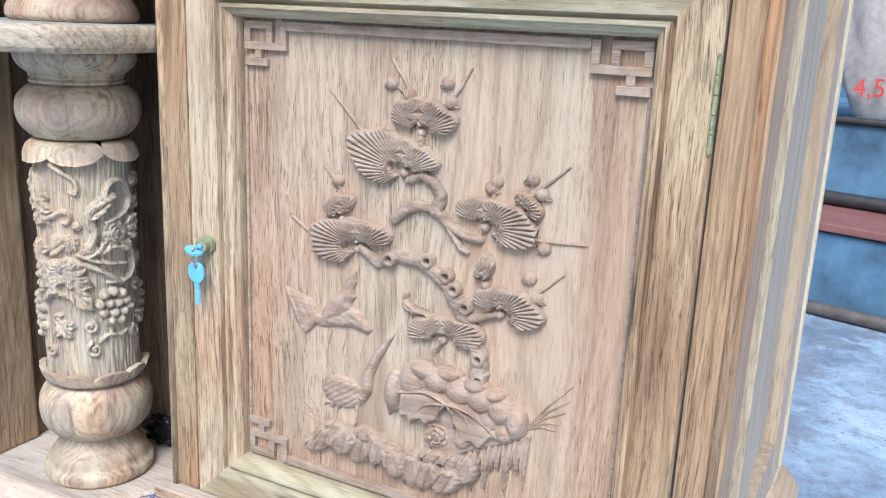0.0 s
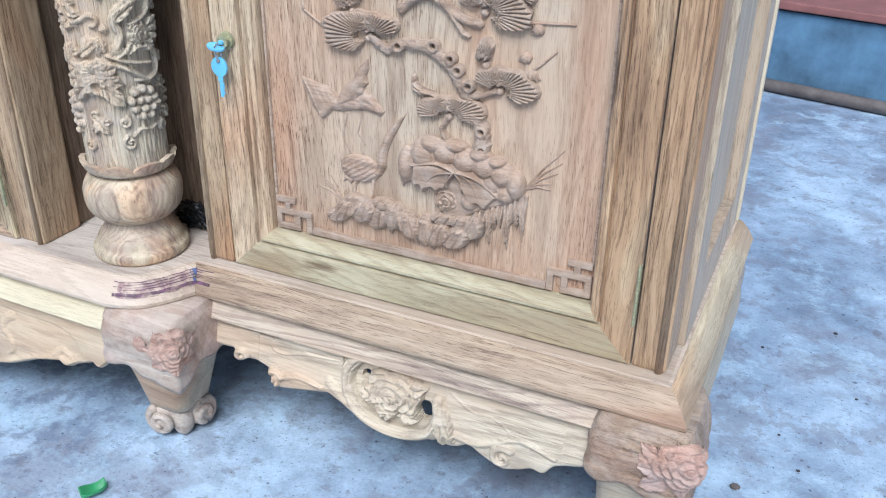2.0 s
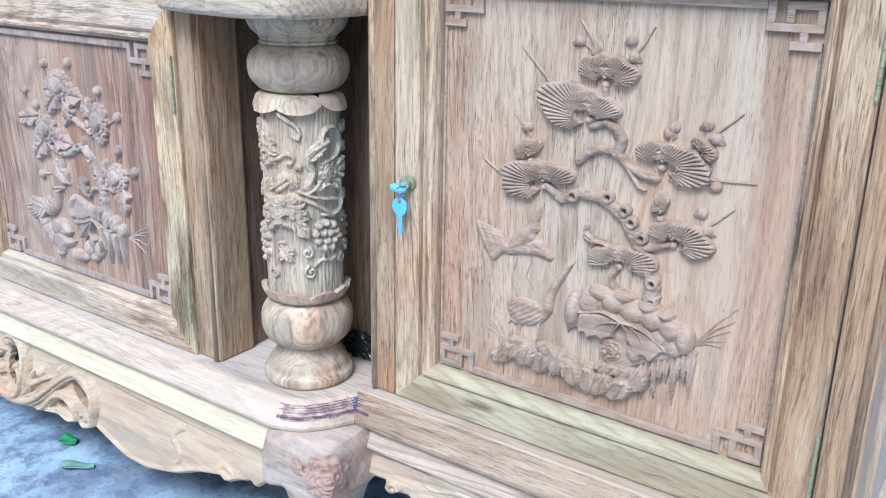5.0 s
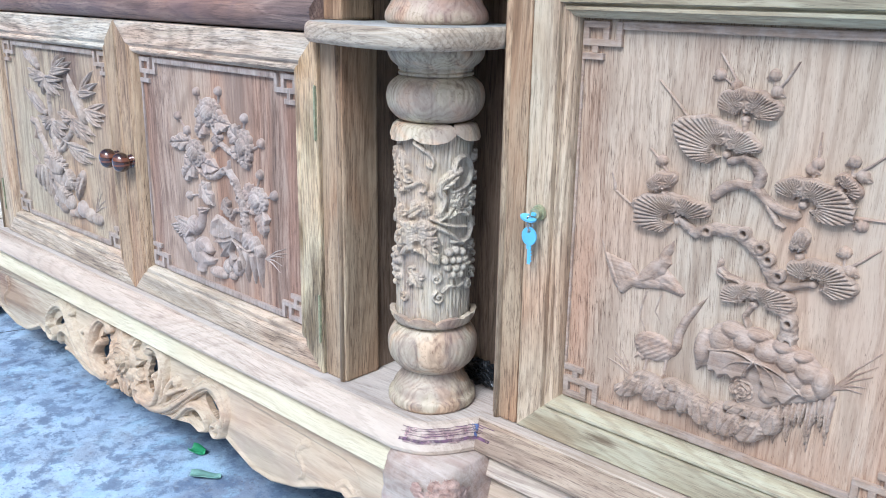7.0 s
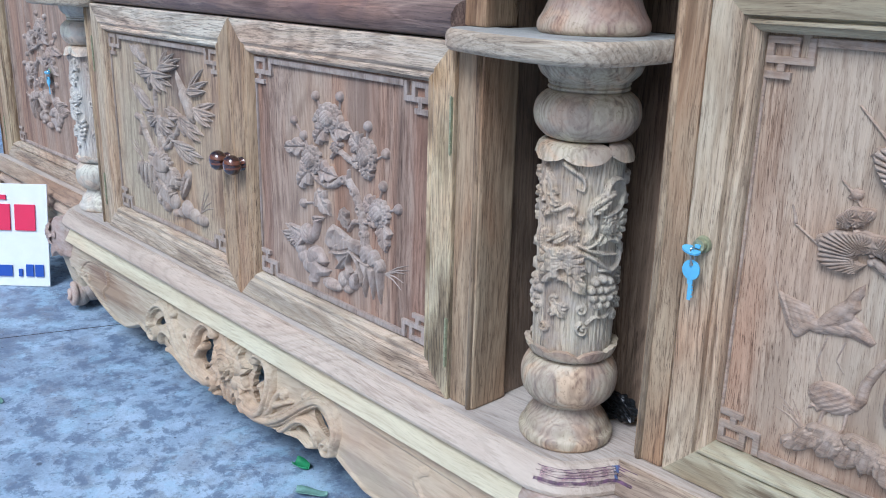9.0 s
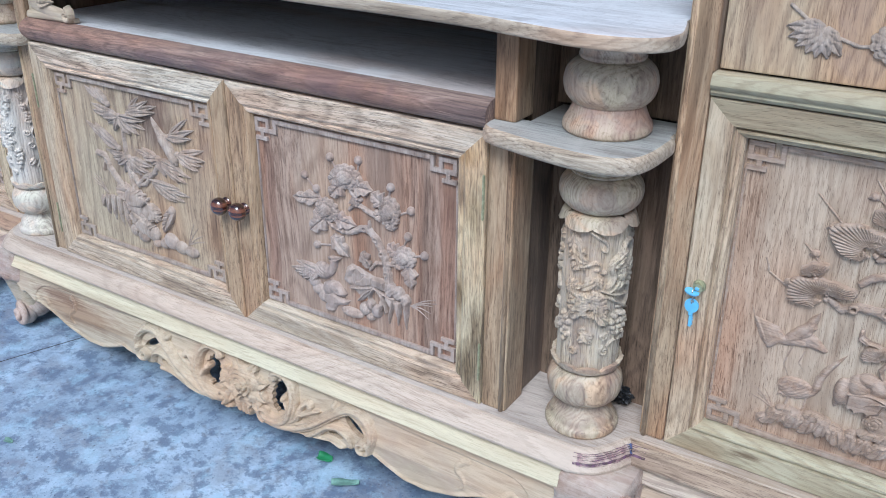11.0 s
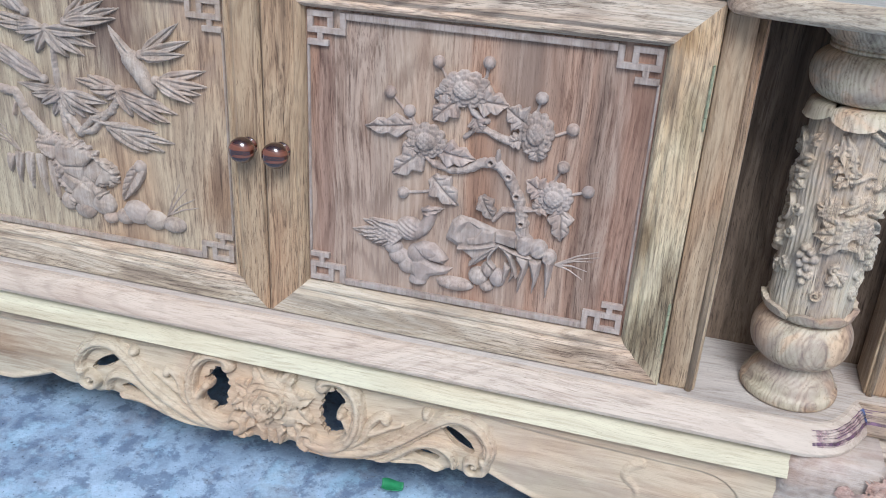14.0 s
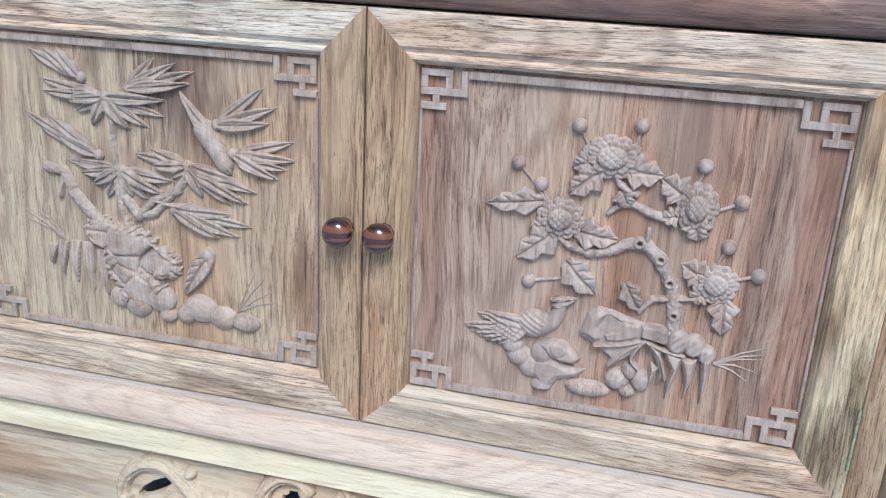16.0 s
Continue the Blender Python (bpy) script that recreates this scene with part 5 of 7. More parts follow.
# plinth: one moulded board that steps forward under the columns
ogee = spline([(0.645, 0.046), (0.637, 0.033), (0.626, 0.0125), (0.611, -0.0055), (0.590, -0.013)], 5)
half = [(1.138, 0.412), (1.138, 0.046)] + ogee
plan = [(fx(-1, x), y) for x, y in half] + [(x, y) for x, y in reversed(half)]
plinth = sweep("plinth_board", plan, ((0.0, ZT), (0.0032, ZT - 0.0004), (0.0036, ZT - 0.0020), (0.0080, ZT - 0.0036), (0.0115, ZT - 0.0072), (0.0188, ZT - 0.0160), (0.0232, ZT - 0.0232), (0.0228, ZT - 0.0268), (0.0210, ZT - 0.0283), (0.0, ZT - 0.0285)), PLINTH, cabinet, "pinkish planed plinth board with a rounded nose", True)
plinth.data.materials.append(PLINTH_DARK)
plinth.data.materials.append(PLINTH_SIDE)
# Flat top face only: the copy greyed for sky reflection.
plinth.data.materials.append(PLINTH_TOP)
for p in plinth.data.polygons:
    if abs(p.center.x) > 0.668 and abs(p.normal.z) < 0.99:
        p.material_index = 2 if abs(p.normal.x) > abs(p.normal.y) else 1
    elif p.normal.z > 0.99 and p.area > 0.05:
        p.material_index = 3
sweep("waist_strip", [(-0.606, -0.013), (0.582, -0.013)], ((0.002, ZT - 0.0288), (0.009, ZT - 0.030), (0.016, ZT - 0.038), (0.0215, ZT - 0.048), (0.025, ZT - 0.056), (0.018, ZT - 0.0575), (-0.03, ZT - 0.0577)), STRIP, cabinet, "pale yellow sapwood waist moulding")
for s in (1, -1):
    line = [(0.664, 0.046), (1.090, 0.046)]
    if s < 0:
        line = [(fx(s, 1.090), 0.046), (fx(s, 0.664), 0.046)]
    sweep("waist_strip", line, ((0.002, ZT - 0.0288), (0.009, ZT - 0.030), (0.015, ZT - 0.036), (0.0205, ZT - 0.044), (0.023, ZT - 0.050), (0.017, ZT - 0.0515), (-0.03, ZT - 0.0517)), STRIP_SIDE, cabinet)
    line = [(1.138, 0.10), (1.138, 0.36)]
    if s < 0:
        line = [(fx(s, 1.138), 0.36), (fx(s, 1.138), 0.10)]
    sweep("side_apron", line, ((0.0, ZT - 0.0288), (0.012, ZT - 0.034), (0.022, ZT - 0.056), (0.025, ZT - 0.09), (0.022, ZT - 0.118), (0.010, ZT - 0.120), (0.008, ZT - 0.03)), PLINTH_SIDE, cabinet)


def soften(pts, sigma=0.0028):
    """An outline without sharp kinks: the same line, worn by a moving mean."""
    xs = np.arange(pts[0][0], pts[-1][0], 0.0008)
    zs = np.interp(xs, [p[0] for p in pts], [p[1] for p in pts])
    k = np.arange(-12, 13) * 0.0008
    w = np.exp(-0.5 * (k / sigma) ** 2)
    zs = np.convolve(np.pad(zs, 12, mode="edge"), w / w.sum(), "valid")
    return list(zip(xs.tolist(), zs.tolist()))


def apron(name, x0, x1, ztop, lower, face, relief, holes, mat, label, y_base, step=0.0013):
    """A carved apron board: a sheet with thickness, cut to its lower outline, pierced by its holes."""
    xs = np.arange(x0, x1 + step * 0.5, step)
    lx = np.array([p[0] for p in lower])
    lz = np.array([p[1] for p in lower])
    low = np.interp(xs, lx, lz)
    rows = 84
    t = np.linspace(0, 1, rows)
    X = np.repeat(xs[None, :], rows, 0)
    Z = ztop + (low[None, :] - ztop) * t[:, None]
    h = relief(X * 1000, Z * 1000) / 1000
    edge = np.clip((Z - low[None, :]) / 0.006, 0, 1)
    Y = y_base + face(Z) - h * np.minimum(1, 0.25 + edge) + 0.004 * (1 - edge) ** 2
    cut = holes(X * 1000, Z * 1000)
    back = y_base + face(Z) + 0.010
    idx = np.arange(X.size).reshape(X.shape)
    solid = ~(cut[:-1, :-1] & cut[1:, 1:])
    r, c = np.nonzero(solid)
    front = np.stack([idx[r, c], idx[r + 1, c], idx[r + 1, c + 1], idx[r, c + 1]], 1)
    rear = front[:, ::-1] + X.size
    faces = np.concatenate([front, rear]).tolist()
    pad = np.pad(solid, 1)
    for dr, dc, a, b in ((-1, 0, (0, 0), (0, 1)), (1, 0, (1, 1), (1, 0)), (0, -1, (1, 0), (0, 0)), (0, 1, (0, 1), (1, 1))):
        rim = solid & ~pad[1 + dr:1 + dr + solid.shape[0], 1 + dc:1 + dc + solid.shape[1]]
        for i, j in zip(*np.nonzero(rim)):
            p, q = int(idx[i + a[0], j + a[1]]), int(idx[i + b[0], j + b[1]])
            faces.append((p, q, q + X.size, p + X.size))
    co = np.concatenate([np.stack([X, Y, Z], 2).reshape(-1, 3), np.stack([X, back, Z], 2).reshape(-1, 3)])
    me = bpy.data.meshes.new(name)
    me.from_pydata(co.tolist(), [], faces)
    me.update()
    ob = part(name, me, mat, cabinet, label, True)
    me.set_sharp_from_angle(angle=radians(55))
    return ob


RX = 15.0


def centre_relief(X, Z):
    x = np.abs(X - RX)
    line = np.interp(np.abs(X), (0, 250, 330, 500, 516, 528, 538, 544, 548), (150, 146, 141, 137, 135, 130, 122, 112, 90))
    h = 2.6 * np.clip((Z - line) / 2.2, 0, 1)
    h = np.where(np.abs(X) > 548, 2.6, h)
    h = np.where((x < 262) & (Z < 150 - 0.0002 * x * x), -5.0, h)
    for pts, a, b, k, v in (([(122, 54), (154, 68), (183, 74), (203, 70), (210, 64)], 8.0, 4.5, 9, 3.0), ([(37, 56), (80, 56), (122, 58), (150, 74), (178, 98), (202, 104), (219, 94), (223, 80)], 8.5, 5.0, 11, 3.6),
                            ([(70, 62), (105, 68), (140, 86), (170, 108), (196, 128), (220, 140), (246, 134), (262, 114), (258, 92)], 10.0, 7.0, 13, 4.0), ([(100, 76), (116, 92), (122, 110), (134, 122), (142, 116)], 6.5, 4.0, 9, 2.6),
                            ([(118, 96), (140, 108), (158, 116)], 5.0, 2.5, 7, 0.0), ([(176, 110), (184, 122), (187, 134)], 3.6, 2.6, 7, 0.0), ([(100, 88), (95, 102), (88, 112)], 4.5, 3.6, 9, 0.0),
                            ([(47, 72), (62, 66), (82, 70), (98, 84), (107, 108), (103, 136), (86, 152), (66, 152), (57, 143)], 10.0, 6.5, 15, 4.2)):
        h = np.maximum(h, h_rod(x, Z, spline(pts, 4), a, b, k, 0.0, v))
    h = np.maximum(h, h_ball(x, Z, 86, 114, 5.5, 11))
    h = np.maximum(h, h_scroll(x, Z, 47, 74, 13, 1.2, 4.6, -1, 4.6, 15))
    h = np.maximum(h, h_ball(x, Z, 60, 143, 8.5, 12))
    h = np.maximum(h, h_scroll(x, Z, 246, 88, 15, 1.3, 0.8, -1, 5.2, 12))
    h = np.maximum(h, h_ball(x, Z, 187, 136, 6.5, 10))
    h = np.maximum(h, h_ball(x, Z, 140, 119, 6.0, 9))
    for x0, z0, x1, z1, w in ((4, 92, 8, 47, 15), (24, 92, 44, 58, 12), (32, 108, 55, 94, 10), (28, 120, 52, 126, 11), (10, 130, 26, 156, 14)):
        k = h_leaf(x, Z, (x0, z0), (x1, z1), w, 9, 0, 0.16, 0.6)
        h = np.maximum(h, np.where(k > 0, k + 0.5 * np.sin(0.9 * (x - Z)), k))
    for i in range(6):
        a = 0.5 + i * 1.047
        px, pz = RX + 21 * math.cos(a), 109 + 19 * math.sin(a)
        k = h_ball(X, Z, px, pz, 16.5, 10.5 + 1.5 * (i % 2))
        d = np.hypot(X - RX, Z - 104)
        h = np.maximum(h, np.where(k > 0, k - 2.5 + 0.22 * (d - 14), -1))
    h = np.maximum(h, h_rose(X - RX, Z, -3, 113, 31, 27, 24))
    low = np.interp(X, [1000 * p[0] for p in edge_line], [1000 * p[1] for p in edge_line])
    bead = np.exp(-((Z - low - 6) / 3.4) ** 2) * 3.2 * np.clip((np.abs(X) - 262) / 14, 0, 1)
    h = np.where(np.abs(X) < 540, np.maximum(h, h + bead), h)
    ax = np.abs(X)
    for pts in ([(440, 132), (430, 126), (426, 114), (438, 104), (440, 92), (430, 84)], [(505, 104), (516, 112), (532, 104)], [(540, 108), (552, 114), (566, 108)]):
        h = np.maximum(h, h_rod(ax, Z, spline(pts, 4), 5.6, 2.2, 3.2, 0.0, 0.8))
    return h


def centre_holes(X, Z):
    x = np.abs(X - RX)
    a = np.hypot((x - 75 + (Z - 110) * 0.05) / 18, (Z - 110) / 29) < 1 + 0.14 * grain(X, Z, 0.24, 2.0)
    b = np.hypot((x - 117 + (Z - 100) * 0.1) / 7.5, (Z - 100) / 14) < 1
    c = np.hypot((x - 226) / 20, (Z - 113 + (x - 226) * 0.5) / 8.5) < 1
    d = np.hypot((x - 190) / 16, (Z - 86 + (x - 190) * 0.1) / 6) < 1
    deep = centre_relief(X, Z) < 3
    a = a & deep
    b = b & deep
    c = c & deep
    d = d & deep
    return a | b | c | d


edge_half = [(0.0, 0.053), (0.028, 0.050), (0.030, 0.058), (0.052, 0.054), (0.089, 0.052), (0.143, 0.060), (0.200, 0.071), (0.218, 0.064), (0.236, 0.072), (0.252, 0.068), (0.276, 0.078), (0.298, 0.068), (0.335, 0.054),
             (0.375, 0.053), (0.427, 0.066), (0.470, 0.085), (0.514, 0.097), (0.520, 0.090), (0.534, 0.099), (0.560, 0.108), (0.566, 0.101), (0.578, 0.112), (0.592, 0.118)]
edge_line = soften([(fx(-1, x), z) for x, z in reversed(edge_half[1:])] + edge_half)
apron("apron", -0.614, 0.592, ZT - 0.056, edge_line, lambda Z: np.interp(Z, (0.045, 0.10, 0.16), (-0.036, -0.037, -0.022)), centre_relief, centre_holes, APRON, "tan apron with a pierced rose and acanthus scrolls", 0.0)

SX = 893.0


def side_way(X):
    return np.where(X > 0, X, -X - 22 - 0.1667 * np.maximum(0, -X - 712))


def side_relief(X, Z):
    x = side_way(X) - SX
    h = np.where((Z < 160) & (np.abs(x) < 165), 1.6, 0.0) * np.clip((160 - Z) / 1.5, 0, 1)
    x = x + 8
    h = np.where((np.abs(x) < 56) & (Z < 158), -4.0, h)
    for pts, a, b, k in (([(-34, 168), (-48, 150), (-46, 126), (-26, 104), (6, 96), (38, 104), (50, 122), (48, 140)], 7.5, 5.0, 13), ([(-70, 128), (-46, 112), (-20, 98), (10, 93)], 5.5, 5.0, 8), ([(-134, 160), (-140, 148), (-128, 142), (-100, 148), (-60, 152)], 2.6, 2.0, 3.6), ([(-138, 112), (-124, 118), (-104, 122), (-80, 118)], 5.0, 3.4, 6), ([(70, 112), (92, 110), (112, 118), (134, 126), (168, 118)], 5.0, 3.2, 5),
                         ([(62, 152), (84, 140), (104, 140), (124, 130)], 3.2, 2.4, 2.6)):
        h = np.maximum(h, h_rod(x, Z, spline(pts, 4), a, b, k, 0.0, 0.22 * k))
    h = np.maximum(h, h_rose(x, Z, 2, 136, 30, 23, 17))
    for b, w in (((58, 92), 6.5), ((70, 99), 6.0), ((48, 97), 5.5)):
        h = np.maximum(h, h_leaf(x, Z, (53, 140), b, w, 10, 0, 0.0, 0.5))
    h = np.maximum(h, h_scroll(x, Z, -135, 112, 11, 1.3, 0.5, 1, 3.8, 8))
    h = np.maximum(h, h_scroll(x, Z, -178, 124, 9, 1.2, 0.5, 1, 3.2, 6))
    h = np.maximum(h, h_scroll(x, Z, 118, 104, 12, 1.3, 0.9, 1, 4.2, 7))
    for a, b, w in (((-16, 126), (-34, 140), 8), ((14, 124), (34, 116), 9), ((0, 122), (-6, 106), 8), ((20, 146), (38, 150), 8)):
        h = np.maximum(h, h_leaf(x, Z, a, b, w, 11, 4, 0.05, 0.4))
    return h


def side_holes(X, Z):
    x = side_way(X) - SX + 8
    return (np.hypot((x - 36) / 9, (Z - 126) / 11) < 1) | (np.hypot((x + 30) / 6, (Z - 145) / 6) < 1)


edge_side = [(-0.232, 0.128), (-0.205, 0.128), (-0.196, 0.130), (-0.190, 0.115), (-0.182, 0.122), (-0.167, 0.123), (-0.148, 0.118), (-0.141, 0.099), (-0.122, 0.103), (-0.080, 0.112), (-0.041, 0.094), (-0.002, 0.085), (0.036, 0.093), (0.044, 0.098), (0.054, 0.093),
             (0.066, 0.097), (0.074, 0.104), (0.090, 0.094), (0.110, 0.086), (0.128, 0.092), (0.138, 0.098), (0.150, 0.094), (0.158, 0.108), (0.172, 0.112), (0.205, 0.120)]
for s in (1, -1):
    low = soften([(fx(s, 0.893 + x), z) for x, z in edge_side][::s])
    a, b = sorted((fx(s, 0.664), fx(s, 1.096)))
    apron("side_front_apron", a, b, ZT - 0.050, low, lambda Z: np.interp(Z, (0.06, 0.11, 0.17), (-0.036, -0.035, -0.022)), side_relief, side_holes, APRON_SIDE, "tan side apron with a carved flower and scrolls", YS)


# Unseen board added at the back to keep sky light from under the cabinet.
board("back_apron", -1.10, 1.02, 0.385, 0.400, 0.060, ZT - 0.030, PLINTH_SIDE, cabinet, 0.002)
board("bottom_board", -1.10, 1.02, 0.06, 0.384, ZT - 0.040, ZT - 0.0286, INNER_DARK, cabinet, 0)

# legs: a carved block with a rosette on its corner, a tapered shank and a scrolled foot
def lump(x, y, z, amp):
    return amp * (noise.noise(Vector((x * 70, y * 70, z * 70))) + 0.5 * noise.noise(Vector((x * 190, y * 190, z * 190))))


def leg(cx, cy, out_x, out_y, carved=True, inset=0.022, mat=None, cut=0.1, size=1.0, bold=1.0):
    g = holder("leg", cabinet, "stubby carved leg with a rosette block and scrolled foot")
    # block: a squarish bulge drawn in under the plinth, its lower lip dipping to a point at the corner
    hand = math.copysign(1, out_x)
    corner = math.atan2(-0.054, hand * min(cut, 0.054)) if out_y < -0.3 else math.atan2(out_y, out_x)

    def wall(a, t):
        c, s = math.cos(a), math.sin(a)
        w = float(np.interp(t, (0, 0.22, 0.5, 0.8, 0.9, 1.0), (0.0445, 0.0505, 0.0538, 0.0532, 0.0552, 0.0545))) * size
        r = w * (abs(c) ** 6 + abs(s) ** 6) ** (-1 / 6)
        px = r * c
        if px * out_x > 0 and abs(px) > cut:
            px = math.copysign(cut + 0.02 * (abs(px) - cut), px)
        return Vector((cx + px, cy + r * s))

    def lip(a, t):
        off = (a - corner + math.pi) % (2 * math.pi) - math.pi
        return t ** 3 * (0.017 * math.exp(-(off / 0.42) ** 2) + 0.0028 * math.sin(8 * off))

    bm = bmesh.new()
    n, k = 96, 22
    rings = []
    for i in range(k + 1):
        t = i / k
        ring = []
        for j in range(n):
            a = 2 * math.pi * j / n
            q, z = wall(a, t), 0.186 - t * 0.063
            out = (q - Vector((cx, cy))).normalized()
            q = q + out * (lump(q.x, q.y, z, 0.0013) if carved else 0)
            ring.append(bm.verts.new((q.x, q.y, z - lip(a, t))))
        rings.append(ring)
    for a, b in zip(rings, rings[1:]):
        for j in range(n):
            bm.faces.new((a[j], a[(j + 1) % n], b[(j + 1) % n], b[j]))
    bm.faces.new(rings[0])
    bm.faces.new(rings[-1])
    part("leg_block", bm, mat or BLOCK, g, "", True)
    if carved:
        # a rose with its leaves, wrapped low over the corner of the block
        way = [corner + 0.01 * i for i in range(-130, 131)]
        pts = [wall(a, 0.5) for a in way]
        arc = [0.0]
        for p, q in zip(pts, pts[1:]):
            arc.append(arc[-1] + (q - p).length)
        arc = [v - arc[130] for v in arc]
        us, vs = np.arange(-46, 39, 0.9), np.arange(-32, 29, 0.9)
        U, V = np.meshgrid(us, vs)
        mid, rise = (2, 5) if cut < 0.1 else (-7, 9)
        h = np.maximum(h_rose(U, V, mid, rise, 25, 22, 11 * bold), h_rose(U, V, -36, 4, 9, 9, 3.0))
        if bold > 1:
            for a, b in (((-20, 6), (-45, 20)), ((-20, 0), (-46, -4)), ((-18, -8), (-42, -24))):
                h = np.maximum(h, h_leaf(U, V, a, b, 11, 4.0, 4, 0.12, 0.4))
        for deg, far, wide in ((20, 34, 10), (75, 27, 9), (128, 30, 9), (175, 34, 10), (222, 33, 11), (272, 31, 12), (322, 34, 11)):
            h = np.maximum(h, h_leaf(U, V, (mid, 0), (mid + 1.12 * far * math.cos(radians(deg)), 1 + far * 0.9 * math.sin(radians(deg))), 1.15 * wide, 5.0 if bold == 1 else 3.0, 4, 0.06, 0.4))
        bm = bmesh.new()
        grid = {}
        for i, v in enumerate(vs):
            for j, u in enumerate(us):
                if h[i, j] > 0.15:
                    a = float(np.interp(hand * u / 1000, arc, way))
                    t = min(1.0, max(0.0, (0.032 - v / 1000) / 0.063))
                    q = wall(a, t)
                    q = q + (q - Vector((cx, cy))).normalized() * (h[i, j] + 0.8) / 1000
                    grid[i, j] = bm.verts.new((q.x, q.y, 0.154 + v / 1000))
        for i, j in grid:
            q = [grid.get(c) for c in ((i, j), (i, j + 1), (i + 1, j + 1), (i + 1, j))]
            if None not in q:
                bm.faces.new(q if hand > 0 else q[::-1])
        part("rosette", bm, ROSE, g, "reddish carved rosette", True)
    # shank
    bm = bmesh.new()
    rings = []
    for i in range(9):
        t = i / 8
        z = 0.122 - t * 0.082
        w = 0.041 - 0.015 * t ** 0.8
        ox, oy = -out_x * inset * 0.9 * t ** 1.5, -out_y * inset * 0.9 * t ** 1.5
        ring = []
        for j in range(20):
            a = 2 * math.pi * j / 20
            c, s = math.cos(a), math.sin(a)
            q = (abs(c) ** 7 + abs(s) ** 7) ** (-1 / 7)
            ring.append(bm.verts.new((cx + ox + w * q * c, cy + oy + w * q * s, z)))
        rings.append(ring)
    for a, b in zip(rings, rings[1:]):
        for j in range(20):
            bm.faces.new((a[j], a[(j + 1) % 20], b[(j + 1) % 20], b[j]))
    bm.faces.new(rings[0])
    bm.faces.new(rings[-1])
    part("shank", bm, APRON, g, "", True)
    # foot: a rounded toe between two volutes
    bm = bmesh.new()
    d = Vector((out_x, out_y, 0)).normalized()
    side = Vector((-d.y, d.x, 0))
    c0 = Vector((cx, cy, 0)) - d * inset
    ball(bm, c0 + Vector((0, 0, 0.030)), 0.026, 1, 1, 0.95, 18, 12)
    ball(bm, c0 + d * 0.018 + Vector((0, 0, 0.018)), 0.0135, 0.95, 0.95, 1.6, 16, 10)
    for s in (-1, 1):
        mid = c0 + side * s * 0.0175 + d * 0.010 + Vector((0, 0, 0.0205))
        axis = (side * s * 0.75 + d).normalized()
        up = Vector((0, 0, 1))
        fwd = axis.cross(up).normalized()
        pts = []
        for i in range(30):
            f = i / 29
            a = 1.2 + s * f * 9.5
            q = 0.0165 * (1 - 0.80 * f)
            pts.append(mid + axis * (0.007 + 0.009 * f) + up * q * math.sin(a) + fwd * q * math.cos(a))
        tube(bm, pts, 0.0058, 0.0036, 8)
        ball(bm, mid, 0.0155, 1, 1, 1.2, 14, 9)
    if inset < 0.01:
        bmesh.ops.scale(bm, vec=(1.35, 1.35, 1.3), space=Matrix.Translation(-c0), verts=bm.verts)
    low = min(v.co.z for v in bm.verts)
    bmesh.ops.translate(bm, verts=bm.verts, vec=(0, 0, -low))
    part("foot", bm, BLOCK, g, "", True)
    return g


for s in (1, -1):
    leg(fx(s, 0.6255), 0.0135, s * 0.75, -0.7, True, 0.022 if s > 0 else 0.006, None, 0.049)
    leg(fx(s, 1.127), 0.060, s * 0.75, -0.65, True, 0.022, BLOCK_DARK, 0.1, 0.9, 1.5)
    leg(fx(s, 1.113), 0.368, s * 0.9, 0.3, False, 0.022, None, 0.1, 0.88)

# purple pencil and ink marks on the plinth's ogee, and a dab of blue
SLOPE = ((-0.0020, 0.0036), (-0.0036, 0.0080), (-0.0072, 0.0115), (-0.0160, 0.0188), (-0.0232, 0.0232))


def slope_at(dz):
    for (z0, o0), (z1, o1) in zip(SLOPE, SLOPE[1:]):
        if dz >= z1:
            return o0 + (o1 - o0) * (dz - z0) / (z1 - z0)
    return SLOPE[-1][1]


def ink(name, way, high, low, lift, mat, label):
    bm = bmesh.new()
    rows = []
    for j, (x, y) in enumerate(way):
        a = (Vector(way[max(j, 1)]) - Vector(way[max(j, 1) - 1])).normalized()
        b = (Vector(way[min(j, len(way) - 2) + 1]) - Vector(way[min(j, len(way) - 2)])).normalized()
        na, nb = Vector((-a.y, a.x)), Vector((-b.y, b.x))
        nrm = (na + nb).normalized()
        nrm = nrm / max(0.5, nrm.dot(na))
        k = 0.0003 * math.sin(j * 1.7 + high * 900)
        row = []
        for q in range(4):
            dz = high + (low - high) * q / 3 + k
            o = slope_at(dz) + lift
            row.append(bm.verts.new((x + nrm.x * o, y + nrm.y * o, ZT + dz + lift * 0.7)))
        rows.append(row)
    for a, b in zip(rows, rows[1:]):
        for q in range(3):
            bm.faces.new((a[q], a[q + 1], b[q + 1], b[q]))
    part(name, bm, mat, cabinet, label)


ink_way = [(0.674, 0.046), (0.660, 0.046)] + ogee
ink("ink_wash", ink_way[2:-2], -0.0045, -0.0175, 0.0005, MARKER_WASH, "faint purple wash of ink on the plinth")
for high, low, k in ((-0.0042, -0.0048, 0), (-0.0062, -0.0069, 1), (-0.0084, -0.0089, 0), (-0.0103, -0.0110, 1), (-0.0134, -0.0160, 0)):
    ink("marking_line", ink_way[k:len(ink_way) - 1 - 2 * k], high, low, 0.0008, MARKER, "purple marking line drawn on the plinth")
ink("ink_dab", ogee[1:5], -0.0040, -0.0165, 0.0011, BLUE_INK, "dab of blue marker ink on the plinth")

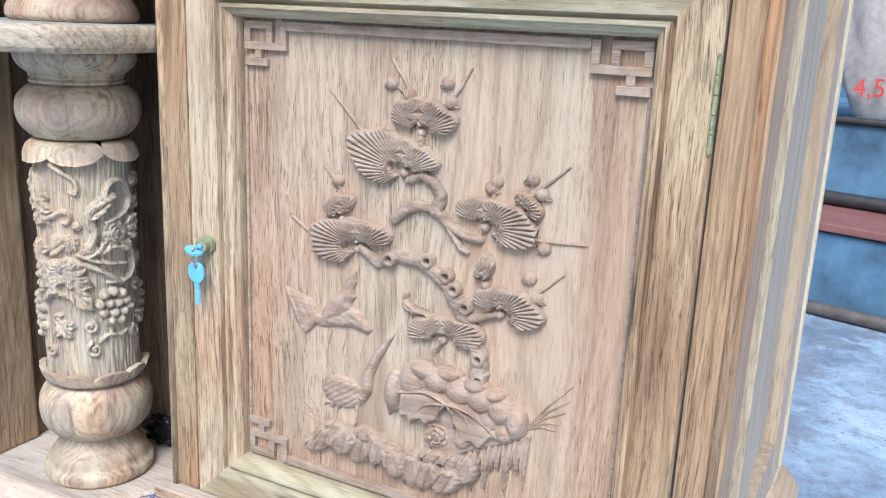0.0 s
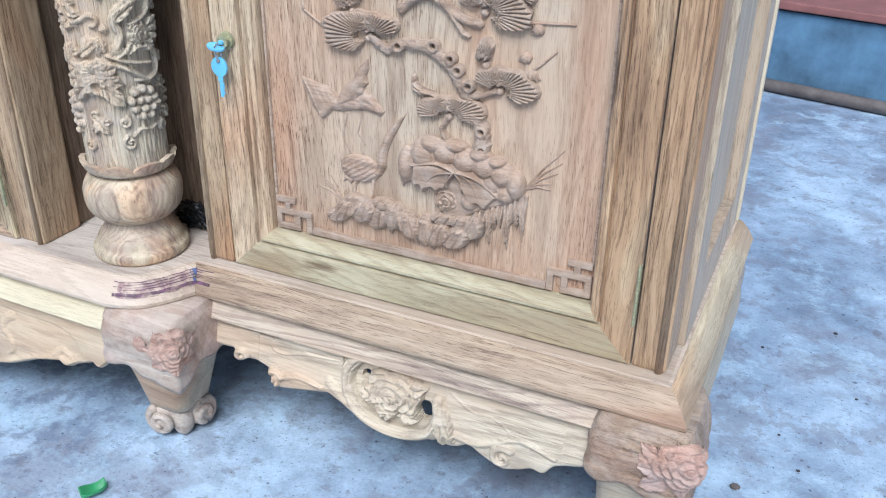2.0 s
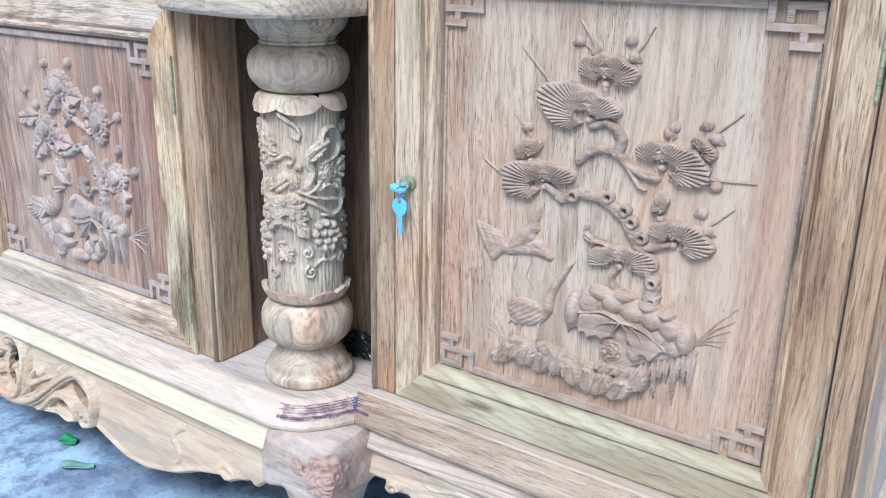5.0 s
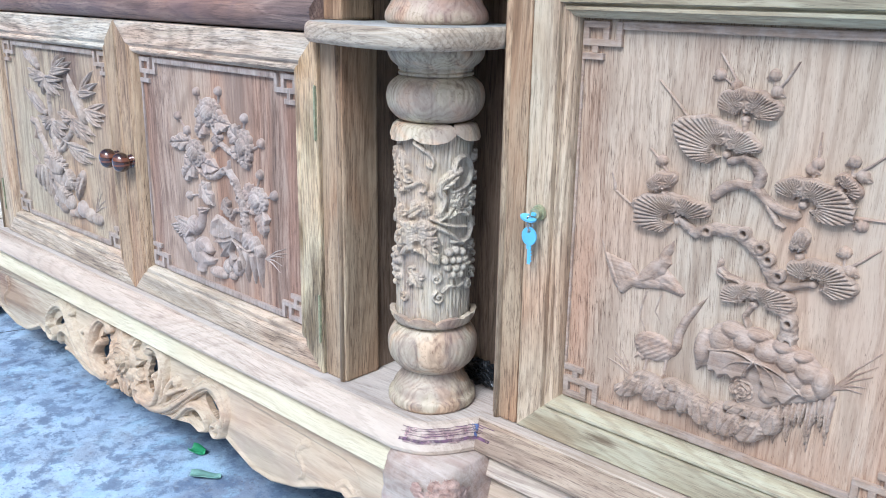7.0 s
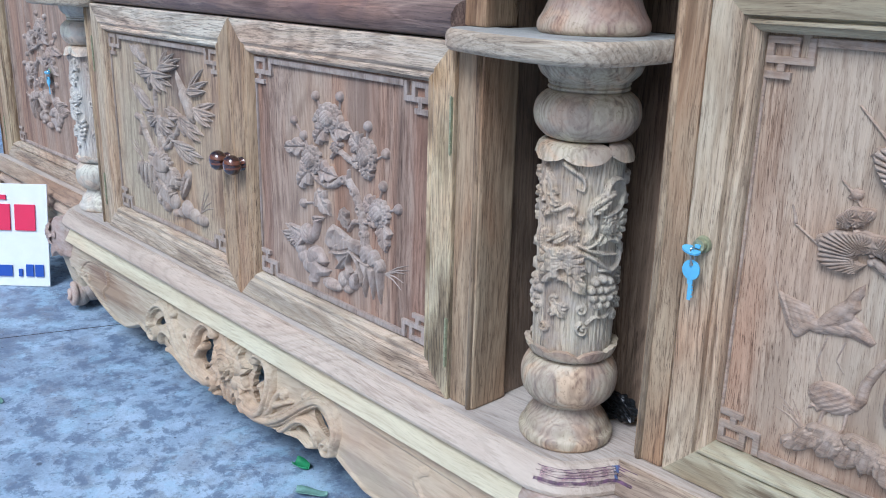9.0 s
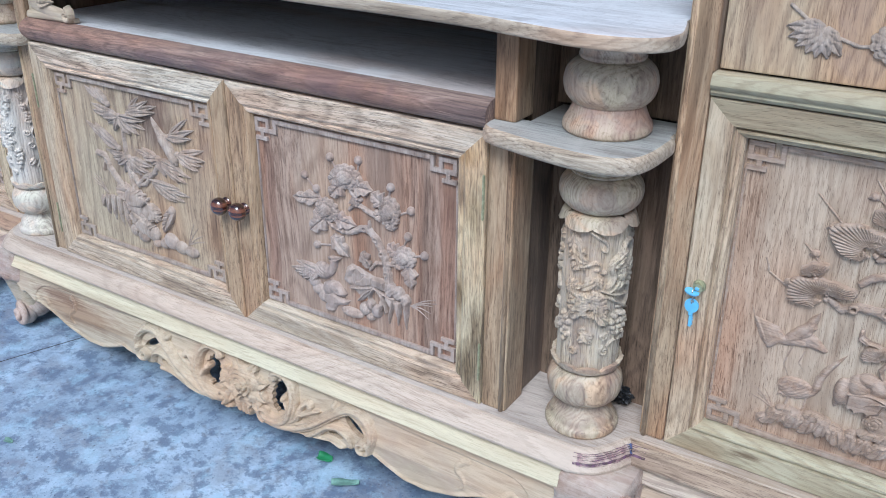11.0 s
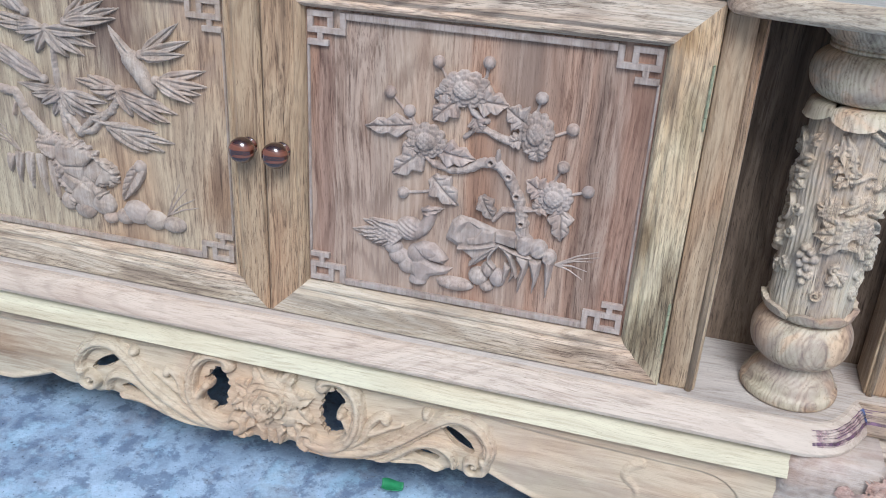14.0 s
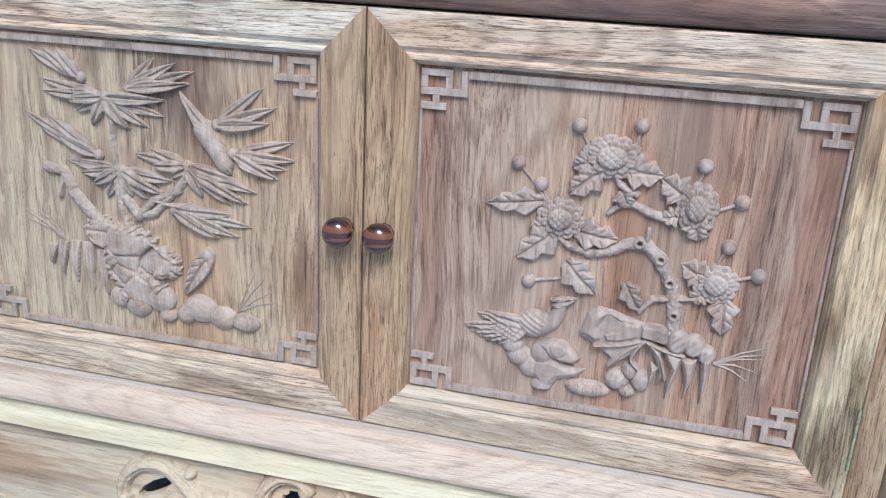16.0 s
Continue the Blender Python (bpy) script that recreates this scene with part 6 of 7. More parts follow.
# posts, partitions and rails
for s in (1, -1):
    for nm, x0, x1, y0, y1, z0, z1, mt, bv in (
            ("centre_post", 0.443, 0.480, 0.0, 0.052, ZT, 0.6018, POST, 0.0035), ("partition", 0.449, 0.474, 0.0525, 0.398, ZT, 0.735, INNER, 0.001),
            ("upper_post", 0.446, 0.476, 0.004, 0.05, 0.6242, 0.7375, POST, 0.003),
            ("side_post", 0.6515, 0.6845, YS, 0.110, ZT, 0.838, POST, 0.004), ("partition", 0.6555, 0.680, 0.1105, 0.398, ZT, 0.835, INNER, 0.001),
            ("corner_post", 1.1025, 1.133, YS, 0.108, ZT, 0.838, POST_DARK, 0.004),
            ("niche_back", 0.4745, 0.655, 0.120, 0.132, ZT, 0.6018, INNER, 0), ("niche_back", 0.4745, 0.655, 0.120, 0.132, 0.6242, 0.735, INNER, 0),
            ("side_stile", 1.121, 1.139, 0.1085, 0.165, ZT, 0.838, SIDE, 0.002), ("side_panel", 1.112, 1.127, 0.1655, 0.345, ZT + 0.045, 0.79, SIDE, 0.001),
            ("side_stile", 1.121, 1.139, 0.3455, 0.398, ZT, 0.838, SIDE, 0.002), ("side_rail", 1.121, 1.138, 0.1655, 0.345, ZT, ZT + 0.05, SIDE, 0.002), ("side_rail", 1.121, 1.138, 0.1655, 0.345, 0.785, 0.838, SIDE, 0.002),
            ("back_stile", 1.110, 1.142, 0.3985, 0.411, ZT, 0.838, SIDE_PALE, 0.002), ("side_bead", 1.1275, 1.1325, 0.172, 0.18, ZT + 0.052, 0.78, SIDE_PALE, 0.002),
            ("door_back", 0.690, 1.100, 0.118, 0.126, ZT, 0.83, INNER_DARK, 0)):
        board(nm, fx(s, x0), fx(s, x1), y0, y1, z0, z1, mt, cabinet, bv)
for s in (1, -1):
    for nm, xc, yc, z0, z1, mt in (("post_bead", 0.4735, 0.0, ZT, 0.6018, POST), ("post_bead", 0.658, YS, ZT, 0.838, POST), ("post_bead", 1.1265, YS, ZT, 0.838, POST_DARK)):
        bm = bmesh.new()
        tube(bm, [(fx(s, xc), yc + 0.0006, z0 + 0.0005), (fx(s, xc), yc + 0.0006, (z0 + z1) / 2), (fx(s, xc), yc + 0.0006, z1 - 0.0005)], 0.0036, 0.0036, 12)
        part(nm, bm, mt, cabinet, "", True)
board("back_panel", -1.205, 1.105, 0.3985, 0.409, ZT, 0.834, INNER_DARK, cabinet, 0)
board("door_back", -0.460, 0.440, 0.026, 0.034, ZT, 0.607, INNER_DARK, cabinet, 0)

# centre shelf with its dark rounded rail
board("centre_shelf", -0.469, 0.447, 0.012, 0.396, 0.624, 0.6480, SHELF, cabinet, 0.0015, "dusty grey shelf board")
sweep("shelf_rail", [(-0.466, 0.012), (0.444, 0.012)], ((0.0, 0.6485), (0.008, 0.6482), (0.018, 0.644), (0.0245, 0.636), (0.025, 0.628), (0.021, 0.620), (0.015, 0.6135), (0.006, 0.6105), (-0.012, 0.6105)), RAIL_DARK, cabinet, "dark purplish rounded shelf rail")

# bracket shelves that tie column, post and side unit
for s in (1, -1):
    front = spline([(0.4405, 0.030), (0.4410, -0.008), (0.452, -0.026), (0.485, -0.036), (0.530, -0.047), (0.580, -0.054), (0.620, -0.050), (0.643, -0.034), (0.652, -0.004), (0.654, 0.040), (0.654, 0.0565)], 5)
    outline = [(fx(s, x), y) for x, y in front + [(0.651, 0.0565), (0.651, 0.1195), (0.4805, 0.1195), (0.4805, 0.030)]]
    if s < 0:
        outline = outline[::-1]
    slab("bracket_shelf", outline, 0.6020, 0.624, SHELF_EDGE, cabinet, "pale shaped bracket shelf between post and column", 0.0075, 4, BRACKET_TOP)

# top board
half = spline([(0.0, -0.026), (0.20, -0.028), (0.40, -0.036), (0.50, -0.052), (0.575, -0.066), (0.630, -0.060), (0.660, -0.040), (0.668, -0.008), (0.660, 0.030), (0.652, 0.0565)], 5)
outline = [(fx(-1, x), y) for x, y in reversed(half[1:])] + list(half)
outline = outline + [(0.651, 0.0575), (0.651, 0.398), (-0.673, 0.398), (-0.673, 0.0575)]
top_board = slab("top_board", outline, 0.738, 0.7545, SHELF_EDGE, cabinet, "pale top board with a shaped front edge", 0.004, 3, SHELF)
# Underside takes the dark interior tone, to deepen the opening's shade by colour.
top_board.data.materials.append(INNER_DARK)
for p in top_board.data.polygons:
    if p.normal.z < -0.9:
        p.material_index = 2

# carved corner bracket in the centre opening
def spandrel(X, Z):
    h = h_rod(X, Z, [(6, 84), (10, 50), (26, 26), (60, 14), (96, 10)], 19, 9, 9)
    h = np.maximum(h, h_scroll(X, Z, 104, 12, 13, 1.2, 1.2, -1, 4.5, 10))
    h = np.maximum(h, h_rod(X, Z, [(4, 4), (60, 6), (110, 5)], 8, 6, 7))
    for a, b, w in (((34, 24), (70, 30), 8),):
        h = np.maximum(h, h_leaf(X, Z, a, b, w, 11, 4, 0.1, 0.3))
    return h


g = holder("corner_bracket", cabinet, "carved acanthus corner bracket")
carve("carved_scroll", (-0.463, 0.010, 0.6495, 1), (0, 124, 0, 88), spandrel, APRON, g, "", 0.9)
bm = bmesh.new()
add_box(bm, -0.463, -0.447, 0.010, 0.022, 0.6495, 0.735, 0.002)
add_box(bm, -0.4465, -0.345, 0.011, 0.021, 0.6495, 0.657, 0.002)
part("bracket_core", bm, APRON, g)

# side units above the doors
for s in (1, -1):
    line = [(0.686, YS - 0.002), (1.101, YS - 0.002)] if s > 0 else [(fx(s, 1.101), YS - 0.002), (fx(s, 0.686), YS - 0.002)]
    sweep("drawer_rail", line, ((-0.02, 0.704), (0.0, 0.704), (0.004, 0.703), (0.007, 0.698), (0.008, 0.692), (0.006, 0.688), (0.003, 0.686), (0.0035, 0.683), (0.0, 0.679), (-0.02, 0.6785)), RAIL_GREEN, cabinet, "greenish moulded rail under the drawer")
    dr = holder("drawer", cabinet, "drawer front with carved leaf sprays")
    board("drawer_front", fx(s, 0.688), fx(s, 1.099), 0.068, 0.09, 0.7065, 0.815, PANEL_TAN, dr, 0.002)
    g = (fx(s, 0.692), 0.0685, 0.706, s)

    def spray(X, Z):
        h = h_rod(X, Z, [(60, 74), (90, 52), (130, 40), (180, 46), (240, 44)], 2.2, 2.0, 3)
        for a in (185, 205, 225, 245, 262, 280, 300):
            h = np.maximum(h, h_leaf(X, Z, (96, 56), (96 + 40 * math.cos(radians(a)), 56 + 34 * math.sin(radians(a))), 8, 6, 4, 0.05))
        for a in (30, 60, 340, 310, 285):
            h = np.maximum(h, h_leaf(X, Z, (210, 46), (210 + 42 * math.cos(radians(a)), 46 + 34 * math.sin(radians(a))), 8, 6, 4, 0.05))
        return np.maximum(h, h_bloom(X, Z, 160, 46, 20, 18, 8, 11))
    carve("carved_leaf_spray", g, (44, 270, 4, 96), spray, CARVE_TAN, dr, "", 0.9)
    board("unit_top", fx(s, 0.640), fx(s, 1.150), 0.040, 0.412, 0.8385, 0.858, PLINTH, cabinet, 0.004)

# doors
door(cabinet, "side door carved with a pine tree, birds and rocks", 0.6858, 1.1012, 0.2155, 0.6765, YS + 0.001, SIDE_PROFILE, (RAIL_GREEN, RAIL_GREEN, STILE_PALE, STILE_CRACK), PANEL_PINK, CARVE_PINK, 0.079, pine_picture, (0.712, 0.0792, 0.246, 1), 1.1002, ((0.569, 0.627), (0.256, 0.313)))
door(cabinet, "side door carved with flowers and birds", fx(-1, 1.1012), fx(-1, 0.6858), 0.2155, 0.6765, YS + 0.001, SIDE_PROFILE, (RAIL, RAIL, STILE, STILE), PANEL_BROWN, CARVE_BROWN, 0.079, flower_picture, (-0.775, 0.0792, 0.290, -1), fx(-1, 1.1002), ((0.569, 0.627), (0.256, 0.313)))
door_r = door(cabinet, "centre door carved with chrysanthemums and a bird", 0.0008, 0.4422, 0.2155, DOOR_TOP, 0.0, CENTRE_PROFILE, (RAIL, RAIL_TOP, STILE_BROWN, STILE_SAP), PANEL_BROWN, CARVE_BROWN, 0.008, flower_picture, (0.045, 0.0082, 0.253, 1), 0.4400, ((0.495, 0.554), (0.256, 0.313)))
door_l = door(cabinet, "centre door carved with bamboo, birds and rocks", -0.4642, -0.0008, 0.2155, DOOR_TOP, 0.0, CENTRE_PROFILE, (RAIL, RAIL_TOP, STILE_PALE, STILE_BROWN), PANEL_TAN, CARVE_TAN, 0.008, bamboo_picture, (-0.422, 0.0082, 0.253, 1), -0.4643, ((0.495, 0.554), (0.256, 0.313)))
knob(door_r, 0.0208, 0.4132)
knob(door_l, -0.0175, 0.4137)


# ---- columns ----
def column_relief(S, Z):
    """Vines, leaves, blossoms and grapes round the shaft; S runs round it in millimetres."""
    h = np.full(S.shape, -1.0)
    up = lambda k: np.maximum(h, k)
    for base in (-34, 98):
        s = (S - base + 132) % 264 - 132
        # tall acanthus with a curled tail
        for a, b, w in (((-46, 194), (-27, 143), 8), ((-44, 180), (-31, 178), 5), ((-41, 172), (-26, 169), 5.5), ((-37, 163), (-22, 158), 5), ((-45, 182), (-56, 172), 6), ((-41, 168), (-52, 156), 6.5), ((-35, 156), (-46, 143), 6.5)):
            h = up(h_leaf(s, Z, a, b, w, 5.2, 4, 0.16, 0.3))
        h = up(h_rod(s, Z, spline([(-31, 152), (-23, 155), (-15, 159), (-9, 156), (-10, 150), (-15, 149)], 4), 2.6, 1.6, 4.2))
        # hooked sprig under the collar
        h = up(h_rod(s, Z, spline([(-22, 198), (-13, 192), (-5, 187), (-1, 180), (-3, 174), (-8, 176)], 4), 2.9, 1.7, 4.2, 0.0, 0.8))
        # great S-scroll
        h = up(h_rod(s, Z, spline([(6, 128), (11, 140), (6, 152), (12, 163), (27, 170)], 5), 3.4, 5.0, 6.5, 0.0, 1.6))
        h = up(h_rod(s, Z, spline([(20, 168), (23, 179), (31, 184), (41, 180), (47, 167), (39, 155), (21, 149)], 5), 2.9, 1.9, 5.0, 0.0, 0.9))
        h = up(h_leaf(s, Z, (4, 153), (30, 172), 6, 7.2, 4, 0.0, 0.5))
        # ruffled blossom and its leaves
        h = up(h_rose(s, Z, 29, 139, 11, 11, 7.5))
        for a, b, w in (((40, 143), (60, 150), 7), ((41, 138), (59, 134), 7), ((34, 130), (46, 120), 6), ((22, 131), (12, 121), 5)):
            h = up(h_leaf(s, Z, a, b, w, 5.6, 4, 0.16, 0.3))
        for x, z, r in ((-10, 132, 7.5), (6, 126, 6.5), (-22, 134, 5.5), (-3, 146, 4.0)):
            h = up(h_rose(s, Z, x, z, r, r, 5.5))
        # flower with rays and veined leaves round it
        h = up(h_rose(s, Z, -42, 122, 8.5, 8.5, 6.5))
        for a in (20, 60, 110, 170, 215, 260, 310):
            h = up(h_leaf(s, Z, (-42, 122), (-42 + 15 * math.cos(radians(a)), 122 + 14 * math.sin(radians(a))), 4.6, 4.6, 3, 0.12, 0.3))
        h = up(h_leaf(s, Z, (-30, 122), (-6, 138), 5.5, 4.6, 6, 0.0, 0.4))
        # crossing tendrils
        for pts, r0, r1 in (([(-14, 117), (-2, 114), (10, 109), (22, 101), (33, 93)], 2.8, 2.2), ([(6, 120), (18, 126), (32, 126), (44, 122), (49, 110), (45, 100), (36, 95), (20, 96)], 2.4, 1.7), ([(-4, 122), (10, 116), (24, 112), (38, 110)], 2.0, 1.6)):
            h = up(h_rod(s, Z, spline(pts, 4), r0, r1, 4.8, 0.0, 0.7))
        # vine leaf with deep pointed lobes, its blade curled up round a hollow
        for deg, far, w in ((164, 34, 9), (196, 37, 10), (226, 40, 10), (256, 25, 7), (288, 24, 7), (306, 44, 11), (336, 30, 9), (18, 25, 8), (62, 17, 8), (118, 15, 8)):
            h = up(h_leaf(s, Z, (-18, 105), (-18 + far * math.cos(radians(deg)), 105 + far * math.sin(radians(deg))), w, 7.0, 5, 0.2, 0.35))
        h = np.where(np.hypot((s + 17) / 4.5, (Z - 93) / 5.0) < 1, 1.0, h)
        # grapes
        for x, z in ((16, 85), (24, 87), (32, 84), (12, 77), (20, 77), (28, 76), (36, 77), (15, 69), (24, 68), (33, 68), (40, 71), (20, 61), (29, 61)):
            h = up(h_ball(s, Z, x, z, 4.7, 7.0))
        for x, z in ((-56, 80), (-49, 77), (-59, 72), (-52, 69), (-45, 70), (-57, 63), (-49, 61), (-54, 54), (-47, 53), (-51, 46)):
            h = up(h_ball(s, Z, x, z, 4.4, 6.0))
        # small curled leaf, spirals and a sprig
        for a, b, w in (((-25, 62), (-11, 45), 6.5), ((-22, 56), (-30, 46), 5), ((-20, 58), (-8, 58), 4.5)):
            h = up(h_leaf(s, Z, a, b, w, 4.8, 4, 0.18, 0.4))
        for x, z, r, start, way in ((-25, 63, 5.0, 1.0, 1), (3, 57, 5.5, 1.0, -1), (6, 36, 6.8, 2.0, 1), (46, 46, 6.0, 2.0, 1), (-36, 34, 6.0, 0.6, -1), (54, 88, 6.5, 3.6, 1), (56, 112, 6.0, 0.5, -1)):
            h = up(h_scroll(s, Z, x, z, r, 1.4, start, way, 2.0, 3.8))
        h = up(h_rod(s, Z, spline([(10, 42), (18, 48), (30, 46), (40, 52)], 4), 1.6, 1.2, 2.6))
        for a, b, w in (((52, 60), (64, 48), 6), ((54, 176), (66, 190), 6), ((50, 160), (64, 164), 6)):
            h = up(h_leaf(s, Z, a, b, w, 4.6, 4, 0.18, 0.4))
    return np.where(h > 0.3, h, -0.5 + 0.25 * np.sin(S * 1.3 + 2 * np.sin(Z * 0.05)))


def petals(name, cx, cy, rows, count, turn, parent, seed, notch=0.5, body=0.0032, mat=None):
    """A collar of carved petals: rows of (radius, z) from root to tip, cut into separate veined lobes."""
    rng = random.Random(seed)
    nu, nv = 17, 12
    rs, zs = [r[0] for r in rows], [r[1] for r in rows]
    tt = np.linspace(0, 1, len(rows))
    for i in range(count):
        bm = bmesh.new()
        mid = turn + 2 * math.pi * (i + 0.12 * rng.uniform(-1, 1)) / count
        wide = math.pi / count * (1.08 + 0.12 * rng.uniform(-1, 1))
        lift = 0.0006 * (i % 2) + 0.0008 * rng.random()
        long = 1.0 - 0.10 * rng.random()
        sheets = []
        for back in (0.0, body):
            grid = []
            for a in range(nv + 1):
                row = []
                for c in range(nu + 1):
                    u, v = 2 * c / nu - 1, a / nv
                    t = v * long * (1 - notch * abs(u) ** 2.2 * v)
                    r = float(np.interp(t, tt, rs)) + lift * v - back
                    z = float(np.interp(t, tt, zs))
                    r += 0.0016 * v * (abs(u) - 0.35) * -1.0 - 0.0007 * v * math.exp(-(u / 0.10) ** 2) + 0.0005 * v * math.sin(u * 13)
                    ang = mid + wide * u * (0.80 + 0.24 * math.sin(math.pi * min(1, v * 0.75)))
                    row.append(bm.verts.new((cx + r * math.cos(ang), cy + r * math.sin(ang), z)))
                grid.append(row)
            sheets.append(grid)
        for g, way in ((sheets[0], 1), (sheets[1], -1)):
            for a in range(nv):
                for c in range(nu):
                    q = (g[a][c], g[a][c + 1], g[a + 1][c + 1], g[a + 1][c])
                    bm.faces.new(q[::way])
        rim = lambda g: [g[a][0] for a in range(nv)] + [g[nv][c] for c in range(nu)] + [g[a][nu] for a in range(nv, -1, -1)]
        p, q = rim(sheets[0]), rim(sheets[1])
        for k in range(len(p) - 1):
            bm.faces.new((p[k], p[k + 1], q[k + 1], q[k]))
        bmesh.ops.recalc_face_normals(bm, faces=bm.faces)
        ob = part(name, bm, mat, parent, "", True)
        ob.data.set_sharp_from_angle(angle=radians(55))


def column(s):
    cx, cy = fx(s, 0.5745), 0.0445
    tm = TURNED if s > 0 else TURNED_PALE
    c = holder("column", cabinet, "turned column carved with vines, leaves and grapes")
    lathe("base", cx, cy, [(0.0455, ZT), (0.0485, ZT + 0.003), (0.0485, ZT + 0.010), (0.0455, ZT + 0.0135), (0.0440, ZT + 0.016), (0.0415, ZT + 0.023), (0.0335, ZT + 0.033), (0.0305, ZT + 0.040)], tm, c)
    lathe("lower_ring", cx, cy, [(0.0300, 0.2546), (0.0375, 0.258), (0.0465, 0.268), (0.0495, 0.2815), (0.0480, 0.294), (0.0415, 0.305), (0.0370, 0.3085), (0.0375, 0.3105)], tm, c)
    petals("lower_petal", cx, cy, [(0.0385, 0.3098), (0.0428, 0.3115), (0.0446, 0.3150), (0.0455, 0.3190), (0.0468, 0.3238)], 9, 0.3, c, 4, 0.30, 0.0058, tm)
    # carved shaft
    R, n, z0, z1 = 0.0402, 380, 0.3108, 0.5240
    th = np.arange(n) * 2 * math.pi / n
    zs = np.arange(z0, z1, 0.0007)
    T, Z = np.meshgrid(th, zs)
    ss = T * 42.0
    h = column_relief(ss, (Z - z0) * 1000)
    r = R + h / 1000 + 0.0003 * np.sin(T * 40) * np.sin(Z * 160)
    co = np.stack([cx + s * r * np.cos(T), cy + r * np.sin(T), Z], 2).reshape(-1, 3)
    rows = len(zs)
    i = np.arange(rows - 1)[:, None] * n + np.arange(n)[None, :]
    j = np.arange(rows - 1)[:, None] * n + (np.arange(n)[None, :] + 1) % n
    q = np.stack([i, j, j + n, i + n], 2).reshape(-1, 4)
    if s < 0:
        q = q[:, ::-1]
    me = bpy.data.meshes.new("carved_shaft")
    me.from_pydata(co.tolist(), [], q.tolist())
    me.update()
    part("carved_shaft", me, COLUMN if s > 0 else COLUMN_PALE, c, "pale carved shaft", True)
    # leaf collar over the shaft
    petals("upper_petal", cx, cy, [(0.0345, 0.5276), (0.0400, 0.5266), (0.0440, 0.5235), (0.0458, 0.5185), (0.0470, 0.5130), (0.0484, 0.5095)], 6, -0.82, c, 7, 0.34, 0.0034, tm)
    lathe("upper_ring", cx, cy, [(0.0330, 0.5280), (0.0400, 0.5310), (0.0480, 0.540), (0.0508, 0.5515), (0.0485, 0.563), (0.0415, 0.5705), (0.0360, 0.5730)], tm, c)
    lathe("neck", cx, cy, [(0.0362, 0.5732), (0.0385, 0.5745), (0.0385, 0.5765), (0.0368, 0.5775), (0.0372, 0.5785), (0.0388, 0.5797), (0.0384, 0.5815), (0.0400, 0.5828), (0.0455, 0.5875), (0.0490, 0.594), (0.0495, 0.599), (0.0480, 0.6018)], tm, c)
    up = holder("upper_column", cabinet, "short turned upper column with a fat ring")
    lathe("base", cx, cy, [(0.0490, 0.6243), (0.0520, 0.628), (0.0515, 0.635), (0.0470, 0.643), (0.0430, 0.652), (0.0410, 0.6575)], TURNED_RED, up)
    lathe("upper_ring", cx, cy, [(0.0410, 0.6578), (0.0440, 0.659), (0.0510, 0.668), (0.0540, 0.682), (0.0510, 0.696), (0.0430, 0.705), (0.0370, 0.708)], tm, up)
    lathe("neck", cx, cy, [(0.0365, 0.7082), (0.0385, 0.712), (0.0370, 0.716), (0.0400, 0.724), (0.0450, 0.732), (0.0450, 0.738)], TURNED_RED, up)


column(1)
column(-1)


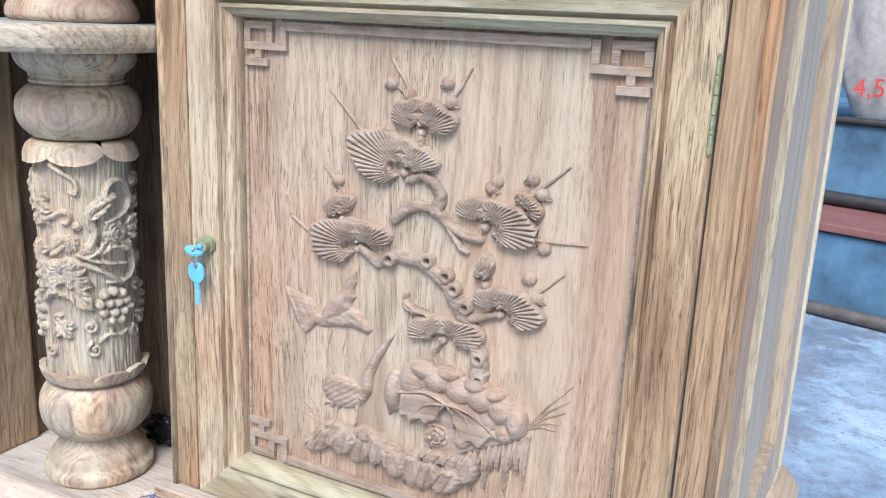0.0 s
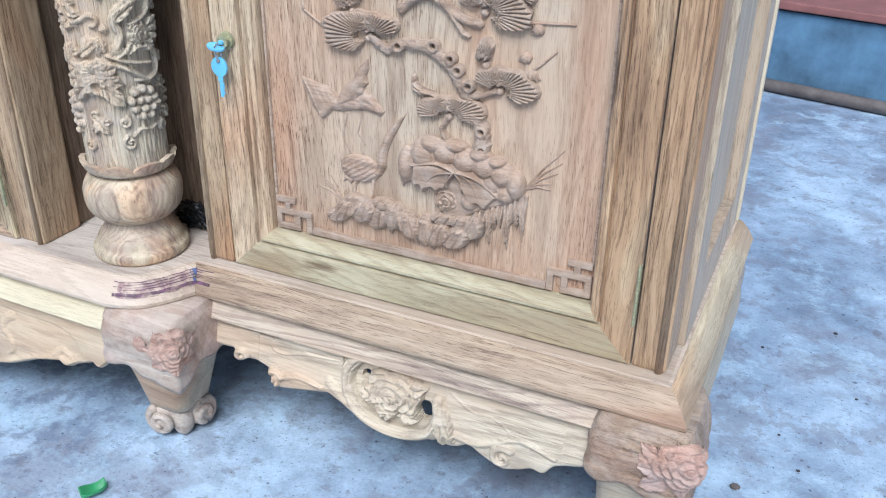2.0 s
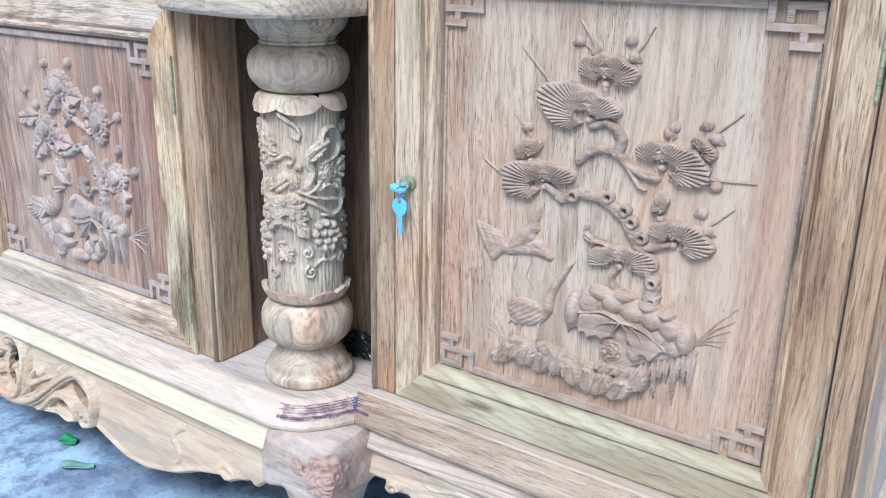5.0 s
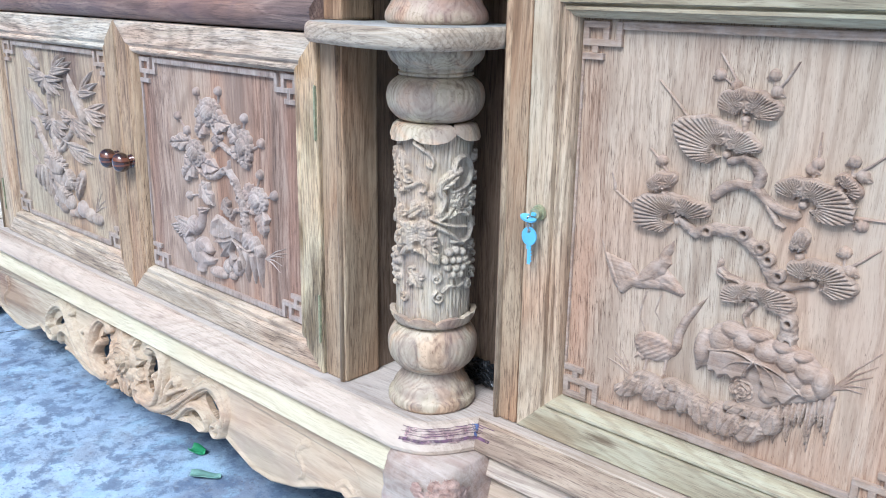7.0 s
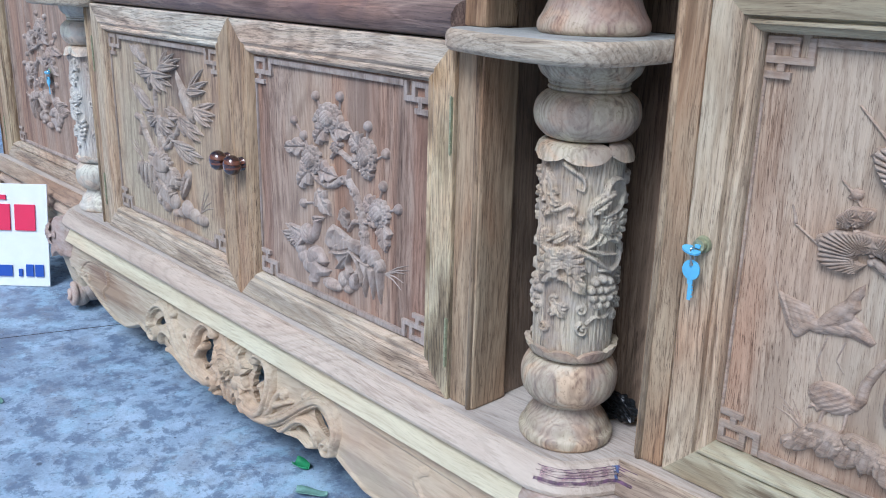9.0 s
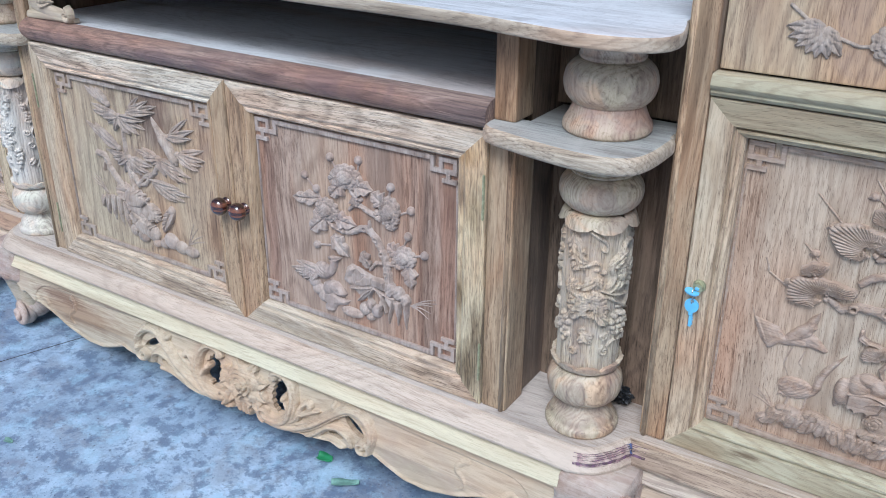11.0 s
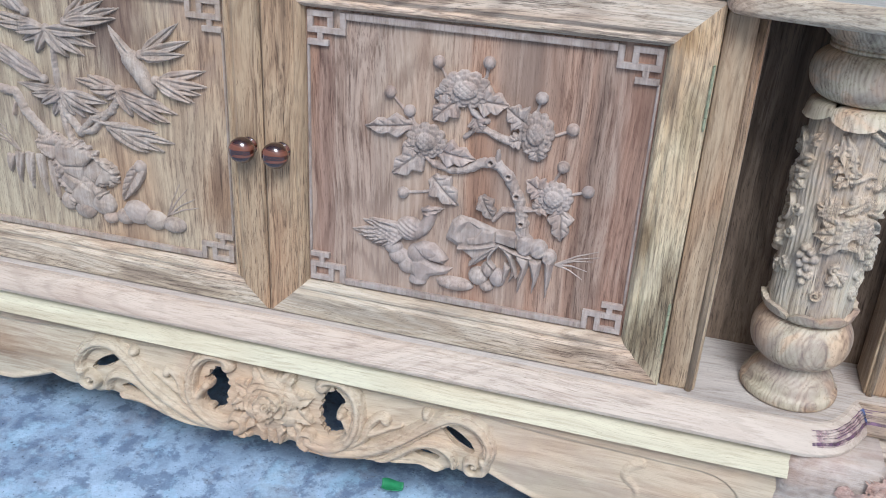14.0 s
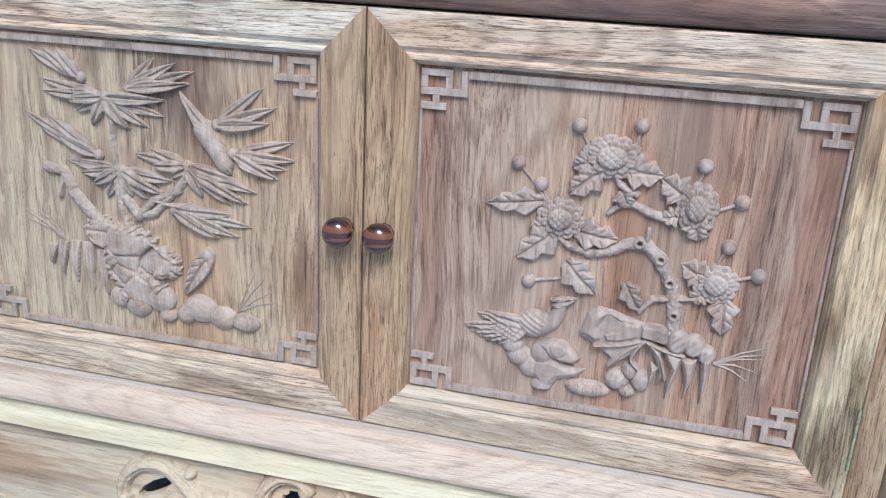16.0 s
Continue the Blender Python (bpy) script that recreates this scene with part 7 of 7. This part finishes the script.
# ---- lock and keys ----
def keys(s):
    x, y, z = (0.7035, YS - 0.0005, 0.4500) if s > 0 else (-0.902, 0.0785, 0.4500)
    bm = bmesh.new()
    bmesh.ops.create_cone(bm, cap_ends=True, segments=28, radius1=0.0080, radius2=0.0074, depth=0.003, matrix=Matrix.Translation((x, y - 0.0015, z)) @ Matrix.Rotation(radians(90), 4, "X"))
    bmesh.ops.create_cone(bm, cap_ends=True, segments=24, radius1=0.0058, radius2=0.0056, depth=0.006, matrix=Matrix.Translation((x, y - 0.0055, z)) @ Matrix.Rotation(radians(90), 4, "X"))
    part("lock", bm, BRASS, cabinet, "round brass cylinder lock")
    ks = holder("key_set", None, "two keys with pale blue bows on a steel ring", "key")
    yk = y - 0.0070
    bm = bmesh.new()
    bmesh.ops.create_cone(bm, cap_ends=True, segments=24, radius1=0.0078, radius2=0.0078, depth=0.0020, matrix=Matrix.Translation((x - 0.005, yk - 0.004, z - 0.0045)) @ pose(0, 0, 0, 14, 10, 0) @ Matrix.Diagonal((1.15, 0.75, 1, 1)))
    add_box(bm, x - 0.0025, x + 0.0025, yk - 0.004, yk + 0.0008, z - 0.002, z + 0.0015, 0.0006, 1)
    part("key", bm, KEY_BLUE, ks)
    bm = bmesh.new()
    pts = [(x - 0.003 + 0.0012 * math.sin(k * 0.7), yk - 0.0045 + 0.0036 * math.cos(2 * math.pi * k / 20), z - 0.0105 + 0.0085 * math.sin(2 * math.pi * k / 20)) for k in range(21)]
    tube(bm, pts, 0.0009, 0.0009, 6)
    part("ring", bm, STEEL, ks)
    bm = bmesh.new()
    kz = z - 0.0225
    n = 30
    loops = []
    for yy in (yk - 0.0050, yk - 0.0030):
        outer = [bm.verts.new((x - 0.003 + 0.0085 * math.cos(2 * math.pi * i / n), yy, kz + 0.0092 * math.sin(2 * math.pi * i / n))) for i in range(n)]
        inner = [bm.verts.new((x - 0.003 + 0.0021 * math.cos(2 * math.pi * i / n), yy, kz + 0.0055 + 0.0021 * math.sin(2 * math.pi * i / n))) for i in range(n)]
        loops.append((outer, inner))
    for i in range(n):
        k = (i + 1) % n
        for o, q in loops:
            bm.faces.new((o[i], o[k], q[k], q[i]))
        for which in (0, 1):
            bm.faces.new((loops[0][which][i], loops[0][which][k], loops[1][which][k], loops[1][which][i]))
    add_box(bm, x - 0.0058, x - 0.0004, yk - 0.0046, yk - 0.0030, kz - 0.0135, kz - 0.0088, 0.0004, 1)
    add_box(bm, x - 0.0046, x - 0.0010, yk - 0.0044, yk - 0.0032, kz - 0.0285, kz - 0.0138, 0.0003, 1)
    for i in range(4):
        add_box(bm, x - 0.0009, x + 0.0001 + 0.0004 * (i % 2), yk - 0.0043, yk - 0.0033, kz - 0.0165 - i * 0.003, kz - 0.0145 - i * 0.003)
    part("key", bm, KEY_BLUE, ks)


keys(1)
keys(-1)


# ---- loose things ----
def crumple(name, c, r, mat, label, category, seed):
    bm = bmesh.new()
    bmesh.ops.create_icosphere(bm, subdivisions=4, radius=1)
    for v in bm.verts:
        d = v.co.normalized()
        k = 1 + 0.55 * abs(noise.noise(d * 2.3 + Vector((seed, 0, 0)))) - 0.35 * abs(noise.noise(d * 5.1 + Vector((0, seed, 0)))) + 0.1 * noise.noise(d * 11)
        v.co = Vector((d.x * r[0] * k, d.y * r[1] * k, d.z * r[2] * k))
    low = min(v.co.z for v in bm.verts)
    for v in bm.verts:
        v.co = v.co + Vector((c[0], c[1], c[2] - low))
    return tagged(part(name, bm, mat, None, ""), label, category)


crumple("plastic_bag", (0.598, 0.104, ZT + 0.0002), (0.024, 0.008, 0.014), BLACK_BAG, "small crumpled black plastic bag behind the column", "bag", 3.0)


def leaf_scrap(name, x, y, turn, length, width, curl, mat, label):
    bm = bmesh.new()
    n = 10
    rows = []
    for i in range(n + 1):
        t = i / n
        w = width * math.sin(math.pi * (0.12 + 0.8 * t)) ** 0.7
        rows.append([bm.verts.new(((t - 0.5) * length, k * w, 0.0012 + curl * ((2 * t - 1) ** 2 * 0.5 + abs(k) ** 2) + 0.002 * math.sin(5 * t + k))) for k in (-1, -0.5, 0, 0.5, 1)])
    for a, b in zip(rows, rows[1:]):
        for j in range(4):
            bm.faces.new((a[j], a[j + 1], b[j + 1], b[j]))
    low = min(v.co.z for v in bm.verts)
    bmesh.ops.translate(bm, verts=bm.verts, vec=(0, 0, 0.0004 - low))
    ob = part(name, bm, mat, None, "", True)
    sol = ob.modifiers.new("thickness", "SOLIDIFY")
    sol.thickness, sol.offset = 0.0006, 1.0
    ob.matrix_world = Matrix.Translation((x, y, 0)) @ pose(0, 0, 0, 0, 0, turn)
    return tagged(ob, label, "leaf")


crumple("stone_chip", (1.204, 0.197, 0.0002), (0.0045, 0.0034, 0.0028), HOSE_GREY, "small grey stone chip on the concrete", "stone chip", 8.0)
for x, y, r, seed in ((1.195, 0.49, 0.0022, 5.0), (1.281, 0.569, 0.0026, 6.0), (1.314, 0.422, 0.0019, 7.0), (1.236, 0.31, 0.0017, 9.0), (1.262, 0.255, 0.0021, 11.0)):
    crumple("grit_crumb", (x, y, 0.0002), (r, r * 0.7, r * 0.5), DARK_BAR, "dark crumb of grit on the concrete", "grit", seed)
leaf_scrap("leaf_scrap", 0.158, -0.012, 10, 0.026, 0.011, 0.006, LEAF, "folded bright green leaf scrap on the concrete")
leaf_scrap("leaf_scrap", 0.224, -0.041, 35, 0.044, 0.009, 0.004, LEAF_PALE, "curled pale green leaf on the concrete")
leaf_scrap("leaf_scrap", 0.604, -0.104, 70, 0.027, 0.009, 0.009, LEAF, "rolled green leaf stalk on the concrete")
leaf_scrap("leaf_scrap", -0.317, -0.268, 15, 0.016, 0.006, 0.003, LEAF_PALE, "tiny green leaf crumb on the concrete")

# white painted signboard that leans on the far side unit
sign = holder("signboard", None, "white signboard with red and blue painted lettering leaning on the cabinet", "sign")
m = Matrix.Translation((-0.802, -0.012, 0.0012)) @ Matrix.Rotation(radians(46), 4, "Z") @ Matrix.Rotation(radians(-9), 4, "X")


def sign_part(name, x0, x1, z0, z1, d, mat, label=""):
    bm = bmesh.new()
    add_box(bm, x0, x1, -d, 0.004 if d < 0.003 else -0.0006, z0, z1, 0.0012 if name == "board" else 0)
    bmesh.ops.transform(bm, matrix=m, verts=bm.verts)
    part(name, bm, mat, sign, label)


sign_part("board", -0.62, 0.0, 0.0, 0.222, 0.0, SIGN_WHITE)
for x0, x1, z0, z1 in ((-0.070, -0.026, 0.122, 0.178), (-0.118, -0.080, 0.122, 0.178), (-0.170, -0.130, 0.122, 0.178), (-0.112, -0.088, 0.188, 0.198)):
    sign_part("red_bar", x0, x1, z0, z1, 0.0034, SIGN_RED)
for x0, x1 in ((-0.030, -0.012), (-0.050, -0.034), (-0.066, -0.058), (-0.125, -0.080), (-0.21, -0.14)):
    sign_part("blue_bar", x0, x1, 0.022, 0.048 if x1 > -0.055 else (0.038 if x1 > -0.07 else 0.046), 0.0034, SIGN_BLUE)

# printed sack on the ledge behind
bm = bmesh.new()
bmesh.ops.create_icosphere(bm, subdivisions=4, radius=1)
for v in bm.verts:
    d = v.co.copy()
    k = 1 + 0.10 * noise.noise(d * 2.1) + 0.05 * noise.noise(d * 6)
    taper = 1 - 0.45 * max(0, d.z) ** 1.3
    v.co = Vector((math.copysign(abs(d.x) ** 0.4, d.x) * 0.21 * k * taper, math.copysign(abs(d.y) ** 0.4, d.y) * 0.12 * k * taper, max(-0.9, d.z) * 0.30 * k))
low = min(v.co.z for v in bm.verts)
bmesh.ops.translate(bm, verts=bm.verts, vec=(0, 0, -low))
sack = holder("sack", None, "dusty white woven sack with red print on the ledge", "sack")
body = part("sack_body", bm, SACK, sack, "", True)
txt = bpy.data.curves.new("print", "FONT")
txt.body, txt.size, txt.extrude, txt.align_x = "4,5", 0.064, 0.0008, "CENTER"
txt.materials.append(SACK_RED)
tob = new("red_print", txt)
tob.parent = sack
tob.matrix_local = Matrix.Translation((-0.108, -0.130, 0.066)) @ Matrix.Rotation(radians(84), 4, "X") @ Matrix.Rotation(radians(4), 4, "Z")
bm = bmesh.new()
tube(bm, [(-0.05, 0.0, 0.52), (0.0, -0.01, 0.56), (0.07, -0.02, 0.62)], 0.03, 0.012, 10)
part("sack_neck", bm, HOSE_GREY, sack, "", True)
sack.matrix_world = Matrix.Translation(WALL_AT) @ pose(0.03, 0.415, 0.4256, 0, 0, WALL_TURN)
